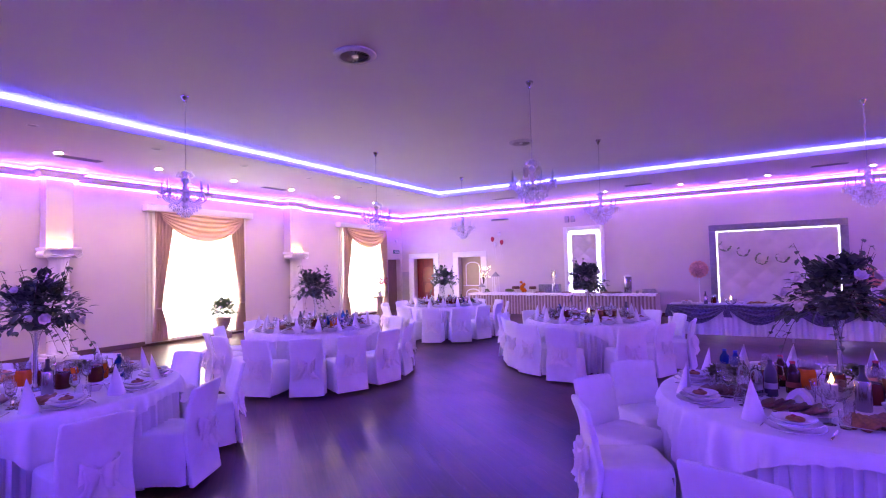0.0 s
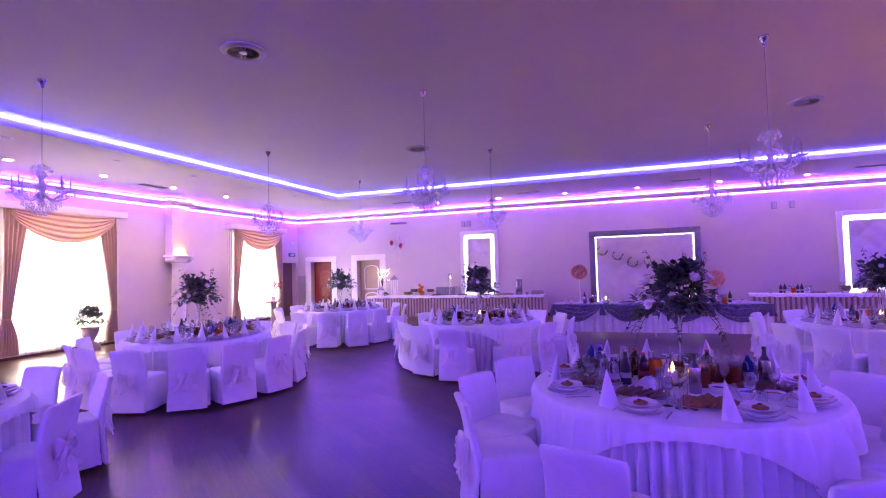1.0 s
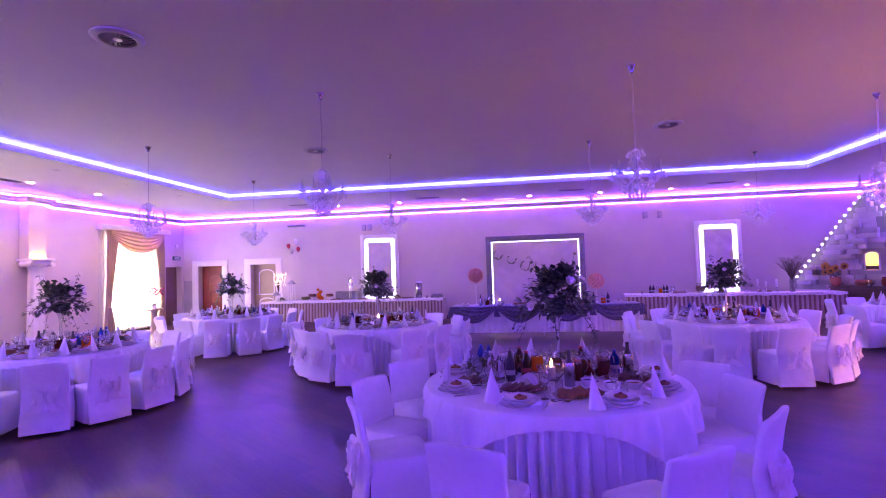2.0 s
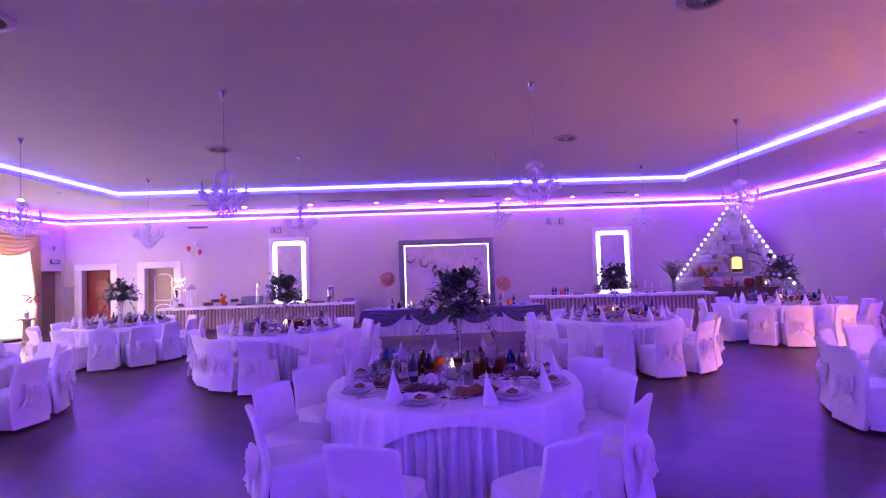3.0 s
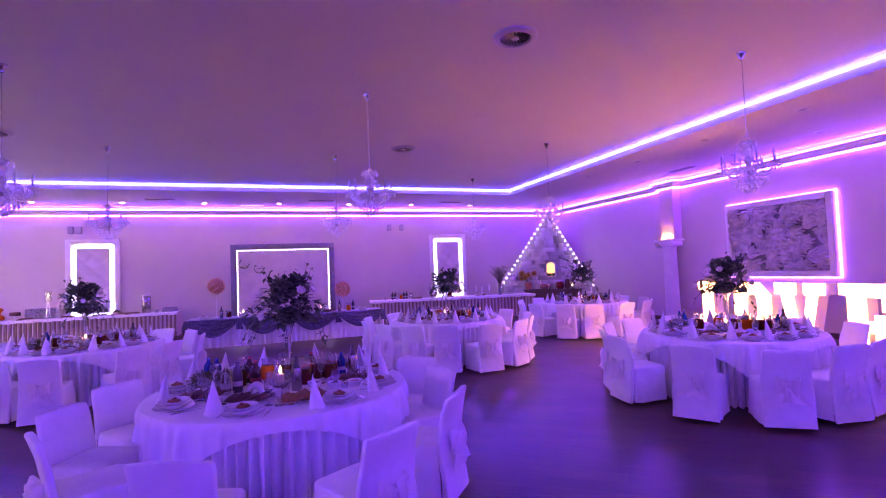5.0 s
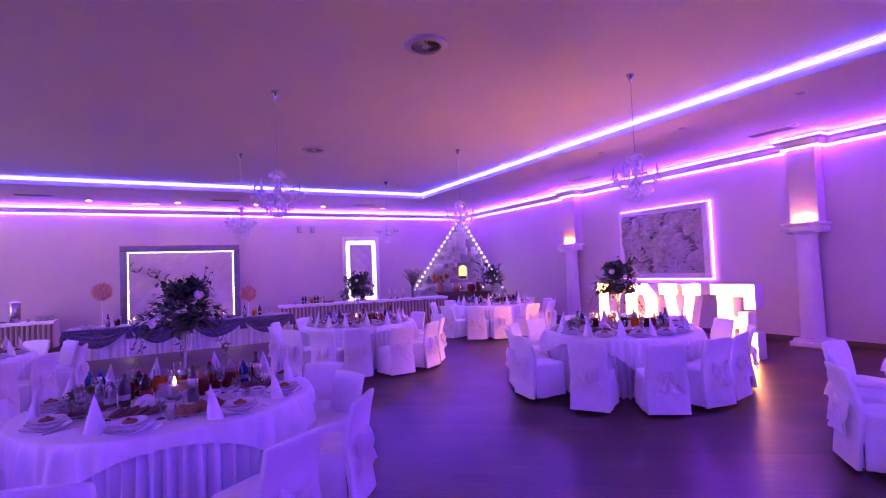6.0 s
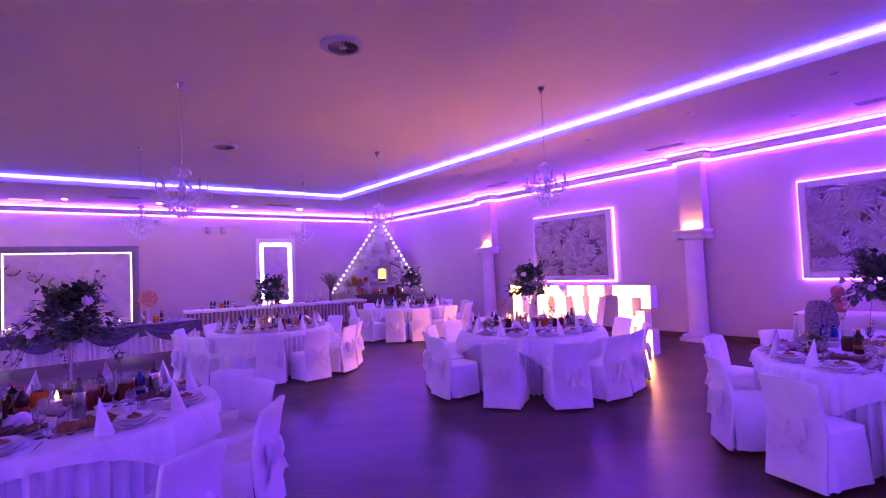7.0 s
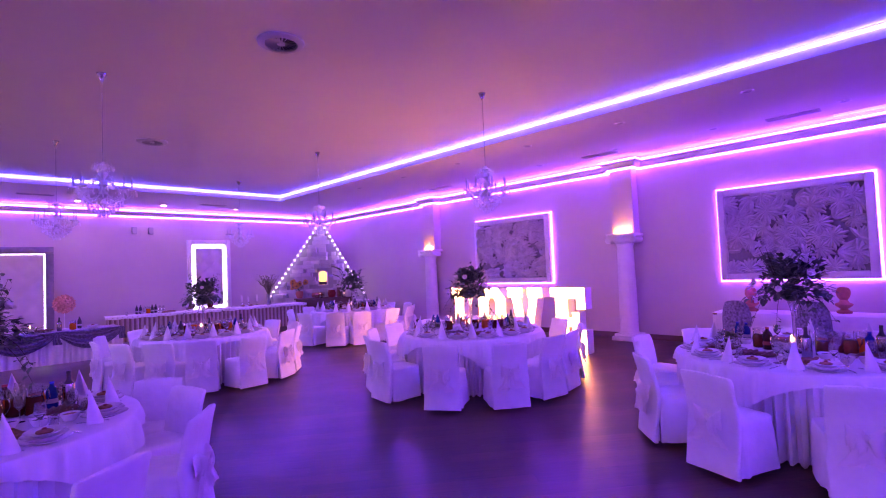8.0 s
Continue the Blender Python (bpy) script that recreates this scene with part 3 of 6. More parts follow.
# ---- columns and pilasters ----
def make_column(side, y):
    s = -1 if side == "e" else 1  # into the room
    wall_x = XR if side == "e" else XL
    c = thing("column", "white plaster half column with a scroll capital and warm uplight", "column", pose(wall_x, y, 0, 0, 0, 180 if side == "e" else 0), "columns along the walls")
    flute = lambda a, z: 1 - 0.02 * (0.5 + 0.5 * math.cos(a * 16))
    part("base", Shape().soft_box(0.004, -0.30, 0.0, 0.52, 0.30, 0.09, 0.01).soft_box(0.004, -0.26, 0.0905, 0.48, 0.26, 0.15, 0.02), M_STONE, c)
    part("shaft", Shape().lathe([(0.205, 0.15), (0.215, 0.17), (0.20, 0.20), (0.198, 0.6), (0.188, 1.4), (0.176, 2.09), (0.19, 2.12), (0.19, 2.15)], 96, 0.25, 0, flute), M_STONE, c)
    cap = Shape().soft_box(0.004, -0.33, 2.31, 0.50, 0.33, 2.375, 0.01).soft_box(0.03, -0.27, 2.20, 0.45, 0.27, 2.309, 0.02)
    cap.lathe([(0.19, 2.151), (0.225, 2.17), (0.225, 2.199)], 40, 0.25, 0)
    for sy in (-1, 1):
        for px in (0.455,):
            spiral = []
            for k in range(26):
                a = k * 0.5
                r = 0.075 * (1 - k / 30)
                spiral.append((px + 0.012, sy * 0.285 + r * math.cos(a) * sy * -1, 2.235 + r * math.sin(a)))
            cap.tube(spiral, 0.014, 6)
        cap.add(*_disc_x(0.12, 0.465, sy * 0.285, 2.235, 0.078))
    part("capital", cap, M_STONE, c)
    part("pilaster", Shape().soft_box(0.003, -0.25, 2.376, 0.30, 0.25, 3.84, 0.008), M_WALL, c, smooth=0)
    lamp = part("uplight", Shape().soft_box(0.315, -0.20, 2.3755, 0.43, 0.20, 2.381, 0.002), M_STEEL, c)
    part("lamp_glass", Shape().box(0.325, -0.18, 2.3812, 0.395, 0.18, 2.386), M_WARM, lamp, "glowing warm lamp glass")
    return c


def _disc_x(x0, x1, y, z, r, n=20):
    verts = [(x, y + r * math.cos(2 * math.pi * i / n), z + r * math.sin(2 * math.pi * i / n)) for x in (x0, x1) for i in range(n)]
    faces = [(i, (i + 1) % n, n + (i + 1) % n, n + i) for i in range(n)] + [tuple(range(n))[::-1], tuple(range(n, 2 * n))]
    return verts, faces


for side, y in PILASTERS:
    make_column(side, y)


# ---- windows and curtains ----
def make_window(index, y0, y1):
    w = tagged(new(f"window_{index}"), "tall white-framed window, daylight behind", "window", kind="structure")
    x = XL - 0.22
    fr = Shape()
    for a, b, lo, hi in ((y0, y0 + 0.07, W_Z0, W_Z1), (y1 - 0.07, y1, W_Z0, W_Z1), (y0 + 0.07, y1 - 0.07, W_Z0, W_Z0 + 0.07), (y0 + 0.07, y1 - 0.07, W_Z1 - 0.07, W_Z1)):
        fr.box(x, a, lo, x + 0.07, b, hi)
    mid = (y0 + y1) / 2
    fr.box(x + 0.002, mid - 0.05, W_Z0 + 0.07, x + 0.068, mid + 0.05, W_Z1 - 0.07)
    fr.box(x + 0.004, y0 + 0.07, 2.42, x + 0.066, mid - 0.05, 2.5).box(x + 0.004, mid + 0.05, 2.42, x + 0.066, y1 - 0.07, 2.5)
    part("window_frame", fr, M_TRIM, w, smooth=0)
    part("window_sill", Shape().soft_box(XL - 0.15, y0 - 0.04, W_Z0 - 0.04, XL + 0.03, y1 + 0.04, W_Z0 - 0.002, 0.006), M_TRIM, w)
    for a, b in ((y0 + 0.07, mid - 0.05), (mid + 0.05, y1 - 0.07)):
        for lo, hi in ((W_Z0 + 0.07, 2.42), (2.5, W_Z1 - 0.07)):
            p = part("pane", Shape().box(x + 0.03, a, lo, x + 0.036, b, hi), M_GLASS, w, smooth=0)
            p.visible_shadow = False
    o0, o1 = y0 - 0.16, y1 + 0.14
    pel = Shape().soft_box(XL + 0.002, o0 - 0.22, 3.34, XL + 0.26, o1 + 0.24, 3.50, 0.01)
    single("pelmet", pel, M_TRIM, "white pelmet board over a window", "pelmet", "window pelmets")

    def sheer(u, v):
        yy = o0 - 0.17 + (o1 - o0 + 0.30) * u
        return (XL + 0.055 + 0.018 * math.sin(u * 150 + 1.5 * math.sin(u * 23)) * (0.5 + 0.5 * v), yy, 3.335 - 3.27 * v)
    single("sheer_curtain", Shape().sheet(220, 8, sheer), M_SHEER, "white sheer curtain glowing with daylight", "curtain", "sheer curtains", smooth=180)

    for sgn, edge in ((1, o0), (-1, o1)):
        def drape(u, v, sgn=sgn, edge=edge):
            z = 3.335 - 3.23 * v
            if z > 0.90:
                k = (3.335 - z) / (3.335 - 0.90)
                width = 0.36 * (1 - k) ** 1.1 + 0.15
                off = 0.02
            else:
                k = (0.90 - z) / 0.80
                width = 0.15 + 0.20 * math.sin(min(1.0, k * 1.15) * math.pi / 2)
                off = 0.02 - 0.06 * k
            amp = 0.030 + 0.02 * v
            return (XL + 0.16 + amp * math.sin(u * 34 + 1.1 * math.sin(5 * v + u * 4)), edge + sgn * (off + width * u), z)
        cur = thing("curtain", "gold satin curtain gathered in a tie-back", "curtain", None, "gold side curtains")
        part("drape", Shape().cloth(60, 40, drape, 0.004), M_GOLD, cur)
        part("tie_back", Shape().lathe([(0.092, 0.88), (0.098, 0.90), (0.092, 0.92)], 24, 0, 0), M_GOLD, cur, at=pose(XL + 0.16, edge + sgn * 0.095, 0) @ Matrix.Diagonal((0.55, 1.0, 1, 1)))

    def swag(u, v):
        sag = 1 - (2 * u - 1) ** 2
        zz = 3.335 - v * (0.12 + 0.60 * sag ** 0.8)
        fold = 0.028 * math.sin(v * 34 + 0.9 * math.sin(u * 6)) * (0.3 + 0.7 * sag)
        return (XL + 0.25 + fold + 0.05 * sag * v, o0 + 0.12 + (o1 - o0 - 0.24) * u, zz)
    single("swag_valance", Shape().cloth(48, 56, swag, 0.004), M_SATIN, "gold satin swag valance with curved folds", "valance", "gold valances")


for i, (y0, y1) in enumerate(WINDOWS):
    make_window(i + 1, y0, y1)


# ---- doors ----
def door_frame(index, x0, x1):
    f = tagged(new(f"door_{index}"), "deep-set inner door in a broad white frame", "door", kind="structure")
    part("frame_head", Shape().soft_box(x0 - 0.25, YN - 0.035, D_TOP, x1 + 0.25, YN - 0.002, D_TOP + 0.22, 0.006), M_TRIM, f)
    part("frame_jamb", Shape().soft_box(x0 - 0.25, YN - 0.035, 0, x0, YN - 0.002, D_TOP - 0.002, 0.006), M_TRIM, f)
    part("frame_jamb", Shape().soft_box(x1, YN - 0.035, 0, x1 + 0.25, YN - 0.002, D_TOP - 0.002, 0.006), M_TRIM, f)
    return f


def arch_outline(x0, x1, z0, z1, n=12):
    r = (x1 - x0) / 2
    c = (x0 + x1) / 2
    return [(x0, z0), (x1, z0)] + [(c + r * math.cos(math.pi * k / n), z1 - r * 0.55 + r * 0.55 * math.sin(math.pi * k / n)) for k in range(n + 1)]


def arch_ring(s, x0, x1, z0, z1, y0, y1, t=0.03):
    outer, inner = arch_outline(x0, x1, z0, z1), arch_outline(x0 + t, x1 - t, z0 + t, z1 - t)
    n = len(outer)
    verts = [(u, y, v) for y in (y0, y1) for ring in (outer, inner) for u, v in ring]
    faces = []
    for i in range(n):
        j = (i + 1) % n
        faces += [(i, j, n + j, n + i), (2 * n + i, 3 * n + i, 3 * n + j, 2 * n + j), (i, 2 * n + i, 2 * n + j, j), (n + i, n + j, 3 * n + j, 3 * n + i)]
    s.add(verts, faces)


yd = YN + 0.24
red = door_frame(1, *D_RED)
leaf = part("door_leaf", Shape().box(D_RED[0] + 0.004, yd, 0.004, D_RED[1] - 0.004, yd + 0.05, D_TOP - 0.004), M_REDDOOR, red, "glossy mahogany red door with arched panes", smooth=0)
for a, b, lo, hi in ((-11.72, -11.14, 1.20, 1.82), (-11.62, -11.24, 0.75, 1.14)):
    part("glazing", Shape().prism(arch_outline(a, b, lo, hi), lambda u, v, w: (u, yd - 0.004 - 0.006 * w, v)), M_REDPALE, leaf)
    ring = Shape()
    arch_ring(ring, a - 0.03, b + 0.03, lo - 0.03, hi + 0.03, yd - 0.02, yd - 0.002)
    part("moulding", ring, M_REDDOOR, leaf)
cream = door_frame(2, *D_CREAM)
leaf = part("door_leaf", Shape().box(D_CREAM[0] + 0.004, yd, 0.004, D_CREAM[1] - 0.004, yd + 0.05, D_TOP - 0.004), M_CREAMDOOR, cream, "cream lacquered door with arched mouldings", smooth=0)
ring = Shape()
arch_ring(ring, -9.62, -8.98, 1.0, 1.98, yd - 0.018, yd - 0.002, 0.04)
part("moulding", ring, M_TRIM, leaf)
ring = Shape()
arch_ring(ring, -9.62, -8.98, 0.18, 0.9, yd - 0.018, yd - 0.002, 0.04)
part("moulding", ring, M_TRIM, leaf)
part("handle", Shape().tube([(-9.72, yd - 0.002, 1.02), (-9.72, yd - 0.05, 1.02), (-9.60, yd - 0.05, 1.02)], 0.01, 8), M_STEEL, leaf)
wd = tagged(new("door_3"), "closed brown wooden side door", "door", kind="structure")
part("door_leaf", Shape().box(XL - 0.26, D_WEST[0] + 0.004, 0.004, XL - 0.21, D_WEST[1] - 0.004, D_TOP - 0.004), material("brown_door", (0.20, 0.13, 0.09), 0.45, var=0.2, scale=6, stretch=(4, 4, 0.5)), wd, smooth=0)
part("handle", Shape().tube([(XL - 0.208, 16.56, 1.05), (XL - 0.16, 16.56, 1.05), (XL - 0.16, 16.68, 1.05)], 0.01, 8), M_STEEL, wd)
single("wall", Shape().box(XL - WALL, YN + WALL, 0, -7.5, YN + WALL + 0.1, 4.4), M_WALL, "plain wall behind the doors", "wall", kind="structure", smooth=0)
single("exit_sign", Shape().soft_box(XL + 0.002, 16.82, 2.42, XL + 0.03, 17.24, 2.57, 0.005), M_GREENSIGN, "dark green rescue exit sign plate on the wall", "sign")
bars = Shape()
for k in range(3):
    bars.box(XL + 0.031, 16.88, 2.455 + 0.035 * k, XL + 0.033, 17.18 - 0.05 * (k % 2), 2.47 + 0.035 * k)
sg = bpy.data.objects["exit_sign"]
part("sign_mark", bars, M_TRIM, sg, smooth=0)
single("alarm_sensor", Shape().soft_box(XL + 0.002, 16.95, 2.90, XL + 0.07, 17.07, 3.02, 0.015), M_TRIM, "small white alarm sensor on the wall", "sensor")


# ---- framed wall panels ----
def tufted(x0, x1, z0, z1, y, step=0.22):
    """A quilted panel: a cushion between buttons."""
    nx, nz = max(8, int((x1 - x0) / step * 6)), max(8, int((z1 - z0) / step * 6))

    def fn(u, v):
        x, z = x0 + (x1 - x0) * u, z0 + (z1 - z0) * v
        p, q = (x - x0) / step * math.pi, (z - z0) / step * math.pi
        d = abs(math.sin((p + q) / 2) * math.sin((p - q) / 2))
        return (x, y - 0.004 - 0.03 * d ** 0.5, z)
    return Shape().sheet(nx, nz, fn)


def rounded_rect(x0, x1, z0, z1, r, n=6):
    pts = []
    for cx, cz, a0 in ((x1 - r, z0 + r, -90), (x1 - r, z1 - r, 0), (x0 + r, z1 - r, 90), (x0 + r, z0 + r, 180)):
        pts += [(cx + r * math.cos(radians(a0 + 90 * k / n)), cz + r * math.sin(radians(a0 + 90 * k / n))) for k in range(n + 1)]
    return pts


def ring_between(outer, inner, y0, y1):
    """A flat ring between two outlines of equal count, y0 to y1 thick."""
    n, s = len(outer), Shape()
    faces = []
    for i in range(n):
        j = (i + 1) % n
        faces += [(i, j, n + j, n + i), (2 * n + i, 3 * n + i, 3 * n + j, 2 * n + j), (i, 2 * n + i, 2 * n + j, j), (n + i, n + j, 3 * n + j, 3 * n + i)]
    return s.add([(u, y, v) for y in (y0, y1) for ring in (outer, inner) for u, v in ring], faces)


def make_lit_panel(x0, x1):
    p = thing("wall_panel", "white framed wall panel with glowing edge round a quilted centre", "wall panel", None, "backlit wall panels")
    z0, z1 = 0.55, 3.10
    for a, c, lo, hi in ((x0, x0 + 0.13, z0, z1), (x1 - 0.13, x1, z0, z1), (x0 + 0.132, x1 - 0.132, z1 - 0.13, z1), (x0 + 0.132, x1 - 0.132, z0, z0 + 0.13)):
        part("frame_board", Shape().soft_box(a, YN - 0.09, lo, c, YN - 0.002, hi, 0.01), M_TRIM, p)
    part("back_board", Shape().box(x0 + 0.132, YN - 0.014, z0 + 0.132, x1 - 0.132, YN - 0.003, z1 - 0.132), M_TRIM, p, smooth=0)
    # wide glowing ring: hidden strip and the board it lights, in one emitter
    glow = ring_between(rounded_rect(x0 + 0.15, x1 - 0.15, z0 + 0.15, z1 - 0.15, 0.12), rounded_rect(x0 + 0.275, x1 - 0.275, z0 + 0.275, z1 - 0.275, 0.05), YN - 0.03, YN - 0.016)
    part("light_strip", glow, M_LED_W, p, "glowing white light strip", smooth=0)
    part("cushion_rim", Shape().box(x0 + 0.285, YN - 0.06, z0 + 0.285, x1 - 0.285, YN - 0.031, z1 - 0.285), M_GREY, p, smooth=0)
    part("cushion", tufted(x0 + 0.29, x1 - 0.29, z0 + 0.29, z1 - 0.29, YN - 0.062), M_TUFT, p)


make_lit_panel(-5.44, -4.02)
make_lit_panel(6.11, 7.55)

scr = thing("backdrop_panel", "large quilted backdrop in a silver frame with a light line", "wall panel")
sx0, sx1, sz0, sz1 = -0.85, 2.54, 0.30, 2.86
for a, c, lo, hi in ((sx0, sx0 + 0.19, sz0, sz1 - 0.19), (sx1 - 0.19, sx1, sz0, sz1 - 0.19), (sx0, sx1, sz1 - 0.188, sz1)):
    part("frame_board", Shape().soft_box(a, YN - 0.12, lo, c, YN - 0.002, hi, 0.02), M_SILVER, scr)
for a, c, lo, hi in ((sx0 + 0.195, sx0 + 0.225, sz0, sz1 - 0.195), (sx1 - 0.225, sx1 - 0.195, sz0, sz1 - 0.195), (sx0 + 0.236, sx1 - 0.236, sz1 - 0.222, sz1 - 0.197)):
    part("light_strip", Shape().box(a, YN - 0.075, lo, c, YN - 0.05, hi), M_LED_W, scr, "glowing white light strip", smooth=0)
part("cushion", tufted(sx0 + 0.24, sx1 - 0.24, sz0, sz1 - 0.24, YN - 0.05, 0.3), M_TUFT, scr)


def leaf_into(s, base, direction, up, length, width, bend=0.25):
    """A pointed leaf, folded along its rib, of six faces."""
    d, base = Vector(direction).normalized(), Vector(base)
    side = d.cross(Vector(up))
    side = side.normalized() if side.length > 1e-4 else Vector((1, 0, 0))
    n = side.cross(d)
    rows = []
    for k, w in ((0.0, 0.10), (0.3, 0.9), (0.65, 0.8), (1.0, 0.0)):
        c = base + d * length * k - n * bend * length * k * k
        rows.append((c - side * width * w / 2 + n * width * 0.12 * w, c, c + side * width * w / 2 + n * width * 0.12 * w))
    verts = [p for row in rows[:3] for p in row] + [rows[3][1]]
    s.add(verts, [(0, 1, 4, 3), (1, 2, 5, 4), (3, 4, 7, 6), (4, 5, 8, 7), (6, 7, 9), (7, 8, 9)])


def rose_into(s, c, r, rnd, up=(0, 0, 1)):
    """A round bloom of cupped petals."""
    c, up = Vector(c), Vector(up).normalized()
    s.ball(c, r * 0.55, 8, 5, 1.0, 0.08)
    for ringno, (k, tilt, size) in enumerate(((5, 0.45, 0.9), (7, 0.95, 1.0))):
        for i in range(k):
            a = 2 * math.pi * (i + 0.4 * ringno) / k + rnd.uniform(-0.2, 0.2)
            x = up.orthogonal().normalized()
            out = (x * math.cos(a) + up.cross(x) * math.sin(a))
            d = (up * math.cos(tilt) + out * math.sin(tilt)).normalized()
            leaf_into(s, c + out * r * 0.15 - up * r * 0.35, d, up if abs(d.dot(up)) < 0.9 else out, r * 1.25 * size, r * 1.15, -0.25)


rnd = random.Random(11)
for x, z in ((-0.42, 2.22), (0.05, 2.05), (0.50, 1.80), (1.01, 1.84)):
    wr = thing("wreath", "small wreath of green leaves and white blooms hung on the backdrop", "wreath", pose(x, YN - 0.13, z), "small flower wreaths")
    s, b = Shape(), Shape()
    for k in range(70):
        a = rnd.gauss(3.9, 0.75)
        leaf_into(s, (0.13 * math.cos(a), rnd.uniform(-0.02, 0.02), 0.13 * math.sin(a)), (math.cos(a + 1.2), rnd.uniform(-0.6, 0.1), math.sin(a + 1.2)), (0, 1, 0), rnd.uniform(0.06, 0.11), 0.045)
    part("foliage", s, M_WREATH, wr)
    for k in range(5):
        a = rnd.uniform(2.9, 5)
        rose_into(b, (0.12 * math.cos(a), -0.04, 0.12 * math.sin(a)), 0.048, rnd, (0, -1, 0))
    part("blooms", b, M_ROSE, wr)
    ring = [(0.125 * math.cos(2.4 + k * 0.22), 0, 0.125 * math.sin(2.4 + k * 0.22)) for k in range(16)]
    part("hoop", Shape().tube(ring, 0.002, 5), M_TWIG, wr)


# ---- plaster reliefs on the east wall ----
def relief_shape(w, h, seed):
    """Carved leaves and flowers crowding a panel, in (depth, across, up)."""
    rnd = random.Random(seed)
    out, clusters = [], []
    for row in range(6):
        for col in range(8):
            clusters.append(((col + 0.5 + rnd.uniform(-0.35, 0.35)) / 8 * w, (row + 0.5 + rnd.uniform(-0.35, 0.35)) / 6 * h))
    rnd.shuffle(clusters)
    for i, (cy, cz) in enumerate(clusters):
        kind = rnd.random()
        if kind < 0.4:  # a lotus: petals fanned round a point
            n, spread, a0, ln, wd = 17, 2 * math.pi, rnd.uniform(0, 6), rnd.uniform(0.19, 0.27), 0.060
        elif kind < 0.75:  # a lobed leaf: broad lobes to both sides
            n, spread, a0, ln, wd = 12, 5.0, rnd.uniform(0, 6), rnd.uniform(0.18, 0.25), 0.068
        else:  # long blades
            n, spread, a0, ln, wd = 6, 1.6, rnd.uniform(0, 6), rnd.uniform(0.26, 0.38), 0.075
        lift = rnd.uniform(0.0, 0.10)
        s = Shape()
        for k in range(n):
            a = a0 + spread * k / n + rnd.uniform(-0.1, 0.1)
            l = ln * rnd.uniform(0.8, 1.15)
            ca, sa = math.cos(a), math.sin(a)
            nu, nv = 4, 6
            def fn(u, v, ca=ca, sa=sa, l=l, wd=wd, lift=lift, cy=cy, cz=cz):
                width = wd * math.sin(math.pi * min(1, 0.08 + 0.92 * v) ** 0.8) * 0.5
                e = (2 * u - 1)
                yy, zz = cy + ca * l * v - sa * width * e, cz + sa * l * v + ca * width * e
                dep = 0.03 + lift + 0.045 * math.sin(math.pi * v) + 0.012 * (1 - e * e) - 0.030 * abs(e)
                return (dep - 0.02 * v, min(max(yy, 0.0), w), min(max(zz, 0.0), h))
            s.cloth(nu, nv, fn, 0.015)
        out.append(("carved_blossom" if kind < 0.4 else "carved_leaf", s))
    return out


relief_meshes = [(n, mesh_of(n, s, M_RELIEF, 50)) for n, s in relief_shape(2.24, 1.50, 4)]


def make_relief(y0, y1, z0, z1):
    r = thing("wall_relief", "white framed plaster relief of carved leaves, violet light round it", "wall relief", pose(XR, y1, z0, 0, 0, 180), "plaster reliefs")
    w, h, b = y1 - y0, z1 - z0, 0.15
    # locally x points into the room, y along the wall
    # back darker than the carving: shade between the leaves as plain colour
    part("back", Shape().box(0.004, 0.02, 0.02, 0.03, w - 0.02, h - 0.02), M_GREY, r, smooth=0)
    for a, c, lo, hi in ((0.02, b, 0.02, h - 0.02), (w - b, w - 0.02, 0.02, h - 0.02), (b + 0.002, w - b - 0.002, 0.02, b), (b + 0.002, w - b - 0.002, h - b, h - 0.02)):
        part("frame_board", Shape().soft_box(0.031, a, lo, 0.16, c, hi, 0.022), M_TRIM, r)
    for a, c, lo, hi in ((-0.015, 0.015, -0.015, h + 0.015), (w - 0.015, w + 0.015, -0.015, h + 0.015), (0.016, w - 0.016, -0.015, 0.015), (0.016, w - 0.016, h - 0.015, h + 0.015)):
        part("light_strip", Shape().box(0.012, a, lo, 0.045, c, hi), M_LED_F, r, "glowing violet light strip", smooth=0)
    for n, me in relief_meshes:
        part(n, me, None, r, at=pose(0.012, b + 0.01, b + 0.01) @ Matrix.Diagonal((1.25, (w - 2 * b - 0.02) / 2.24, (h - 2 * b - 0.02) / 1.50, 1)))


make_relief(6.49, 9.07, 1.28, 3.10)
make_relief(0.14, 2.57, 1.28, 3.10)


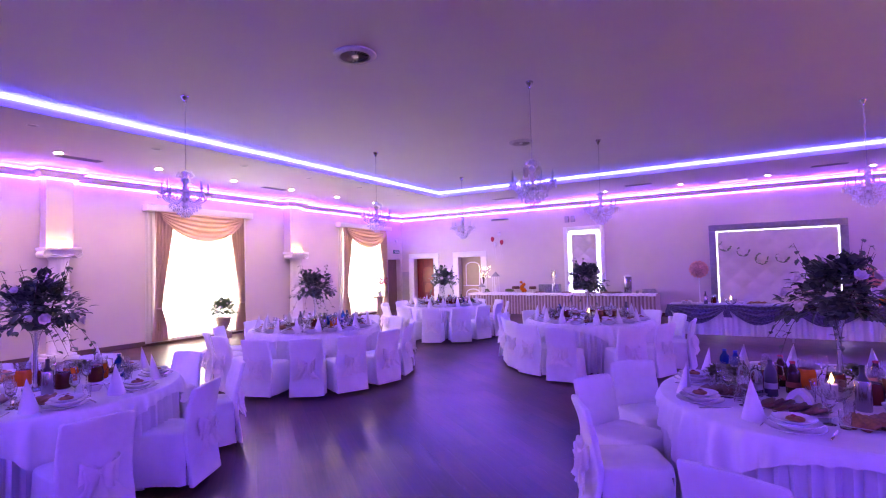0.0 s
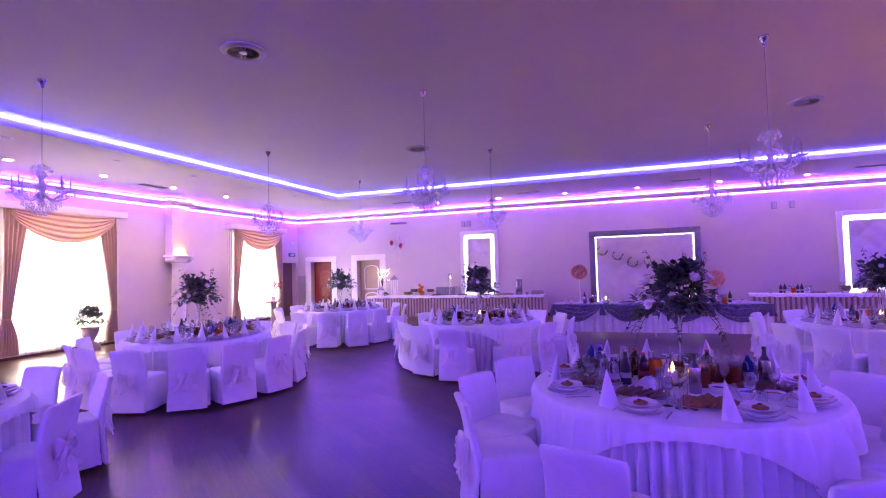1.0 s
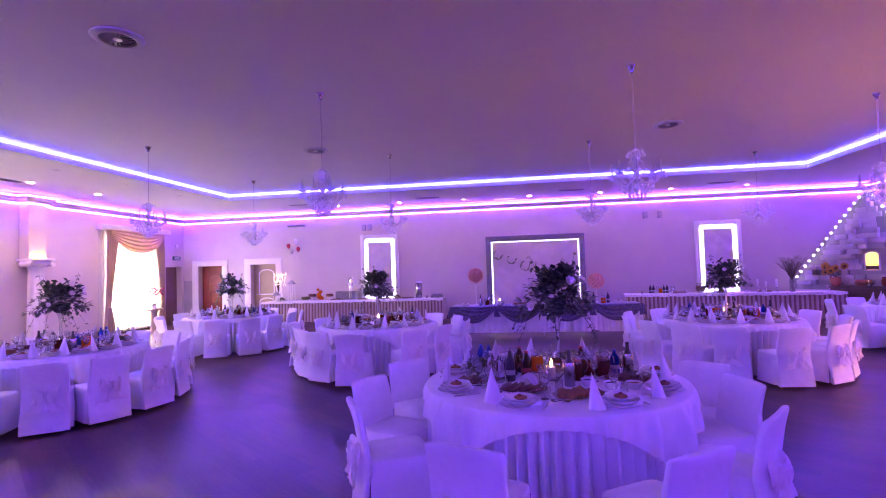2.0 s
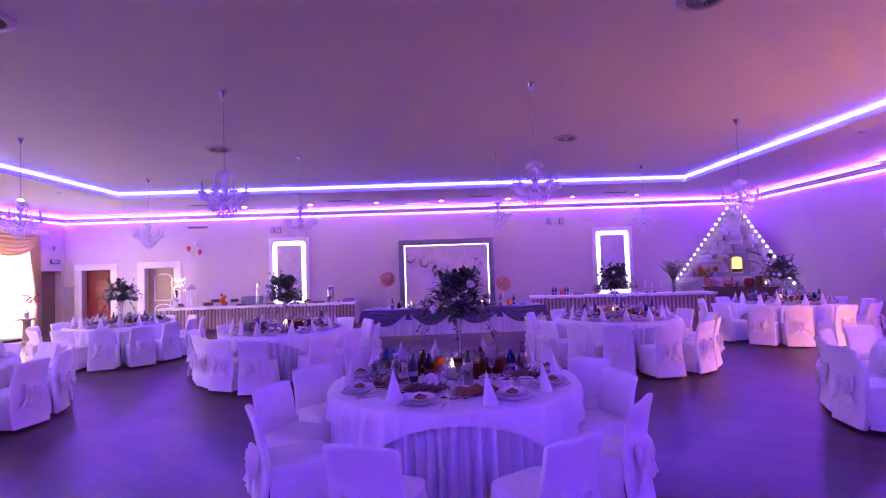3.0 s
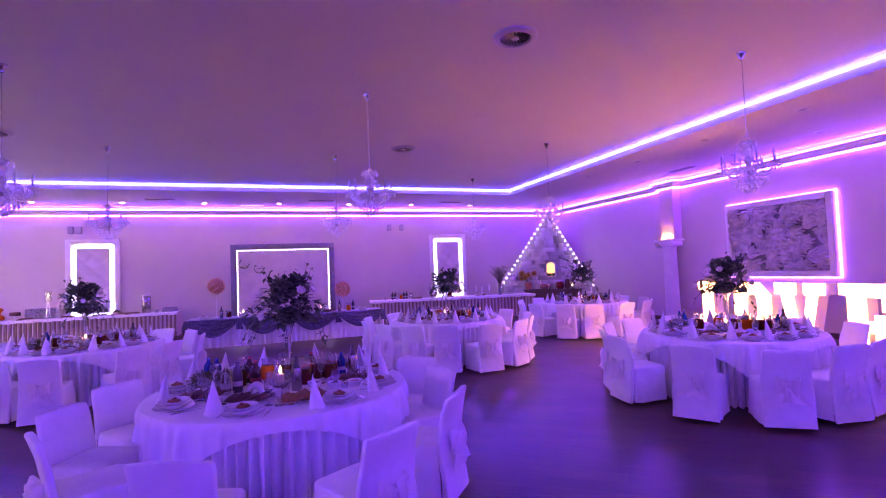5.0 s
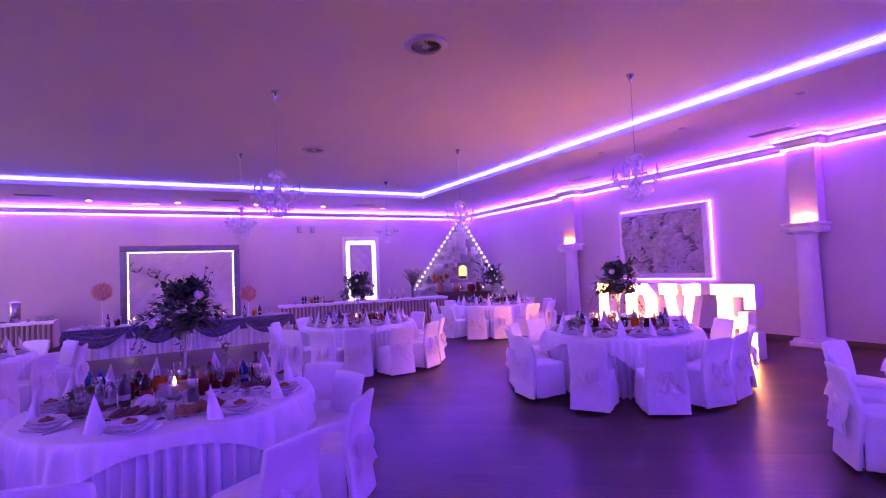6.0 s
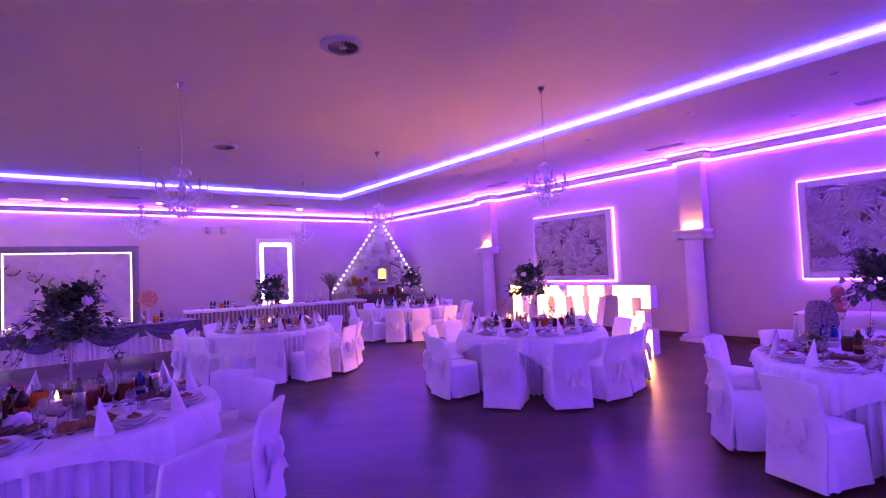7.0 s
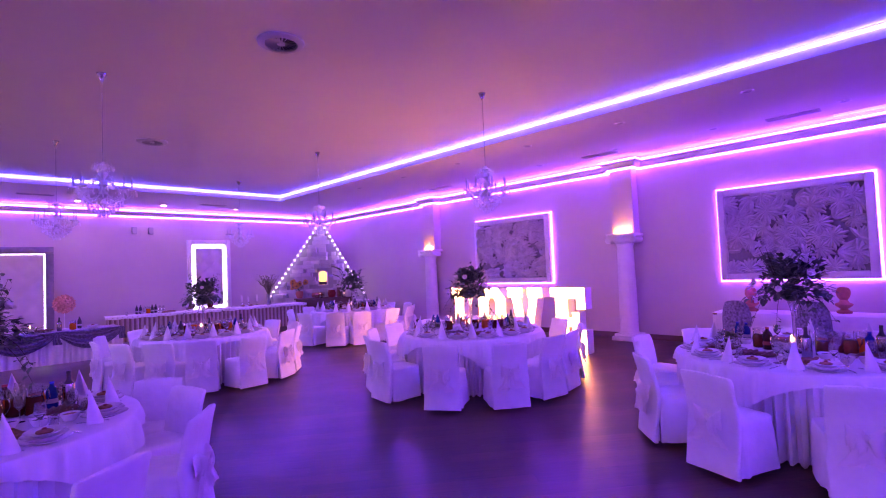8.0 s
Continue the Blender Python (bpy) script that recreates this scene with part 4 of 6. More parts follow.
# ---- the four lit letters ----
def letter_outlines(ch):
    W, H, t = 0.76, 1.28, 0.24
    if ch == "L":
        return [[(0, 0), (W, 0), (W, 0.46), (W - 0.16, 0.46), (W - 0.16, 0.22), (0.36, 0.22), (0.36, H - 0.16), (0.46, H - 0.16), (0.46, H), (0, H), (0, H - 0.16), (0.10, H - 0.16), (0.10, 0.16), (0, 0.16)]]
    if ch == "V":
        return [[(0.32, 0), (0.52, 0), (0.74, H - 0.2), (0.86, H - 0.2), (0.86, H), (0.50, H), (0.50, H - 0.2), (0.56, H - 0.2), (0.43, 0.42), (0.31, H - 0.2), (0.37, H - 0.2), (0.37, H), (-0.02, H), (-0.02, H - 0.2), (0.09, H - 0.2)]]
    if ch == "E":
        return [[(0, 0), (W, 0), (W, 0.46), (W - 0.17, 0.46), (W - 0.17, 0.21), (0.38, 0.21), (0.38, 0.52), (0.48, 0.52), (0.48, 0.42), (0.62, 0.42), (0.62, 0.80), (0.48, 0.80), (0.48, 0.70), (0.38, 0.70), (0.38, H - 0.21), (W - 0.17, H - 0.21), (W - 0.17, H - 0.42), (W, H - 0.42), (W, H), (0, H), (0, H - 0.18), (0.11, H - 0.18), (0.11, 0.18), (0, 0.18)]]
    o = [(0.20, 0), (0.56, 0), (0.76, 0.24), (0.76, 1.04), (0.56, H), (0.20, H), (0, 1.04), (0, 0.24)]
    i = [(0.32, 0.22), (0.44, 0.22), (0.49, 0.32), (0.49, 0.96), (0.44, 1.06), (0.32, 1.06), (0.27, 0.96), (0.27, 0.32)]
    return [o, i]


for ch, y_left in (("L", 7.86), ("O", 7.00), ("V", 6.14), ("E", 5.07)):
    lt = thing("letter_sign", f"large white standing letter {ch} with a glowing warm face", "letter sign", pose(9.1, y_left, 0, 0, 0, -90), "lit letters spelling love")
    rings = letter_outlines(ch)
    if len(rings) == 2:
        body = ring_between([(u, v + 0.001) for u, v in rings[0]], [(u, v + 0.001) for u, v in rings[1]], 0.01, 0.27)
        face = ring_between([(u, v + 0.001) for u, v in rings[0]], [(u, v + 0.001) for u, v in rings[1]], -0.004, 0.008)
    else:
        body = Shape().prism(rings[0], lambda u, v, w: (u, 0.01 + 0.26 * w, v + 0.001))
        face = Shape().prism(rings[0], lambda u, v, w: (u, 0.008 - 0.012 * w, v + 0.001))
    part("body", body, M_TRIM, lt, smooth=0)
    part("face", face, M_LETTER, lt, "glowing warm white face", smooth=0)


# ---- chandeliers ----
def bead(s, p, r, tall=1.6):
    x, y, z = p
    s.add([(x, y, z - r * tall), (x + r, y, z), (x, y + r, z), (x - r, y, z), (x, y - r, z), (x, y, z + r * tall)],
          [(0, 2, 1), (0, 3, 2), (0, 4, 3), (0, 1, 4), (5, 1, 2), (5, 2, 3), (5, 3, 4), (5, 4, 1)])


def make_chandelier():
    """Hangs from z = 0 (the ceiling) down to -1.74."""
    c = thing("chandelier", "crystal chandelier with candle arms on a long chain, unlit", "chandelier", None, "crystal chandeliers")
    part("canopy", Shape().lathe([(0.010, -0.10), (0.020, -0.095), (0.024, -0.065), (0.044, -0.032), (0.053, -0.010), (0.053, -0.001)], 20), M_CANOPY, c, "chrome ceiling canopy")
    part("chain", Shape().tube([(0, 0, -1.10), (0, 0, -0.085)], 0.005, 6), M_CHAIN, c)
    stem = [(0.02, -1.62)]
    for k, (r, z) in enumerate(((0.05, -1.58), (0.022, -1.53), (0.065, -1.47), (0.022, -1.41), (0.05, -1.34), (0.02, -1.28), (0.06, -1.22), (0.025, -1.17), (0.07, -1.12), (0.02, -1.08))):
        stem.append((r, z))
    part("stem", Shape().lathe(stem, 14), M_CRYSTAL, c)
    part("hub", Shape().lathe([(0.02, -1.52), (0.055, -1.50), (0.065, -1.475), (0.05, -1.45), (0.02, -1.44)], 16), M_STEEL, c)
    drops, facets = Shape(), Shape()
    rr = random.Random(3)
    arm = Shape().tube([(0.05, 0, -1.475), (0.10, 0, -1.52), (0.17, 0, -1.54), (0.24, 0, -1.51), (0.285, 0, -1.45), (0.29, 0, -1.415)], 0.009, 7)
    dish = Shape().lathe([(0.012, -1.42), (0.05, -1.408), (0.058, -1.398), (0.03, -1.402), (0.012, -1.405)], 14, 0.29, 0)
    tube = Shape().lathe([(0.0115, -1.402), (0.0115, -1.29), (0.009, -1.285), (0.008, -1.262), (0.002, -1.235)], 8, 0.29, 0)
    am, dm, tm = mesh_of("arm", arm, M_CRYSTAL), mesh_of("dish", dish, M_CRYSTAL), mesh_of("candle_tube", tube, M_STEEL)
    for k in range(8):
        a = 360 / 8 * k + 10
        ob = part("arm", am, None, c, at=pose(0, 0, 0, 0, 0, a))
        part("dish", dm, None, ob)
        part("candle_tube", tm, None, ob, "slim silver candle tube")
        ar = radians(a)
        for j in range(6):
            b = ar + 0.9 * j
            px, py = 0.29 * math.cos(ar) + 0.052 * math.cos(b * 1.0 + j), 0.29 * math.sin(ar) + 0.052 * math.sin(b * 1.0 + j)
            bead(drops, (px, py, -1.43), 0.008)
            bead(facets if j % 2 else drops, (px, py, -1.462), 0.013, 1.9)
        for j in range(9):  # a string from the crown to the arm
            u = (j + 0.5) / 9
            r = 0.05 + 0.23 * u
            bead(drops, (r * math.cos(ar), r * math.sin(ar), -1.16 - 0.25 * u - 0.09 * math.sin(math.pi * u)), 0.009, 1.2)
    for rad, z, n, big in ((0.11, -1.13, 12, 0.012), (0.085, -1.10, 10, 0.011), (0.20, -1.56, 20, 0.014), (0.15, -1.60, 16, 0.015), (0.10, -1.645, 12, 0.016), (0.05, -1.685, 7, 0.016)):
        for i in range(n):
            a = 2 * math.pi * i / n + rad
            bead(drops, (rad * math.cos(a), rad * math.sin(a), z), big * 0.7, 1.1)
            bead(facets if i % 2 else drops, (rad * math.cos(a), rad * math.sin(a), z - 0.035), big, 1.7)
    bead(drops, (0, 0, -1.715), 0.022, 1.4)
    for i in range(90):
        a, k = rr.uniform(0, 6.28), rr.random()
        r = 0.04 + 0.17 * math.sin(math.pi * k) ** 0.7
        bead(facets if i % 2 else drops, (r * math.cos(a), r * math.sin(a), -1.30 - 0.36 * k), 0.011, 1.4)
    # every other drop is whiter, standing for glints
    part("bright_facets", facets, M_SPARKLE, c, "cut crystal drops, near-opaque white for sparkle", smooth=0)["kind"] = "stuff"
    part("crystal_drops", drops, M_CRYSTAL, c, "hanging cut crystal drops", smooth=0)["kind"] = "stuff"
    return c


CHANDELIERS = [(-6.68, 4.07), (-6.68, 8.34), (-6.66, 12.13), (-2.41, 6.41), (-2.41, 10.22), (1.77, 6.41), (1.77, 10.22), (5.83, 12.33), (5.86, 8.41), (5.95, 3.99)]
first = make_chandelier()
first.matrix_basis = pose(*CHANDELIERS[0], Z_TRAY)
for k, (x, y) in enumerate(CHANDELIERS[1:]):
    copy_thing(first, pose(x, y, Z_TRAY, 0, 0, 17 * k))


# ---- ceiling fittings ----
def make_swirl_vent():
    v = thing("ceiling_vent", "round white swirl air diffuser in the ceiling", "air vent", None, "round ceiling vents")
    part("rim", Shape().lathe([(0.175, -0.035), (0.20, -0.040), (0.245, -0.018), (0.25, -0.001), (0.17, -0.001), (0.165, -0.02), (0.175, -0.035)], 40, caps=False), M_GREY2, v)
    # flat dark disc for the shaded depth behind the blades
    part("recess", Shape().lathe([(0.16, -0.014), (0.165, -0.002)], 32), M_DARK, v)
    part("hub", Shape().lathe([(0.02, -0.034), (0.042, -0.03), (0.045, -0.015)], 20), M_STEEL, v)
    bl = mesh_of("blade", Shape().add([(0.045, -0.006, -0.030), (0.165, -0.022, -0.034), (0.165, 0.004, -0.016), (0.045, 0.006, -0.018), (0.045, -0.006, -0.027), (0.165, -0.022, -0.031), (0.165, 0.004, -0.014), (0.045, 0.006, -0.016)], [(0, 1, 2, 3), (7, 6, 5, 4), (0, 4, 5, 1), (1, 5, 6, 2), (2, 6, 7, 3), (3, 7, 4, 0)]), M_GREY, 0)
    for k in range(20):
        part("blade", bl, None, v, at=pose(0, 0, 0, 0, 0, 18 * k))
    return v


vent = make_swirl_vent()
vent.matrix_basis = pose(-3.80, 4.40, Z_TRAY)
for x, y in ((3.02, 4.32), (-3.77, 9.44), (3.05, 9.34)):
    copy_thing(vent, pose(x, y, Z_TRAY))


def make_grille():
    g = thing("ceiling_grille", "rectangular slatted air grille in the ceiling", "air vent", None, "rectangular ceiling grilles")
    fr = Shape().box(-0.38, -0.11, -0.012, 0.38, -0.09, -0.001).box(-0.38, 0.09, -0.012, 0.38, 0.11, -0.001).box(-0.38, -0.089, -0.012, -0.36, 0.089, -0.001).box(0.36, -0.089, -0.012, 0.38, 0.089, -0.001)
    part("frame", fr, M_GREY, g, smooth=0)
    # dark sheet in place of the shade behind the slats
    part("backing", Shape().box(-0.36, -0.09, -0.003, 0.36, 0.09, -0.0012), M_DARK, g, smooth=0)
    sl = mesh_of("slat", Shape().box(-0.358, -0.006, -0.011, 0.358, 0.006, -0.005), M_GREY, 0)
    for k in range(7):
        part("slat", sl, None, g, at=pose(0, -0.075 + 0.025 * k, 0, 25, 0, 0))
    return g


gr = make_grille()
gr.matrix_basis = pose(-11.2, 4.63, Z_LOW, 0, 0, 90)
for x, y, a in ((-11.18, 9.42, 90), (-6.97, 15.7, 0), (-2.57, 15.66, 0), (1.98, 15.62, 0), (6.39, 15.72, 0), (10.58, 1.08, 90), (10.5, 4.57, 90), (10.46, 9.48, 90)):
    copy_thing(gr, pose(x, y, Z_LOW, 0, 0, a))


def make_downlight(lit, lens=None):
    d = thing("downlight", "round recessed ceiling spot, lit warm white" if lit else "small round recessed ceiling spot, switched off", "downlight", None, "lit ceiling spots" if lit else "unlit ceiling spots")
    part("ring", Shape().lathe([(0.06, -0.006), (0.075, -0.012), (0.085, -0.010), (0.088, -0.001), (0.06, -0.001), (0.06, -0.006)], 20, caps=False), M_TRIM if lit else M_STEEL, d)
    part("lens", Shape().lathe([(0.058, -0.007), (0.058, -0.002)], 16), lens if lit else M_GREY, d, "glowing lens" if lit else "")
    return d


# the four with negative k are unseen, added to warm the west wall
spots_west = [(-10.98, 4.2 + 1.88 * k) for k in range(-4, 6)]
spots_lit = [(-3.7, 16.4), (-1.49, 16.42), (0.71, 16.4), (2.97, 16.42), (5.16, 16.42), (7.40, 16.45), (-5.9, 16.4)]
spots_off = [(-9.28, 3.2 + 1.9 * k) for k in range(6)] + [(8.53, 1.25 + 1.9 * k) for k in range(6)] + [(10.35, 0.36 + 1.88 * k) for k in range(5)]
for lit, lens, places in ((True, M_SPOT_W, spots_west), (True, M_SPOT, spots_lit), (False, None, spots_off)):
    d0 = make_downlight(lit, lens)
    d0.matrix_basis = pose(*places[0], Z_LOW)
    for x, y in places[1:]:
        copy_thing(d0, pose(x, y, Z_LOW))
tube = Shape().soft_box(-0.36, -0.05, -0.03, 0.36, 0.05, -0.001, 0.012)
m_tube = glowing("violet_tinted_tube_light", (0.75, 0.55, 1.0), 1.2)
ob = single("ceiling_light", tube, m_tube, "flat glowing oblong ceiling lamp", "ceiling lamp", "oblong ceiling lamps", at=pose(-0.12, 16.78, Z_LOW))
copy_thing(ob, pose(11.2, 0.25, Z_LOW, 0, 0, 90))

# ---- wall fittings on the north wall ----
ex = thing("wall_vent", "flat oval grey vent high on the wall", "air vent", pose(-7.92, YN, 3.56))
part("body", Shape().soft_box(-0.36, -0.10, -0.045, 0.36, -0.002, 0.045, 0.03), M_GREY, ex)
# dark strip laid on the body for the shade inside a slot
part("slot", Shape().box(-0.30, -0.104, -0.012, 0.30, -0.101, 0.012), M_DARK, ex, smooth=0)
for k, x in enumerate((-5.30, -5.08, 4.57, 5.03)):
    sp = thing("wall_speaker", "small grey box speaker on the wall", "speaker", pose(x, YN, 3.38), "small wall speakers")
    part("box", Shape().soft_box(-0.07, -0.10, -0.11, 0.07, -0.002, 0.11, 0.012), M_GREY, sp)
    part("mesh_front", Shape().box(-0.055, -0.104, -0.09, 0.055, -0.101, 0.09), M_DADO_SHADE, sp, smooth=0)
for k, (x, z) in enumerate(((-8.2, 2.8), (-7.92, 2.98), (-7.82, 2.67), (-8.09, 2.6))):
    bl = thing("balloon", ("red" if k in (0, 2) else "white") + " toy balloon on a string by the wall", "balloon", pose(x, YN - 0.16, z), "balloons by the wall")
    part("skin", Shape().lathe([(0.006, -0.10), (0.013, -0.09), (0.04, -0.06), (0.066, 0.0), (0.07, 0.033), (0.056, 0.073), (0.026, 0.097), (0.006, 0.103)], 18), M_BALLOON_R if k in (0, 2) else M_BALLOON, bl)
    part("string", Shape().tube([(0, 0, -0.10), (0.01, 0, -0.4), (0, 0.12, -(z - 2.05))], 0.003, 4), M_TRIM, bl)


# ---- what stands on the round tables ----
M_CHINA = material("white_china", (0.78, 0.77, 0.76), 0.15, var=0.02)
M_FOOD = material("browned_food", (0.28, 0.125, 0.045), 0.6, var=0.4, scale=40, bump=0.5, bump_scale=60)
M_FOOD2 = material("brown_roast_meat", (0.12, 0.048, 0.028), 0.5, var=0.4, scale=30, bump=0.5, bump_scale=50)
M_SAUCE = material("red_sauce_dab", (0.20, 0.02, 0.01), 0.3, var=0.2)
M_GREENS = material("salad_greens", (0.10, 0.14, 0.025), 0.5, var=0.5, scale=30, bump=0.4)
M_NAPKIN = material("white_paper_napkin", (0.80, 0.79, 0.80), 0.85, var=0.03, scale=8, bump=0.08)
M_ORANGE = material("orange_juice", (0.70, 0.17, 0.008), 0.10, glass=0.1, var=0.1, scale=5)
M_COLA = material("dark_cola", (0.035, 0.012, 0.008), 0.08, var=0.1)
M_REDJ = material("red_juice", (0.10, 0.016, 0.008), 0.08, glass=0.1, var=0.1)
M_BLUEB = material("blue_water_bottle", (0.03, 0.10, 0.42), 0.06, glass=0.5, var=0.05)
M_LABEL_W = material("white_paper_label", (0.40, 0.38, 0.40), 0.5, var=0.05)
M_LABEL_R = material("red_paper_label", (0.22, 0.02, 0.02), 0.5, var=0.05)
M_CAP = material("red_bottle_cap", (0.4, 0.03, 0.03), 0.4)
M_BLUECAP = material("blue_bottle_cap", (0.03, 0.06, 0.4), 0.4)
M_BREAD = material("pale_glazed_arch", (0.72, 0.70, 0.70), 0.35, var=0.05)
M_BOARD = material("wooden_board", (0.24, 0.13, 0.06), 0.5, var=0.3, scale=10, stretch=(1, 8, 1))
Z_TOP = T_H + 0.0125


def plate_shape(r, h=0.022):
    return Shape().lathe([(r * 0.55, 0.0), (r * 0.62, 0.004), (r * 0.97, h - 0.003), (r, h), (r * 0.98, h + 0.002), (r * 0.68, 0.009), (r * 0.60, 0.006)], 32)


def make_place_setting():
    p = thing("plate_stack", "stack of three white china plates with a small starter on top", "plates", None, "plate stacks on the tables")
    part("dinner_plate", plate_shape(0.150), M_CHINA, p)
    part("soup_plate", plate_shape(0.128, 0.034), M_CHINA, p, at=pose(0, 0, 0.014))
    part("starter_plate", plate_shape(0.112, 0.026), M_CHINA, p, at=pose(0.004, 0, 0.042))
    food = Shape().ball((0, 0, 0.062), 0.048, 14, 7, 0.32, 0.06)
    f = part("starter", food, M_FOOD, p, "golden brown pastry")
    part("garnish", Shape().ball((0.008, 0.004, 0.079), 0.016, 8, 5, 0.5, 0.15), M_SAUCE, f)
    return p


def napkin_mesh():
    """A stiff napkin folded to a leaning cone with an open front."""
    def fn(u, v):
        a = -2.2 + 4.4 * u
        r = 0.068 * (1 - v) ** 0.95 + 0.001
        z = 0.245 * v
        return (r * math.cos(a) * 0.8 - 0.03 * v, r * math.sin(a), z + 0.012 * (1 - v) * abs(math.sin(a)))
    return mesh_of("napkin", Shape().cloth(18, 8, fn, 0.003), M_NAPKIN, 50)


def make_wine_glass():
    prof = [(0.034, 0), (0.034, 0.003), (0.008, 0.008), (0.0045, 0.02), (0.0045, 0.085), (0.014, 0.095), (0.033, 0.12), (0.037, 0.15), (0.031, 0.195), (0.0295, 0.195), (0.0355, 0.15), (0.0315, 0.122), (0.012, 0.099), (0.001, 0.096)]
    return single("wine_glass", Shape().lathe(prof, 18), M_GLASS, "clear stemmed wine glass, empty", "glass", "wine glasses")


def make_tumbler():
    prof = [(0.026, 0), (0.027, 0.004), (0.032, 0.10), (0.0305, 0.10), (0.0255, 0.010), (0.001, 0.009)]
    return single("tumbler", Shape().lathe(prof, 18), M_GLASS, "clear straight drinking glass, empty", "glass", "drinking glasses")


def make_fork():
    s = Shape().tube([(-0.10, 0, 0.004), (0.0, 0, 0.006), (0.05, 0, 0.004)], 0.0035, 6).box(0.05, -0.011, 0.002, 0.065, 0.011, 0.005)
    for k in range(4):
        s.box(0.065, -0.011 + 0.0062 * k, 0.002, 0.10, -0.0075 + 0.0062 * k, 0.0045)
    return single("fork", s, M_CHROME, "steel table fork beside the plates", "fork", "table forks")


def make_knife():
    s = Shape().tube([(-0.11, 0, 0.004), (-0.02, 0, 0.005)], 0.0055, 6).prism([(-0.02, -0.008), (0.09, -0.007), (0.11, 0.004), (-0.02, 0.008)], lambda u, v, w: (u, v, 0.002 + 0.002 * w))
    return single("knife", s, M_CHROME, "steel table knife beside the plates", "knife", "table knives")


def make_bottle(kind):
    spec = {
        "orange": (M_ORANGE, M_LABEL_W, M_CAP, "wide glass jug of orange juice", 0.26, 0.042),
        "cola": (M_COLA, M_LABEL_R, M_CAP, "dark cola bottle with a red label", 0.27, 0.040),
        "red": (M_REDJ, M_LABEL_W, M_CAP, "wide glass jug of dark red juice", 0.24, 0.042),
        "blue": (M_BLUEB, M_LABEL_W, M_BLUECAP, "blue mineral water bottle", 0.25, 0.036),
        "wine": (M_DARK, M_LABEL_W, M_DARK, "dark wine bottle with a pale label", 0.30, 0.036),
        "vodka": (M_GLASS, M_LABEL_W, M_STEEL, "clear spirit bottle with a pale label", 0.28, 0.036),
    }[kind]
    body, lab, cap, label, h, r = spec
    if kind in ("orange", "red"):
        j = thing("juice_jug", label, "jug", None, "juice jugs")
        part("juice", Shape().lathe([(0.048, 0), (0.060, 0.008), (0.062, 0.10), (0.0535, 0.140), (0.010, 0.141)], 24), body, j)
        part("glass_neck", Shape().lathe([(0.0535, 0.1412), (0.050, 0.16), (0.054, 0.205), (0.052, 0.205), (0.0475, 0.16), (0.051, 0.1412)], 24), M_GLASS, j)
        part("grip", Shape().tube([(0.052, 0, 0.185), (0.088, 0, 0.175), (0.096, 0, 0.12), (0.066, 0, 0.07)], 0.006, 7), M_GLASS, j)
        return j
    b = thing("bottle", label, "bottle", None, "drink bottles")
    h, r = h * 0.86, r * 1.16
    waist = 0.93 if kind in ("cola", "blue") else 1.0
    part("body", Shape().lathe([(r * 0.8, 0), (r, 0.008), (r, h * 0.28), (r * waist, h * 0.40), (r, h * 0.52), (r * 0.97, h * 0.64), (r * 0.80, h * 0.74), (r * 0.46, h * 0.83), (r * 0.36, h * 0.88), (r * 0.34, h * 0.94)], 20), body, b)
    part("paper_label", Shape().lathe([(r * 1.012, h * 0.22), (r * 1.012, h * 0.27), (r * waist * 1.02, h * 0.38)], 20, caps=False), lab, b)
    part("cap", Shape().lathe([(r * 0.40, h * 0.93), (r * 0.40, h * 0.995), (r * 0.36, h)], 14), cap, b)
    return b


def make_cooler():
    c = thing("bottle_cooler", "brushed steel bottle cooler with a dark bottle in it", "bottle cooler", None, "steel bottle coolers")
    part("sleeve", Shape().lathe([(0.040, 0), (0.043, 0.005), (0.043, 0.185), (0.041, 0.19), (0.039, 0.186), (0.039, 0.02)], 28), M_CANOPY, c)
    part("bottle_neck", Shape().lathe([(0.036, 0.03), (0.036, 0.19), (0.016, 0.225), (0.0145, 0.27), (0.0155, 0.271), (0.0155, 0.29)], 16), M_DARK, c)
    return c


def make_candle_bowl():
    c = thing("candle_bowl", "glass candle bowl with a burning candle and pale petals", "candle", None, "burning candles in glass")
    part("glass", Shape().lathe([(0.06, 0), (0.065, 0.006), (0.108, 0.05), (0.128, 0.12), (0.125, 0.12), (0.105, 0.052), (0.06, 0.012)], 28), M_GLASS, c)
    part("wax", Shape().lathe([(0.034, 0.014), (0.034, 0.105), (0.029, 0.109)], 16), M_CANDLE, c)
    part("flame", Shape().lathe([(0.003, 0.112), (0.013, 0.128), (0.010, 0.15), (0.001, 0.18)], 10), M_FLAME, c, "candle flame")
    pet = Shape()
    r = random.Random(9)
    for k in range(26):
        a, q = r.uniform(0, 6.28), r.uniform(0.035, 0.06)
        leaf_into(pet, (q * math.cos(a), q * math.sin(a), 0.018 + r.uniform(0, 0.02)), (math.cos(a * 3), math.sin(a * 3), 0.5), (0, 0, 1), 0.035, 0.03)
    part("petals", pet, M_ROSE, c)
    return c


def make_bowl(mat, label):
    b = thing("sauce_bowl", label, "bowl", None, "small bowls on the tables")
    part("bowl", Shape().lathe([(0.035, 0), (0.04, 0.004), (0.062, 0.045), (0.066, 0.055), (0.063, 0.056), (0.056, 0.045), (0.03, 0.012)], 24), M_CHINA, b)
    part("filling", Shape().lathe([(0.04, 0.035), (0.056, 0.042), (0.04, 0.047), (0.01, 0.049)], 18), mat, b)
    return b


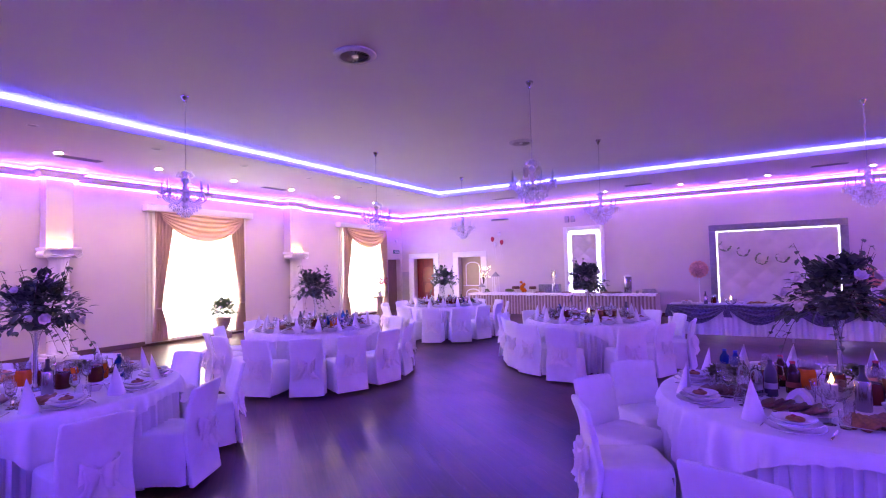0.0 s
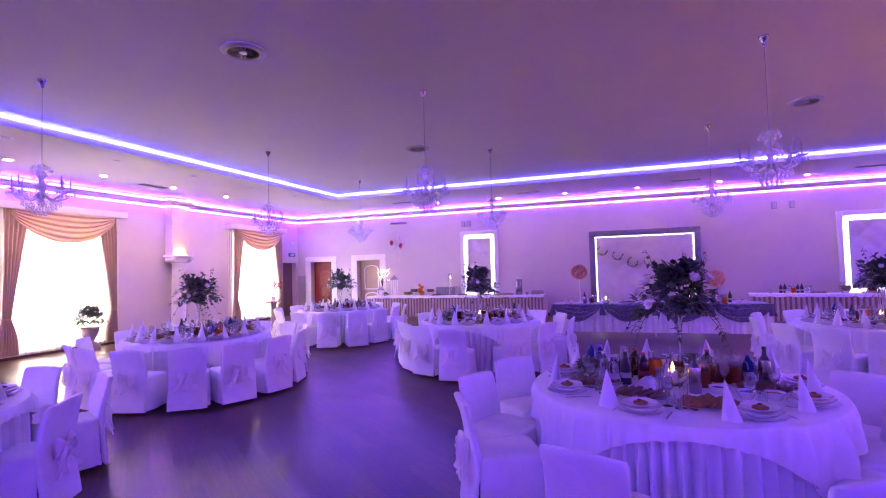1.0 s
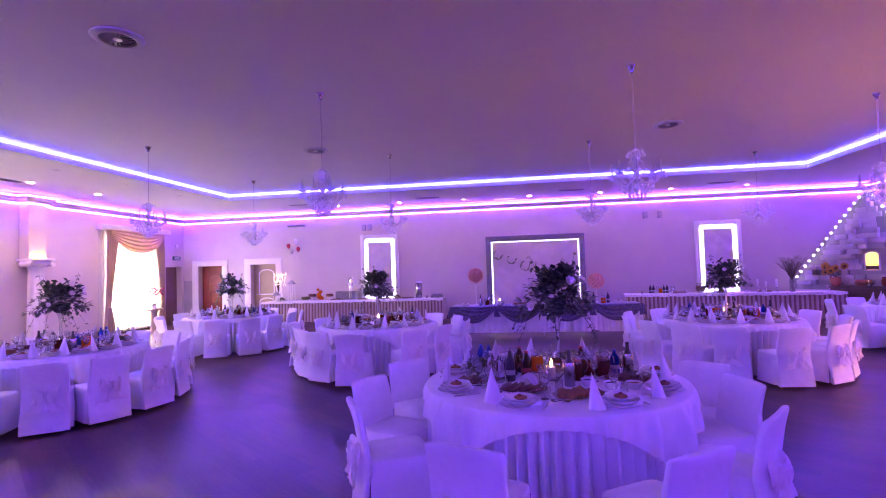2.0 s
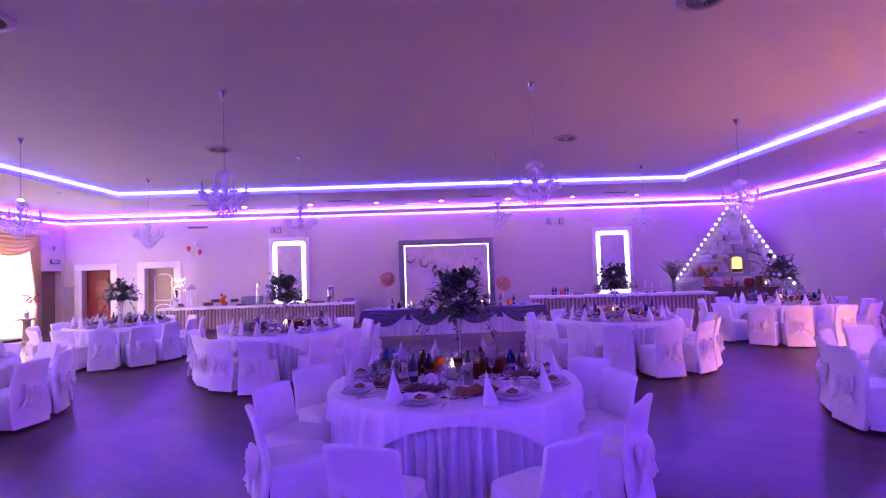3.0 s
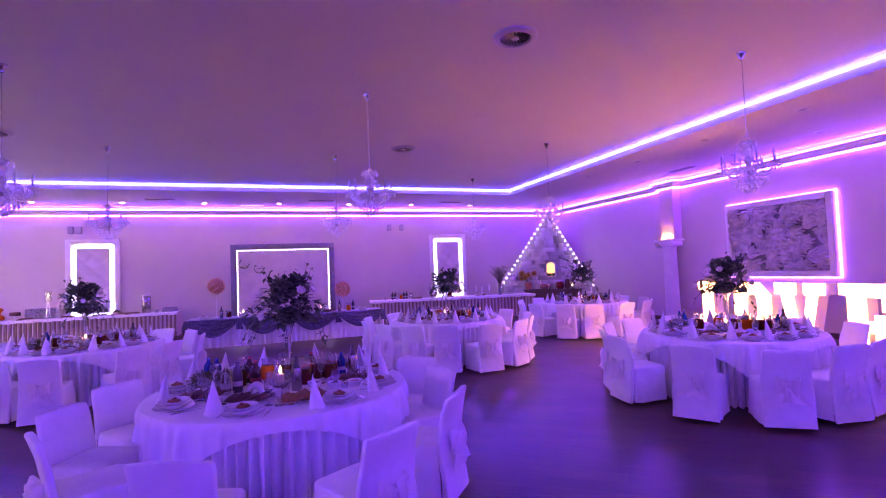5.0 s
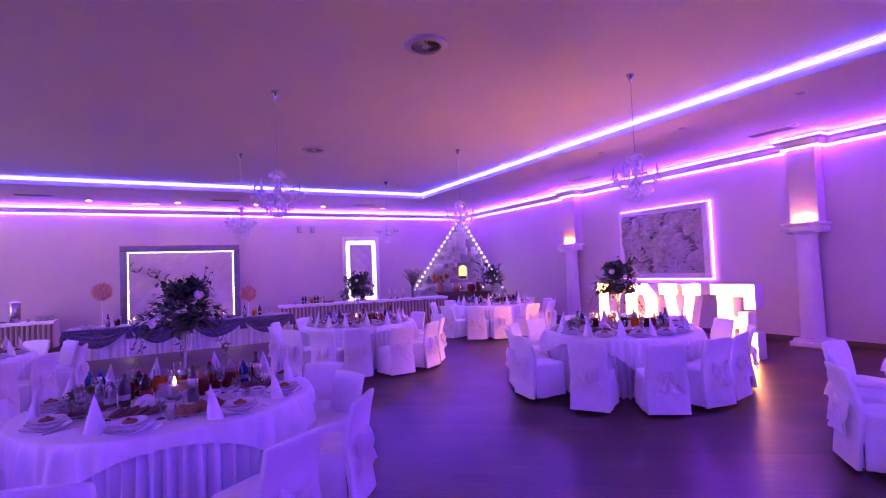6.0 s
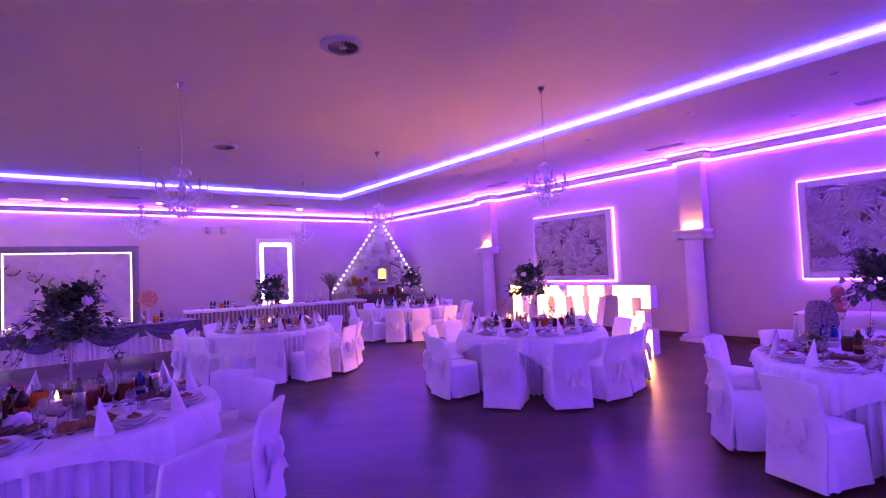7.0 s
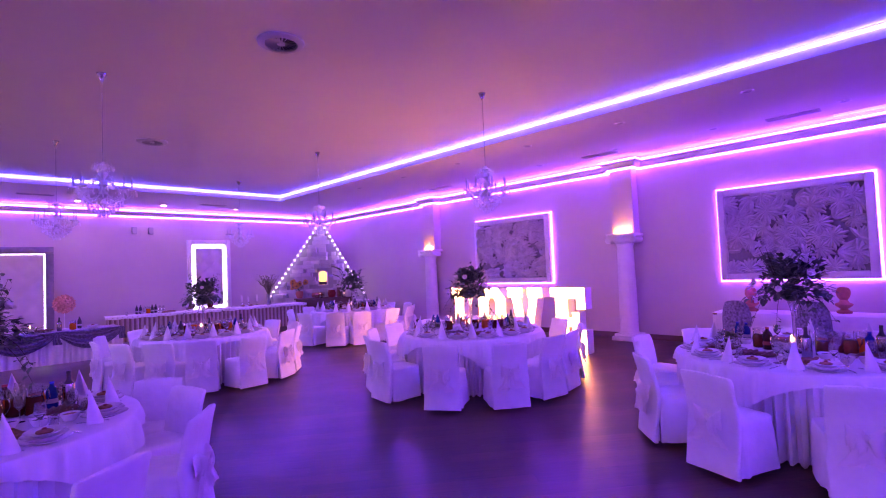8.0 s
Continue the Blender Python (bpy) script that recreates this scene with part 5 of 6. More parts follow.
def make_platter(food, seed):
    p = thing("platter", "oval white platter heaped with sliced roast and garnish", "platter", None, "food platters")
    part("dish", plate_shape(0.18, 0.02), M_CHINA, p, at=Matrix.Diagonal((1.35, 0.85, 1, 1)))
    r = random.Random(seed)
    for k in range(9):
        s = Shape().soft_box(-0.045, -0.085, 0.0, 0.045, 0.085, 0.024, 0.010)
        part("slice", s, food, p, at=pose(-0.14 + 0.034 * k, r.uniform(-0.02, 0.02), 0.012 + 0.004 * (k % 2), r.uniform(-8, 8), -28, r.uniform(-15, 15)))
    g = Shape()
    for k in range(40):
        a = r.uniform(0, 6.28)
        leaf_into(g, (0.17 * math.cos(a), 0.10 * math.sin(a), 0.016), (math.cos(a * 2), math.sin(a * 2), 0.6), (0, 0, 1), 0.04, 0.022)
    part("garnish", g, M_GREENS, p)
    return p


def make_salad():
    p = thing("fruit_mound", "mound of green grapes and salad leaves on a dish", "salad", None, "salad mounds")
    part("dish", plate_shape(0.15, 0.02), M_CHINA, p)
    r = random.Random(21)
    g, b = Shape(), Shape()
    for k in range(190):
        a, q = r.uniform(0, 6.28), r.random() ** 0.6
        z = 0.02 + 0.10 * (1 - q * q)
        leaf_into(g, (0.12 * q * math.cos(a), 0.12 * q * math.sin(a), z - 0.015), (math.cos(a + r.uniform(-1, 1)), math.sin(a + r.uniform(-1, 1)), r.uniform(0.2, 1.0)), (0, 0, 1), r.uniform(0.04, 0.07), 0.03)
    for k in range(46):
        a, q = r.uniform(0, 6.28), r.random() ** 0.7
        b.ball((0.10 * q * math.cos(a), 0.10 * q * math.sin(a), 0.035 + 0.08 * (1 - q * q)), 0.013, 7, 5)
    part("leaves", g, M_GREENS, p)
    part("grapes", b, M_GREENS, p)
    return p


def make_arch():
    p = thing("napkin_holder", "small white arched napkin holder", "napkin holder", None, "arched holders")
    def fn(u, v):
        a = math.pi * u
        return (-0.03 + 0.06 * v, 0.075 * math.cos(a), 0.002 + 0.105 * math.sin(a))
    part("arch", Shape().cloth(20, 2, fn, 0.036), M_BREAD, p)
    part("foot", Shape().soft_box(-0.035, -0.075, 0.0, 0.035, 0.075, 0.004, 0.001), M_BREAD, p)
    return p


# ---- tall flower centrepieces ----
def make_centrepiece(seed, roses, spread=0.36):
    r = random.Random(seed)
    c = thing("flower_centrepiece", "tall glass vase with a dark green bouquet and white roses", "flower arrangement", None, "tall flower centrepieces")
    part("vase", Shape().lathe([(0.075, 0), (0.08, 0.006), (0.03, 0.02), (0.017, 0.05), (0.016, 0.36), (0.03, 0.46), (0.058, 0.53), (0.055, 0.53), (0.027, 0.46), (0.013, 0.36), (0.013, 0.055)], 24), M_GLASS, c, "slim clear glass trumpet vase")
    part("stem_tape", Shape().tube([(0, 0, 0.03), (0.003, 0, 0.2), (0, 0, 0.50)], 0.010, 8), M_BREAD, c)
    part("foam", Shape().ball((0, 0, 0.60), 0.12, 12, 7, 0.75, 0.08), M_LEAF, c)
    g, g2, tw = Shape(), Shape(), Shape()
    for k in range(760):
        a, el = r.uniform(0, 2 * math.pi), r.uniform(-0.30, 1.5)
        lump = 0.74 + 0.62 * noise.noise(Vector((math.cos(a) * 1.6 + seed, math.sin(a) * 1.6, el * 1.3)))
        q = spread * lump * r.uniform(0.45, 1.0) ** 0.5
        d = Vector((math.cos(a) * math.cos(el), math.sin(a) * math.cos(el), math.sin(el) * 1.02))
        base = Vector((0, 0, 0.63)) + d * q
        dd = (d + Vector((r.uniform(-0.8, 0.8), r.uniform(-0.8, 0.8), r.uniform(-0.7, 0.6)))).normalized()
        leaf_into(g if k % 3 else g2, base, dd, (0, 0, 1), r.uniform(0.055, 0.095), r.uniform(0.040, 0.066))
    for k in range(14):  # trails that hang and sprigs that rise
        a = r.uniform(0, 2 * math.pi)
        up = k < 8
        ln = r.uniform(0.28, 0.42) if up else r.uniform(0.25, 0.42)
        pts = []
        for j in range(7):
            u = j / 6
            rad = 0.10 + (0.16 if up else 0.34) * u
            z = 0.66 + ln * u * 1.1 if up else 0.60 + 0.05 * math.sin(u * 2.2) - ln * u * u
            pts.append((rad * math.cos(a + 0.2 * u), rad * math.sin(a + 0.2 * u), z))
        tw.tube(pts, 0.0035, 5, 0.4)
        for j in range(7 if up else 10):
            u = r.uniform(0.35, 1.0)
            i = min(5, int(u * 6))
            p = Vector(pts[i]).lerp(Vector(pts[i + 1]), u * 6 - i)
            leaf_into(g2, p, (r.uniform(-1, 1), r.uniform(-1, 1), r.uniform(-0.8, 0.5)), (0, 0, 1), r.uniform(0.045, 0.07), 0.036)
    part("foliage", g, M_LEAF, c)["kind"] = "stuff"
    part("light_foliage", g2, M_LEAF2, c)["kind"] = "stuff"
    part("twig_spray", tw, M_TWIG, c)
    for k in range(roses):
        a, el = 2 * math.pi * k / roses + r.uniform(-0.3, 0.3), r.uniform(-0.35, 0.8)
        d = Vector((math.cos(a) * math.cos(el), math.sin(a) * math.cos(el), math.sin(el)))
        s = Shape()
        rose_into(s, Vector((0, 0, 0.63)) + d * spread * 0.92, r.uniform(0.034, 0.050), r, d)
        part("rose", s, M_ROSE, c, "white rose")
    return c


MASTERS = {
    "plates": make_place_setting(), "wine": make_wine_glass(), "tumbler": make_tumbler(), "fork": make_fork(), "knife": make_knife(),
    "orange": make_bottle("orange"), "cola": make_bottle("cola"), "red": make_bottle("red"), "blue": make_bottle("blue"), "winebottle": make_bottle("wine"), "vodka": make_bottle("vodka"),
    "cooler": make_cooler(), "candle": make_candle_bowl(), "bowl_a": make_bowl(M_COLA, "small white bowl of dark sauce"), "bowl_b": make_bowl(M_FOOD, "small white bowl of orange salad"),
    "meat": make_platter(M_FOOD2, 1), "pastry": make_platter(M_FOOD, 2), "salad": make_salad(), "arch": make_arch(),
    "flowers_a": make_centrepiece(2, 8), "flowers_b": make_centrepiece(5, 9), "flowers_c": make_centrepiece(8, 13),
}
NAPKIN = napkin_mesh()
placed = set()


def put(name, m):
    """Places a master the first time, a copy of it afterwards."""
    ob = MASTERS[name]
    if name in placed:
        return copy_thing(ob, m)
    placed.add(name)
    ob.matrix_basis = m
    return ob


LAYOUT = [  # item, across, away, for one table as seen from its open side
    ("candle", -0.01, -0.02), ("cooler", 0.12, -0.25), ("orange", 0.22, 0.18), ("red", 0.33, 0.17), ("red", 0.44, 0.10), ("orange", 0.46, 0.24), ("blue", 0.56, 0.22), ("cooler", 0.66, 0.15),
    ("bowl_a", 0.27, -0.24), ("bowl_a", 0.43, -0.34), ("bowl_b", 0.60, -0.34), ("pastry", 0.15, -0.60), ("cola", -0.28, 0.30), ("cola", -0.22, 0.06), ("orange", -0.12, 0.32), ("red", -0.36, 0.16),
    ("vodka", -0.45, -0.13), ("winebottle", -0.36, -0.08), ("vodka", -0.53, 0.02), ("salad", -0.68, 0.30), ("blue", -0.58, 0.52), ("blue", -0.66, 0.58), ("meat", -0.26, -0.44), ("arch", -0.21, -0.27),
    ("wine", -0.09, -0.37), ("tumbler", 0.02, -0.44), ("tumbler", -0.56, -0.34), ("meat", -0.62, -0.14), ("wine", -0.62, -0.24), ("meat", 0.62, -0.06),
    ("wine", 0.34, -0.08), ("red", 0.20, -0.04), ("meat", 0.52, 0.50), ("pastry", -0.24, 0.62), ("bowl_b", 0.14, 0.52), ("salad", 0.22, 0.70), ("bowl_b", -0.50, 0.36),
    ("red", 0.04, 0.20), ("tumbler", -0.14, -0.14), ("bowl_a", 0.02, 0.62), ("tumbler", 0.36, 0.42), ("cola", 0.28, 0.30), ("tumbler", -0.40, 0.50),
]
rnd = random.Random(77)
for t, (x, y, turn, angles) in enumerate(TABLES):
    facing = [0, 45, 27, -12, 18, 40, 50, 90, -60][t] + 0.0
    base = pose(x, y, Z_TOP, 0, 0, -facing)
    for name, u, v in LAYOUT:
        if t and rnd.random() < (0.75 if name in ("cola", "winebottle", "vodka") else 0.14):
            continue
        j = 0.0 if t == 0 else 0.03
        put(name, base @ pose(u + rnd.uniform(-j, j), v + rnd.uniform(-j, j), 0, 0, 0, rnd.uniform(-25, 25) if name not in ("arch",) else 70))
    kind = ("flowers_a", "flowers_b", "flowers_c")[t % 3]
    put(kind, pose(x + (0.08 if t == 0 else 0), y + (0.30 if t == 0 else 0), Z_TOP, 0, 0, 40 * t + 15))
    seats = [-108, -63, -27, 9, 45, 80, 115, 140, 166, -151] if t == 0 else [q[0] if isinstance(q, tuple) else q for q in angles]
    for a in seats:
        m = pose(x, y, Z_TOP, 0, 0, a)
        put("plates", m @ pose(0.90, 0, 0, 0, 0, rnd.uniform(0, 360)))
        nap = tagged(part("napkin", NAPKIN, None, None, "", m @ pose(0.90 + rnd.uniform(-0.03, 0.03), -0.215, 0, 0, 0, rnd.uniform(-50, 50))), "white napkin folded into a standing cone", "napkin", "folded napkins")
        put("wine", m @ pose(0.66, 0.11 + rnd.uniform(-0.02, 0.02), 0))
        put("tumbler", m @ pose(0.69, 0.19 + rnd.uniform(-0.01, 0.01), 0))
        put("fork", m @ pose(0.875, -0.165 + rnd.uniform(-0.003, 0.003), 0, 0, 0, 180 + rnd.uniform(-4, 4)))
        put("knife", m @ pose(0.875, 0.17, 0, 0, 0, 180 + rnd.uniform(-4, 4)))


# ---- long buffet tables with striped pleated skirts ----
def pleat_front(x0, x1, y, z0, z1, pitch, depth, which, count):
    """Every other pleat of a skirt along x."""
    s = Shape()
    for k in range(count):
        if k % 2 != which:
            continue
        a = x0 + (x1 - x0) * k / count
        b = x0 + (x1 - x0) * (k + 1) / count
        bulge = depth if which == 0 else depth * 0.25
        def fn(u, v, a=a, b=b, bulge=bulge):
            return (a + (b - a) * u, y - bulge * math.sin(math.pi * u) - 0.012 * v + 0.006 * math.sin(9 * a) * v, z1 - (z1 - z0) * v)
        s.cloth(4, 3, fn, 0.003)
    return s


def make_buffet(label, x0, x1, y0, y1, h, count, at=pose(0, 0, 0)):
    t = thing("buffet_table", label, "table", at, "long buffet tables")
    part("tabletop", Shape().soft_box(x0, y0 + 0.01, h - 0.03, x1, y1, h, 0.004), M_BOARD, t)
    for x in (x0 + 0.12, (x0 + x1) / 2, x1 - 0.12):
        for y in (y0 + 0.12, y1 - 0.1):
            part("leg", Shape().tube([(x, y, 0), (x, y, h - 0.03)], 0.02, 8), M_STEEL, t)
    sk = thing("table_skirt", "cream and tan striped pleated skirt on a buffet table", "table skirt", at, "striped skirts")
    for which, m in ((0, M_STRIPE_A), (1, M_STRIPE_B)):
        part("pleats_light" if which == 0 else "pleats_dark", pleat_front(x0, x1, y0, 0.04, h - 0.012, 0.09, 0.035, which, count), m, sk)["kind"] = "stuff"
        side = pleat_front(0, y1 - y0, 0, 0.04, h - 0.012, 0.09, 0.035, which, 9)
        part("pleats_light" if which == 0 else "pleats_dark", side, m, sk, at=pose(x1, y0, 0, 0, 0, 90))["kind"] = "stuff"

    def top(u, v):
        x, y = x0 - 0.03 + (x1 - x0 + 0.06) * u, y0 - 0.045 + (y1 - y0 + 0.04) * v
        z = h + 0.008 + 0.004 * math.sin(x * 9 + y * 5) ** 2
        if v < 0.02:
            z = h - 0.05 - 0.02 * math.sin(x * 7) ** 2
        return (x, y, z)
    rows = [0.0, 0.03, 0.2, 0.5, 0.8, 1.0]
    single("tablecloth", Shape().cloth(70, 5, lambda u, v: top(u, rows[round(v * 5)]), 0.003), M_CLOTH, "white cloth laid over a long buffet table", "tablecloth", "buffet cloths", at=at, smooth=60)


BUF_Z = 0.787
make_buffet("long buffet table with a striped skirt, laden with cakes", -8.9, -2.35, 16.6, 17.32, 0.77, 116)
RB = pose(3.55, 16.1, 0, 0, 0, -9)
make_buffet("long drinks buffet with a striped skirt beside the backdrop", 0.0, 5.77, 0.0, 0.80, 0.77, 96, RB)

# ---- the couple's table with grey swags ----
HX0, HX1, HY0, HY1 = -1.5, 3.2, 12.6, 13.4
ht = thing("head_table", "long head table hidden under white and grey cloths", "table")
part("tabletop", Shape().soft_box(HX0, HY0, 0.73, HX1, HY1, 0.76, 0.004), M_BOARD, ht)
for x in (HX0 + 0.15, 0.85, HX1 - 0.15):
    for y in (HY0 + 0.12, HY1 - 0.12):
        part("leg", Shape().tube([(x, y, 0), (x, y, 0.73)], 0.02, 8), M_STEEL, ht)


def head_skirt(u, v):
    per = [(HX0, HY1), (HX0, HY0), (HX1, HY0), (HX1, HY1)]
    lens = [HY1 - HY0, HX1 - HX0, HY1 - HY0]
    d = u * sum(lens)
    k = 0
    while k < 2 and d > lens[k]:
        d -= lens[k]
        k += 1
    a, b = Vector(per[k]), Vector(per[k + 1])
    dirn = (b - a).normalized()
    out = Vector((dirn.y, -dirn.x))
    p = a + dirn * d + out * (0.012 + (0.008 + 0.018 * v) * math.sin(u * 330 + 1.5 * math.sin(u * 60)))
    return (p.x, p.y, 0.745 - 0.64 * v)


single("table_skirt", Shape().cloth(420, 4, head_skirt, 0.003), M_SKIRT, "white pleated skirt on the head table", "table skirt", smooth=60)
single("tablecloth", Shape().soft_box(HX0 - 0.01, HY0 - 0.01, 0.761, HX1 + 0.01, HY1 + 0.01, 0.772, 0.004), M_SWAG, "grey-violet cloth over the head table", "tablecloth")
SW = (HX1 - HX0) / 4
for k in range(4):
    def swagf(u, v, k=k):
        sag = math.sin(math.pi * u) ** 0.9
        z = 0.775 - v * (0.07 + 0.34 * sag)
        fold = 0.030 * math.sin(v * 26 + 0.8 * math.sin(u * 5 + k)) * (0.25 + 0.75 * sag)
        return (HX0 - 0.02 + SW * (k + u) * (1.008), HY0 - 0.045 - 0.03 * sag * v - fold - 0.012 * v, z + 0.01 * math.sin(u * 9 + k) * v)
    single("swag", Shape().cloth(30, 30, swagf, 0.004), M_SWAG, "grey-violet draped swag on the head table", "swag", "draped swags")
for k in range(5):
    x = HX0 + SW * k
    kn = Shape()
    def tailf(u, v, x=x):
        return (x + (u - 0.5) * (0.06 + 0.10 * v) + 0.01 * math.sin(v * 8), HY0 - 0.085 - 0.012 * math.sin(u * 16) - 0.01 * v, 0.78 - 0.27 * v)
    single("swag_tail", kn.cloth(14, 10, tailf, 0.004), M_SWAG, "gathered grey-violet tail between two swags", "swag", "swag tails")
HZ = 0.7735


def make_topiary(x, y, z, ball_z, label):
    r = random.Random(int(x * 10) + 50)
    t = thing("rose_ball", label, "flower ball", pose(x, y, z), "peach rose balls")
    part("foot", Shape().lathe([(0.07, 0), (0.07, 0.012), (0.02, 0.02), (0.012, 0.03)], 20), M_TRIM, t)
    part("stick", Shape().tube([(0, 0, 0.02), (0, 0, ball_z - z - 0.15)], 0.011, 8), M_TRIM, t)
    b = Shape()
    c = Vector((0, 0, ball_z - z))
    b.ball(c, 0.165, 14, 9)
    for k in range(64):
        g = (k + 0.5) / 64
        ph, th = math.acos(1 - 2 * g), math.pi * (1 + 5 ** 0.5) * k
        d = Vector((math.sin(ph) * math.cos(th), math.sin(ph) * math.sin(th), math.cos(ph)))
        for i in range(5):
            o = d.orthogonal().normalized()
            o = (o * math.cos(i * 1.6 + k) + d.cross(o) * math.sin(i * 1.6 + k))
            leaf_into(b, c + d * 0.145 - o * 0.01, (d * 0.75 + o * 0.7), d, 0.075, 0.065, -0.4)
    part("blossom", b, M_PEACH, t, "dense ball of peach roses")


make_topiary(-0.89, 13.2, HZ, 1.56, "peach rose ball on a tall white stick")
make_topiary(2.24, 13.2, HZ, 1.33, "peach rose ball on a shorter white stick")
for name, x, y in (("cooler", -0.75, 12.85), ("wine", -0.62, 12.8), ("red", -0.6, 13.1), ("candle", -0.25, 12.85), ("bowl_b", -0.05, 12.9), ("pastry", 0.25, 13.05), ("candle", 1.62, 12.85), ("meat", 1.85, 12.95), ("cooler", 2.1, 12.8), ("orange", 2.35, 12.9), ("plates", 2.7, 12.85), ("plates", -1.15, 12.85), ("winebottle", 2.5, 13.1), ("tumbler", 1.4, 12.8)):
    put(name, pose(x, y, HZ, 0, 0, 20 * x))

# ---- on the cake buffet ----
BZ = 0.7825


def box_thing(name, label, cat, mat, x, y, z, w, d, h, r=0.01, grp=""):
    return single(name, Shape().soft_box(-w / 2, -d / 2, 0, w / 2, d / 2, h, r), mat, label, cat, grp, at=pose(x, y, z))


lt = thing("lamp_tree", "small glowing lamp tree with many warm lights", "lamp", pose(-8.52, 17.05, BZ))
part("pot", Shape().lathe([(0.08, 0), (0.085, 0.01), (0.085, 0.30), (0.075, 0.31)], 20), M_TRIM, lt)
tw, r = Shape(), random.Random(4)
lights = Shape()
for k in range(26):
    a, q, zz = r.uniform(0, 6.28), r.uniform(0.08, 0.26), r.uniform(0.55, 1.0)
    p = (q * math.cos(a), q * math.sin(a) * 0.7, zz)
    tw.tube([(0, 0, 0.3), (p[0] * 0.3, p[1] * 0.3, 0.3 + (zz - 0.3) * 0.6), p], 0.005, 4, 0.5)
    for j in range(4):
        lights.ball((p[0] + r.uniform(-0.04, 0.04), p[1] + r.uniform(-0.04, 0.04), p[2] + r.uniform(-0.05, 0.05)), 0.010, 6, 4)
part("branches", tw, M_TWIG, lt)["kind"] = "stuff"
part("bulbs", lights, M_TREE, lt, "tiny warm bulbs")["kind"] = "stuff"


def make_lantern(x, y, h, w):
    l = thing("lantern", "white metal lantern with a pointed roof", "lantern", pose(x, y, BZ), "lanterns on the buffet")
    part("base", Shape().soft_box(-w, -w, 0, w, w, 0.02, 0.004), M_TRIM, l)
    for a in (-1, 1):
        for b in (-1, 1):
            part("post", Shape().box(a * w * 0.9 - 0.008, b * w * 0.9 - 0.008, 0.02, a * w * 0.9 + 0.008, b * w * 0.9 + 0.008, h), M_TRIM, l, smooth=0)
    part("roof", Shape().add([(-w * 1.3, -w * 1.3, h), (w * 1.3, -w * 1.3, h), (w * 1.3, w * 1.3, h), (-w * 1.3, w * 1.3, h), (0, 0, h + w * 1.9)], [(3, 2, 1, 0), (0, 1, 4), (1, 2, 4), (2, 3, 4), (3, 0, 4)]), M_GREY, l, "dark pointed roof", smooth=0)
    part("candle", Shape().lathe([(0.03, 0.021), (0.03, h * 0.45), (0.025, h * 0.46)], 14), M_CANDLE, l)


make_lantern(-8.00, 17.05, 0.60, 0.10)
make_lantern(-8.44, 16.74, 0.22, 0.085)
for k, (x, lab, mat, rr, h) in enumerate(((-7.40, "flat green salad dish", M_GREENS, 0.16, 0.05), (-6.50, "brown glazed cake on a white stand", M_FOOD2, 0.13, 0.16), (-7.15, "brown nut cake on a white stand", M_FOOD2, 0.14, 0.17))):
    ck = thing("cake", lab, "cake", pose(x, 16.95, BZ), "cakes on the buffet")
    part("stand", Shape().lathe([(0.09, 0), (0.09, 0.008), (0.025, 0.02), (0.025, h * 0.7), (rr * 1.15, h * 0.75), (rr * 1.15, h * 0.8)], 28), M_CHINA, ck)
    part("cake_body", Shape().lathe([(rr * 0.95, h * 0.8 + 0.002), (rr, h * 0.8 + 0.01), (rr, h * 0.8 + 0.08), (rr * 0.9, h * 0.8 + 0.10), (rr * 0.3, h * 0.8 + 0.105)], 28), mat, ck)
fg = thing("carved_fruit", "upright orange carved fruit on a plate", "fruit", pose(-6.88, 16.95, BZ))
part("plate", plate_shape(0.16), M_CHINA, fg)
sh = Shape()
for k in range(5):
    sh.ball((0.05 * math.cos(k * 2.4), 0.05 * math.sin(k * 2.4), 0.08 + 0.075 * k), 0.10 - 0.011 * k, 10, 6, 0.9, 0.12)
part("fruit", sh, M_ORANGE, fg)
box_thing("serving_box", "low grey patterned serving box on the buffet", "box", M_BROCADE, -5.90, 17.08, BZ, 0.75, 0.3, 0.30, 0.02)
ch = thing("candle_stand", "tall glass candle stand with a lit cylinder", "candle", pose(-5.66, 16.80, BZ))
part("stem", Shape().tube([(-0.06, 0, 0), (-0.03, 0, 0.22), (-0.02, 0, 0.5)], 0.008, 6).tube([(0.06, 0, 0), (0.03, 0, 0.22), (0.02, 0, 0.5)], 0.008, 6), M_CHROME, ch)
part("cylinder", Shape().lathe([(0.075, 0.5), (0.078, 0.505), (0.078, 0.80), (0.075, 0.80), (0.075, 0.51)], 20), M_GLASS, ch)
part("wax", Shape().lathe([(0.045, 0.512), (0.045, 0.62), (0.04, 0.625)], 16), M_CANDLE, ch)
part("flame", Shape().lathe([(0.003, 0.63), (0.018, 0.65), (0.012, 0.69), (0.002, 0.72)], 10), M_FLAME, ch)
for k, x in enumerate((-6.2, -5.2, -4.4, -3.9, -3.55)):
    put("pastry" if k % 2 else "meat", pose(x, 16.8, BZ, 0, 0, 5 * k))
urn = thing("coffee_urn", "tall polished steel coffee urn", "urn", pose(-3.23, 17.0, BZ))
part("body", Shape().lathe([(0.12, 0), (0.125, 0.01), (0.125, 0.52), (0.12, 0.53)], 32), M_CANOPY, urn)
part("lid", Shape().lathe([(0.128, 0.531), (0.128, 0.545), (0.07, 0.58), (0.02, 0.59), (0.02, 0.61)], 28), M_STEEL, urn)
part("tap", Shape().tube([(0, -0.125, 0.06), (0, -0.17, 0.06), (0, -0.175, 0.03)], 0.012, 8), M_DARK, urn)
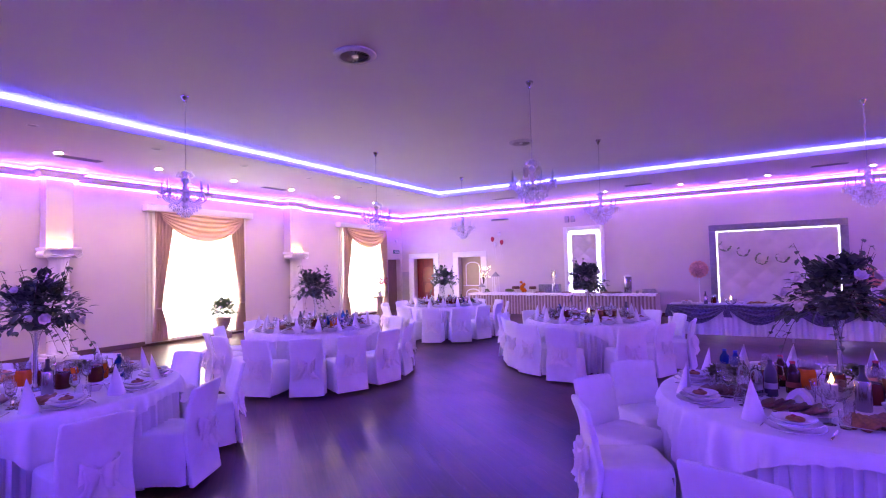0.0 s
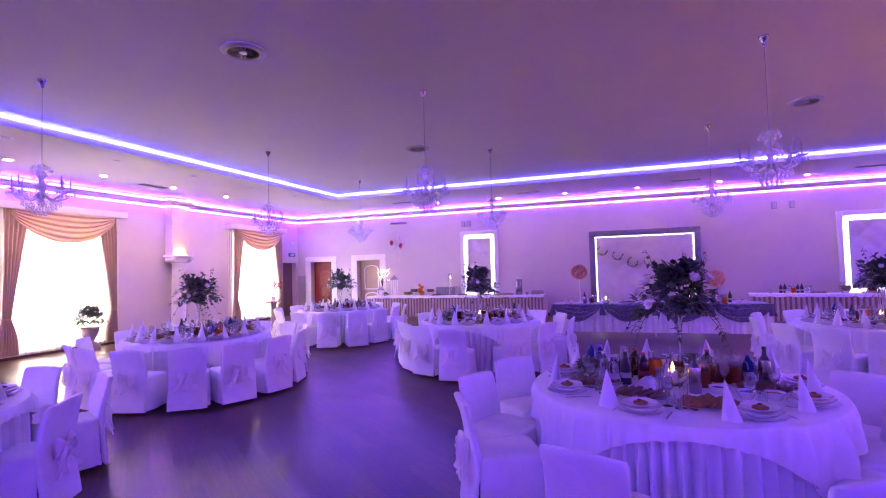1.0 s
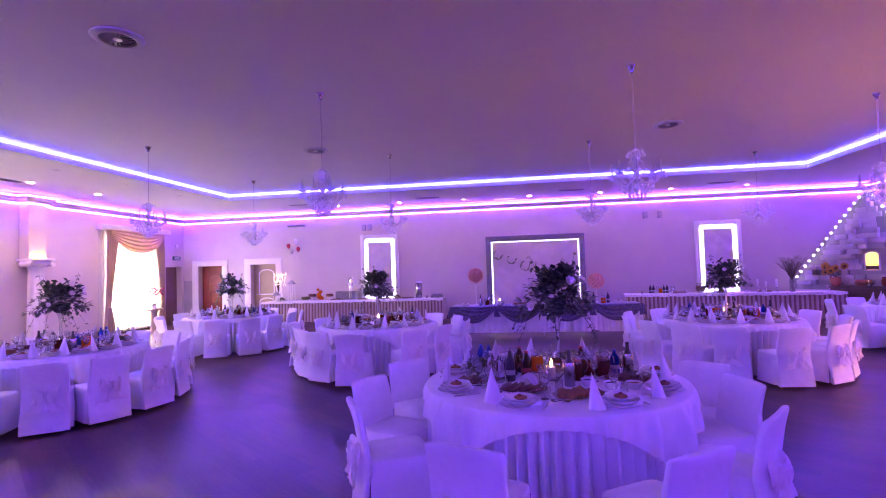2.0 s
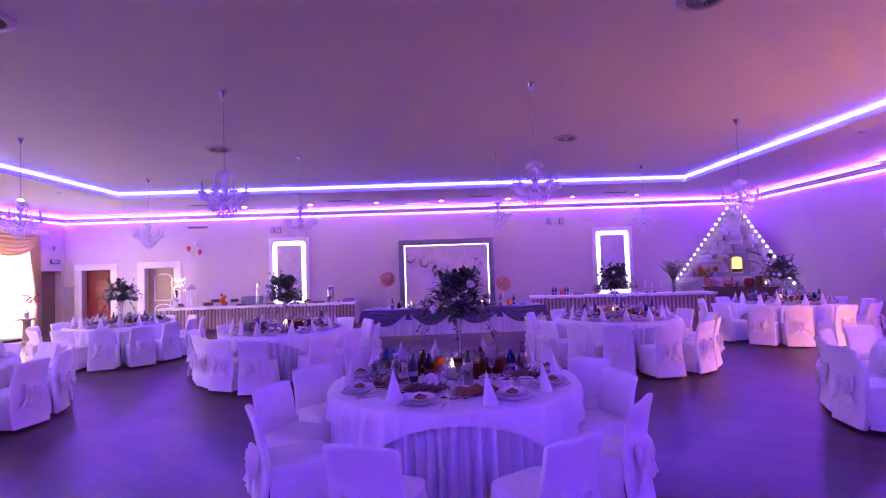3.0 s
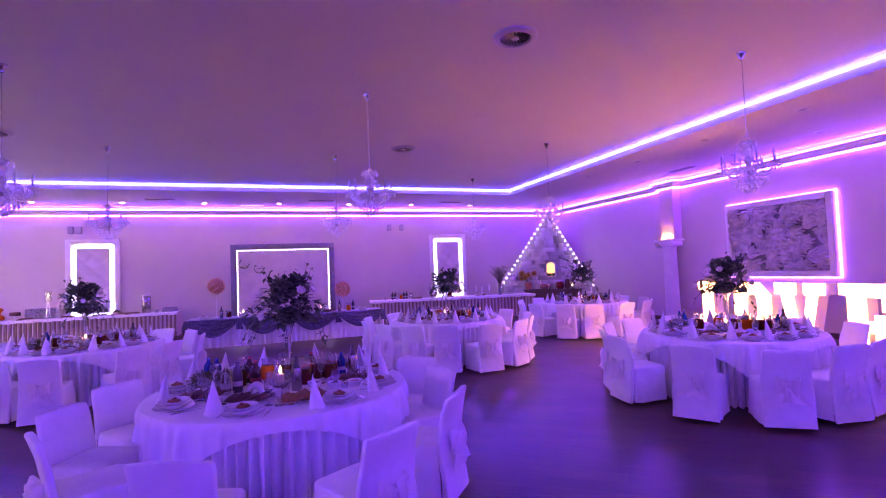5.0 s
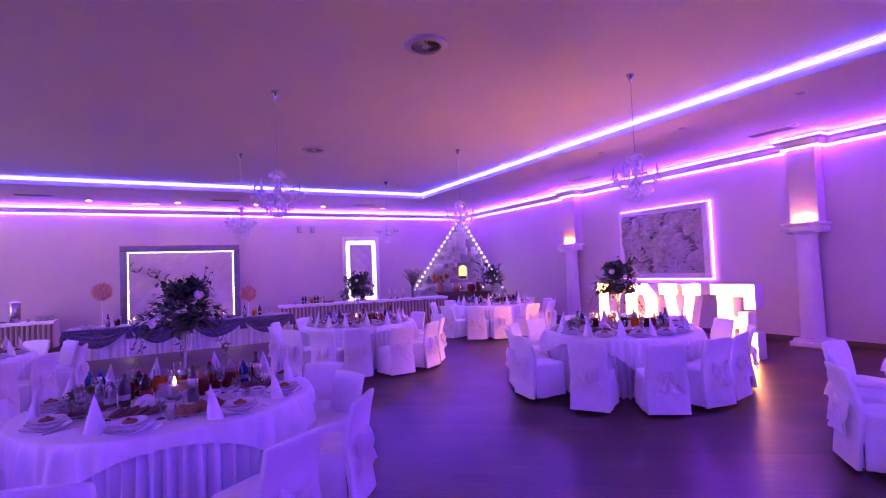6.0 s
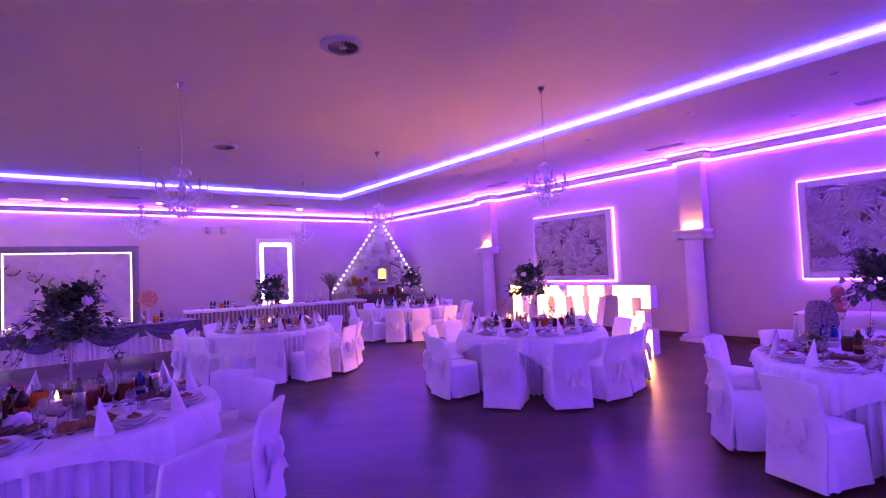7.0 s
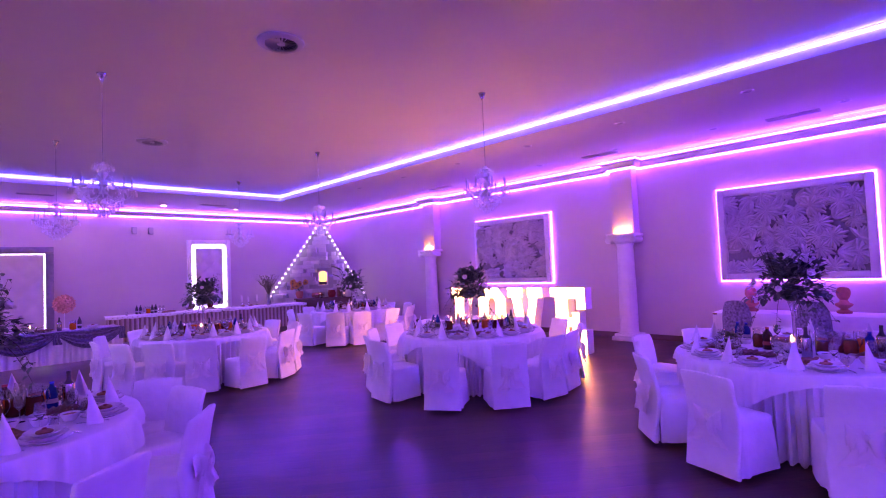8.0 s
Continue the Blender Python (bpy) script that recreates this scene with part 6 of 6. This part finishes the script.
for x in (-2.92, -2.72, -2.52):
    single("cup_stack", Shape().lathe([(0.04, 0), (0.045, 0.05), (0.05, 0.09), (0.047, 0.09)], 18), M_GREY, "small dark cup by the coffee urn", "cup", "coffee cups", at=pose(x, 16.85, BZ))
for k in range(3):
    box_thing("tray", "stacked grey serving trays at the buffet's end", "tray", M_GREY, -2.6, 17.1, BZ + 0.045 * k, 0.42 - 0.03 * k, 0.3, 0.04, 0.01, "stacked trays")
for x, y in ((-8.4, 17.05), (-4.05, 17.1)):
    put("salad", pose(x, y, BZ))

# ---- on the drinks buffet ----
for k in range(8):
    put(("winebottle", "winebottle", "vodka", "orange")[k % 4] if k < 6 else "vodka", RB @ pose(4.28 + 0.1 * k - 3.5, 16.95 + 0.06 * (k % 2) - 16.35, BZ))
jug = thing("punch_bowl", "round glass jug of pale punch", "jug", RB @ pose(5.72 - 3.5, 16.9 - 16.35, BZ))
part("glass", Shape().lathe([(0.07, 0), (0.13, 0.08), (0.14, 0.16), (0.10, 0.26), (0.11, 0.30), (0.107, 0.30), (0.097, 0.26), (0.135, 0.16), (0.12, 0.075), (0.05, 0.01)], 24), M_GLASS, jug)
part("punch", Shape().lathe([(0.05, 0.012), (0.118, 0.08), (0.13, 0.15), (0.11, 0.2)], 20), M_FOOD, jug)
cj = thing("red_jar", "red lidded jar beside the drinks", "jar", RB @ pose(6.32 - 3.5, 17.0 - 16.35, BZ))
part("jar", Shape().lathe([(0.08, 0), (0.09, 0.02), (0.09, 0.20), (0.07, 0.24)], 20), M_REDJ, cj)
part("lid", Shape().lathe([(0.075, 0.241), (0.075, 0.27), (0.03, 0.29)], 20), M_STEEL, cj)
for k, (x, h) in enumerate(((7.30, 0.36), (7.52, 0.30), (7.80, 0.36))):
    cs = thing("pillar_candle", "slim white candle in a glass holder", "candle", RB @ pose(x - 3.5, 17.0 - 16.35, BZ), "white candles on the drinks buffet")
    part("holder", Shape().lathe([(0.05, 0), (0.05, 0.01), (0.012, 0.03), (0.012, 0.10), (0.035, 0.12), (0.035, 0.125)], 16), M_GLASS, cs)
    part("wax", Shape().lathe([(0.028, 0.126), (0.028, h), (0.024, h + 0.005)], 14), M_CANDLE, cs)
for k in range(9):
    put("bowl_b" if k % 3 else "tumbler", RB @ pose(4.0 + 0.42 * k - 3.5, 16.6 + 0.1 * (k % 2) - 16.35, BZ))
for k in range(3):
    put("pastry", RB @ pose(5.1 + 1.15 * k - 3.5, 16.75 - 16.35, BZ))
vs = thing("reed_vase", "tall dark vase of dried reeds", "vase", RB @ pose(8.12 - 3.5, 16.75 - 16.35, BZ))
part("vase", Shape().lathe([(0.06, 0), (0.07, 0.02), (0.055, 0.2), (0.075, 0.36), (0.07, 0.36), (0.05, 0.2), (0.06, 0.03)], 20), M_BROCADE, vs)
rd, r = Shape(), random.Random(8)
for k in range(120):
    a, q = r.uniform(0, 6.28), r.uniform(0.05, 0.36)
    top = (q * math.cos(a), q * math.sin(a) * 0.7, r.uniform(0.7, 1.0))
    rd.tube([(0, 0, 0.3), (top[0] * 0.4, top[1] * 0.4, 0.6), top], 0.004, 4, 0.6)
    leaf_into(rd, top, (math.cos(a), math.sin(a), 1.2), (0, 0, 1), 0.12, 0.02)
part("reeds", rd, material("dried_reed", (0.13, 0.11, 0.07), 0.8, var=0.3, scale=30), vs)["kind"] = "stuff"

# ---- corner feature: a triangle of white stone blocks edged with bulbs ----
A, B = Vector((9.0, 17.36)), Vector((11.42, 14.62))
run = (B - A).normalized()
face = Vector((-run.y, run.x)) * -1
face = face if face.dot(Vector((-1, -1))) > 0 else -face
turn = math.degrees(math.atan2(run.y, run.x))
length = (B - A).length
corner = thing("stone_feature", "corner triangle of staggered white stone blocks edged with bulbs", "stone feature", pose(A.x, A.y, 0, 0, 0, turn))
sgn = 1 if (Matrix.Rotation(radians(turn), 2) @ Vector((0, -1))).dot(face) > 0 else -1
APEX, FOOT = 3.72, 0.92
nc = length / 2 + 0.24  # the apex stands off the middle
# grey backing: the shade in gaps between blocks is put into its colour
part("backing", Shape().prism([(-0.0, 0.6), (length, 0.6), (length, FOOT), (nc, APEX), (0, FOOT)], lambda u, v, w: (u, -sgn * (0.02 - 0.06 * w), v)), M_DADO_SHADE, corner, smooth=0)
block = mesh_of("block", Shape().soft_box(0, -1, 0, 1, 0, 1, 0.03), M_BRICK)
r = random.Random(14)
bh = 0.15
row = 0
z = 0.62
while z < APEX - 0.25:
    k = min(1.0, (APEX - z - bh) / (APEX - FOOT))
    x, end = nc - nc * k + (0.14 if row % 2 else 0.10), nc + (length - nc) * k - 0.12
    while x < end - 0.06:
        w = min(r.choice((0.15, 0.22, 0.30, 0.36)), end - x)
        inside = x < nc + 0.20 and x + w > nc - 0.20 and 1.2 < z < 1.9
        if w > 0.05 and not inside and r.random() > 0.16:
            d = r.choice((0.06, 0.12, 0.18, 0.26))
            part("block", block, None, corner, at=Matrix.Translation((x + 0.004, -sgn * 0.021 if sgn > 0 else 0.021, z + 0.003)) @ Matrix.Diagonal((w - 0.008, d * sgn, bh - 0.006, 1)))
        x += w
    z += bh
    row += 1
bulb = mesh_of("bulb", Shape().ball((0, 0, 0), 0.038, 10, 7), M_BULB)
for side in (0, 1):
    for k in range(17):
        u = (k + 0.5) / 17
        x = nc * u if side == 0 else length - (length - nc) * u
        part("bulb", bulb, None, corner, "glowing round bulb", at=pose(x, -sgn * 0.16, FOOT + (APEX - FOOT) * u))
for side in (0, 1):
    x0 = 0 if side == 0 else length
    part("edge_rail", Shape().tube([(x0, -sgn * 0.05, FOOT), (nc, -sgn * 0.05, APEX)], 0.012, 6), M_GREY, corner)
# the niche's yellow lamplight is given by a glowing panel
part("niche", Shape().prism(arch_outline(nc - 0.15, nc + 0.15, 1.36, 1.86), lambda u, v, w: (u, -sgn * (0.045 + 0.02 * w), v)), M_YELLOW, corner, "glowing yellow arched niche")
ring = Shape()
arch_ring(ring, nc - 0.18, nc + 0.18, 1.33, 1.89, -sgn * 0.04, -sgn * 0.12, 0.03)
part("niche_frame", ring, M_STONE, corner)
# plain block standing for a dark object low in the niche
part("niche_shelf", Shape().soft_box(nc - 0.14, -sgn * 0.066, 1.365, nc + 0.14, -sgn * 0.11, 1.47, 0.02), M_BASEB, corner, "plain dark block at the bottom of the niche")


def local(u, out, z):
    q = A + run * u + face * out
    return pose(q.x, q.y, z, 0, 0, turn)


sb = thing("sideboard", "dark low sideboard before the stone corner", "sideboard", local(nc, 0.45, 0))
part("body", Shape().soft_box(-0.85, -0.22, 0.0, 1.15, 0.22, 0.86, 0.01), M_BASEB, sb)
part("top", Shape().soft_box(-0.9, -0.25, 0.861, 1.2, 0.25, 0.90, 0.008), M_BASEB, sb)


def make_sunflowers(u):
    s = thing("sunflower_pot", "clay pot of yellow sunflowers", "potted flowers", local(u, 0.45, 0.9005), "sunflower pots")
    part("pot", Shape().lathe([(0.09, 0), (0.10, 0.02), (0.14, 0.16), (0.12, 0.26), (0.11, 0.26)], 20), M_TERRA, s)
    r = random.Random(int(u * 10))
    fol, pet, heart = Shape(), Shape(), Shape()
    for k in range(9):
        a = r.uniform(0, 6.28)
        c = Vector((0.24 * math.cos(a), 0.10 * math.sin(a), r.uniform(0.40, 0.62)))
        fol.tube([(0, 0, 0.24), c * 0.5 + Vector((0, 0, 0.17)), c], 0.006, 5)
        heart.ball(c, 0.045, 8, 5, 0.7)
        d = Vector((r.uniform(-0.7, 0.7), sgn * -1.0, r.uniform(-0.2, 0.7))).normalized()
        for j in range(14):
            o = d.orthogonal().normalized()
            o = o * math.cos(j * 0.45) + d.cross(o) * math.sin(j * 0.45)
            leaf_into(pet, c + o * 0.03, o + d * 0.3, d, 0.095, 0.04)
        for j in range(4):
            leaf_into(fol, c * r.uniform(0.5, 0.9) + Vector((0, 0, 0.05)), (r.uniform(-1, 1), r.uniform(-1, 1), r.uniform(-0.3, 0.5)), (0, 0, 1), 0.12, 0.06)
    part("foliage", fol, M_LEAF, s)
    part("petals", pet, material("sunflower_yellow", (0.46, 0.24, 0.03), 0.6, var=0.2, scale=20), s)["kind"] = "stuff"
    part("hearts", heart, M_TWIG, s)["kind"] = "stuff"


make_sunflowers(nc - 0.78)
for u, w, h, m, lab in ((nc - 0.12, 0.42, 0.18, M_TERRA, "low clay bowl on the sideboard"), (nc + 0.42, 0.30, 0.26, M_REDDOOR, "dark red box on the sideboard"), (nc + 0.70, 0.2, 0.34, M_FOOD2, "brown wicker jar on the sideboard")):
    single("decor_pot", Shape().lathe([(w * 0.3, 0), (w * 0.42, 0.03), (w * 0.5, h * 0.6), (w * 0.4, h * 0.92), (w * 0.43, h), (w * 0.38, h), (w * 0.35, h * 0.9)], 22), m, lab, "pot", "clay pots", at=local(u, 0.45, 0.9005))
for u in (nc - 0.12, nc + 0.02, nc + 0.9):
    put("candle", local(u, 0.55, 0.9005 + (0.0 if u > nc + 0.5 else 0.0)))
palm = thing("foliage_plant", "broad-leaved plant in a shiny pot beside the stones", "plant", local(nc + 1.05, 0.5, 0.9005))
part("pot", Shape().lathe([(0.10, 0), (0.14, 0.05), (0.15, 0.22), (0.12, 0.30), (0.11, 0.30)], 22), M_STEEL, palm)
s, r = Shape(), random.Random(31)
for k in range(9):
    a = k * 0.7
    tip = Vector((0.34 * math.cos(a), 0.25 * math.sin(a), r.uniform(0.6, 1.25)))
    s.tube([(0, 0, 0.25), tip * 0.5 + Vector((0, 0, 0.2)), tip], 0.008, 5, 0.6)
    leaf_into(s, tip, (math.cos(a), math.sin(a), 0.5), (0, 0, 1), r.uniform(0.34, 0.50), 0.17, 0.15)
part("leaves", s, M_LEAF2, palm)

# ---- side table with terracotta busts and grey chairs ----
st = thing("side_table", "small side table covered with a white cloth by the wall", "table", pose(10.85, 1.15, 0))
part("tabletop", Shape().soft_box(-0.33, -1.35, 0.70, 0.33, 1.35, 0.73, 0.004), M_BOARD, st)
for a in (-0.28, 0.28):
    for b in (-1.2, 1.2):
        part("leg", Shape().tube([(a, b, 0), (a, b, 0.70)], 0.02, 8), M_STEEL, st)


def side_cloth(u, v):
    a = 2 * math.pi * u
    cx, cy = math.copysign(abs(math.cos(a)) ** 0.25, math.cos(a)), math.copysign(abs(math.sin(a)) ** 0.25, math.sin(a))
    k = [0.02, 0.6, 0.97, 1.0, 1.0, 1.0, 1.0][round(v * 6)]
    z = [0.742, 0.742, 0.742, 0.735, 0.5, 0.25, 0.03][round(v * 6)]
    w = 0.014 * math.sin(a * 40) * max(0.0, (0.74 - z) / 0.7)
    return (10.85 + cx * (0.36 * k + w), 1.15 + cy * (1.38 * k + w), z + 0.004 * math.sin(a * 7))


single("tablecloth", Shape().cloth(160, 6, side_cloth, 0.003, wrap=True), M_CLOTH, "white cloth hanging to the floor on the side table", "tablecloth", smooth=60)
for k, (y, tw) in enumerate(((0.62, 20), (1.95, -15))):
    bust = Shape().lathe([(0.10, 0), (0.11, 0.01), (0.11, 0.05), (0.06, 0.075), (0.05, 0.10), (0.12, 0.16), (0.13, 0.20), (0.07, 0.24), (0.055, 0.29), (0.085, 0.34), (0.102, 0.41), (0.100, 0.48), (0.075, 0.54), (0.02, 0.565)], 24)
    single("bust", bust, M_TERRA, "terracotta bust on the side table", "statue", "terracotta busts", at=pose(10.9, y, 0.7475, 0, 0, tw) @ Matrix.Diagonal((0.95, 0.95, 0.78, 1)))
for y in (0.82, 1.82):
    gc = thing("upholstered_chair", "round-backed chair in grey patterned brocade", "chair", pose(9.62, y, 0), "grey brocade chairs")
    def backf(u, v):
        a = -0.9 + 1.8 * u
        h = 0.45 + 0.60 * v * (1 - 0.16 * (2 * u - 1) ** 4)
        return (-0.24 * math.cos(a) + 0.02 - 0.05 * v, 0.22 * math.sin(a) / math.sin(0.9) * (1 - 0.18 * v ** 4), h)
    part("backrest", Shape().cloth(16, 10, backf, -0.06), M_BROCADE, gc)
    part("seat", Shape().soft_box(-0.22, -0.24, 0.36, 0.26, 0.24, 0.47, 0.04), M_BROCADE, gc)
    for a in (-0.18, 0.22):
        for b in (-0.2, 0.2):
            part("leg", Shape().tube([(a, b, 0), (a, b, 0.37)], 0.018, 8, 1.3), M_BASEB, gc)

# ---- plants by the windows ----
def make_urn_flowers(x, y, z, bloom, label, size=1.0, seed=1):
    p = thing("flower_urn", label, "potted flowers", pose(x, y, z), "flower urns by the windows")
    part("urn", Shape().lathe([(0.10 * size, 0), (0.11 * size, 0.02), (0.06 * size, 0.06), (0.13 * size, 0.22), (0.16 * size, 0.38), (0.17 * size, 0.40), (0.14 * size, 0.40)], 22), M_POT, p)
    r = random.Random(seed)
    fol, bl = Shape(), Shape()
    for k in range(620):
        a, el = r.uniform(0, 6.28), r.uniform(-0.2, 1.5)
        d = Vector((math.cos(a) * math.cos(el), math.sin(a) * math.cos(el), math.sin(el)))
        leaf_into(fol, Vector((0, 0, 0.42 * size)) + d * 0.22 * size * r.uniform(0.5, 1.1), d + Vector((r.uniform(-1, 1), r.uniform(-1, 1), r.uniform(-0.5, 0.5))) * 0.6, (0, 0, 1), 0.13, 0.06)
    for k in range(12):
        a, el = r.uniform(0, 6.28), r.uniform(0.1, 1.3)
        d = Vector((math.cos(a) * math.cos(el), math.sin(a) * math.cos(el), math.sin(el)))
        rose_into(bl, Vector((0, 0, 0.42 * size)) + d * 0.24 * size, 0.035, r, d)
    part("foliage", fol, M_LEAF2, p)["kind"] = "stuff"
    part("blooms", bl, bloom, p)["kind"] = "stuff"


pl = thing("plinth", "short cream plinth under a flower urn", "plinth", pose(-12.1, 8.42, 0))
part("block", Shape().soft_box(-0.16, -0.16, 0, 0.16, 0.16, 0.16, 0.01), M_POT, pl)
make_urn_flowers(-12.1, 8.42, 0.1605, M_ROSE, "stone urn of white flowers by the window", 1.3, 3)
pd = thing("pedestal", "cream column pedestal by the far window", "pedestal", pose(-11.5, 14.45, 0))
part("base", Shape().soft_box(-0.2, -0.2, 0, 0.2, 0.2, 0.08, 0.01), M_POT, pd)
part("shaft", Shape().lathe([(0.13, 0.081), (0.14, 0.10), (0.11, 0.14), (0.10, 0.66), (0.13, 0.71)], 24), M_POT, pd)
part("top", Shape().soft_box(-0.19, -0.19, 0.711, 0.19, 0.19, 0.77, 0.01), M_POT, pd)
fl = thing("orchid", "magenta orchid in a slim pot on the pedestal", "potted flowers", pose(-11.5, 14.45, 0.7705))
part("pot", Shape().lathe([(0.06, 0), (0.08, 0.14), (0.075, 0.14)], 18), M_TRIM, fl)
s, b, r = Shape(), Shape(), random.Random(6)
for k in range(7):
    a = k * 0.9
    leaf_into(s, (0, 0, 0.12), (math.cos(a), math.sin(a), 0.7), (0, 0, 1), 0.28, 0.07, 0.5)
for k in range(3):
    s.tube([(0, 0, 0.12), (0.05 * (k - 1), 0.05, 0.4), (0.12 * (k - 1), 0.12, 0.62)], 0.006, 5)
    for j in range(5):
        rose_into(b, (0.12 * (k - 1) + r.uniform(-0.08, 0.08), 0.12 + r.uniform(-0.08, 0.08), 0.45 + 0.05 * j), 0.05, r)
part("leaves", s, M_LEAF, fl)
part("blooms", b, M_PINK, fl)["kind"] = "stuff"

for y, ln in ((8.1, 1.0), (15.0, 0.9)):
    pv = thing("sill_plant", "slim vase with one tall drooping leaf on the window sill", "plant", pose(XL - 0.06, y, W_Z0 - 0.001) @ Matrix.Diagonal((1, 1, 1.4, 1)), "plants on the window sills")
    part("vase", Shape().lathe([(0.05, 0), (0.06, 0.02), (0.03, 0.14), (0.035, 0.20), (0.03, 0.20)], 18), M_POT, pv)
    s = Shape().tube([(0, 0, 0.18), (0, -0.03, 0.45), (0, 0.03, 0.68 * ln), (0, 0.14, 0.78 * ln)], 0.007, 6)
    leaf_into(s, (0, 0.08, 0.70 * ln), (0, 0.8, 0.5), (1, 0, 0), 0.28, 0.12, 0.1)
    leaf_into(s, (0, -0.02, 0.40), (0, -0.6, 0.5), (1, 0, 0), 0.24, 0.10, 0.3)
    part("leaves", s, M_LEAF2, pv)
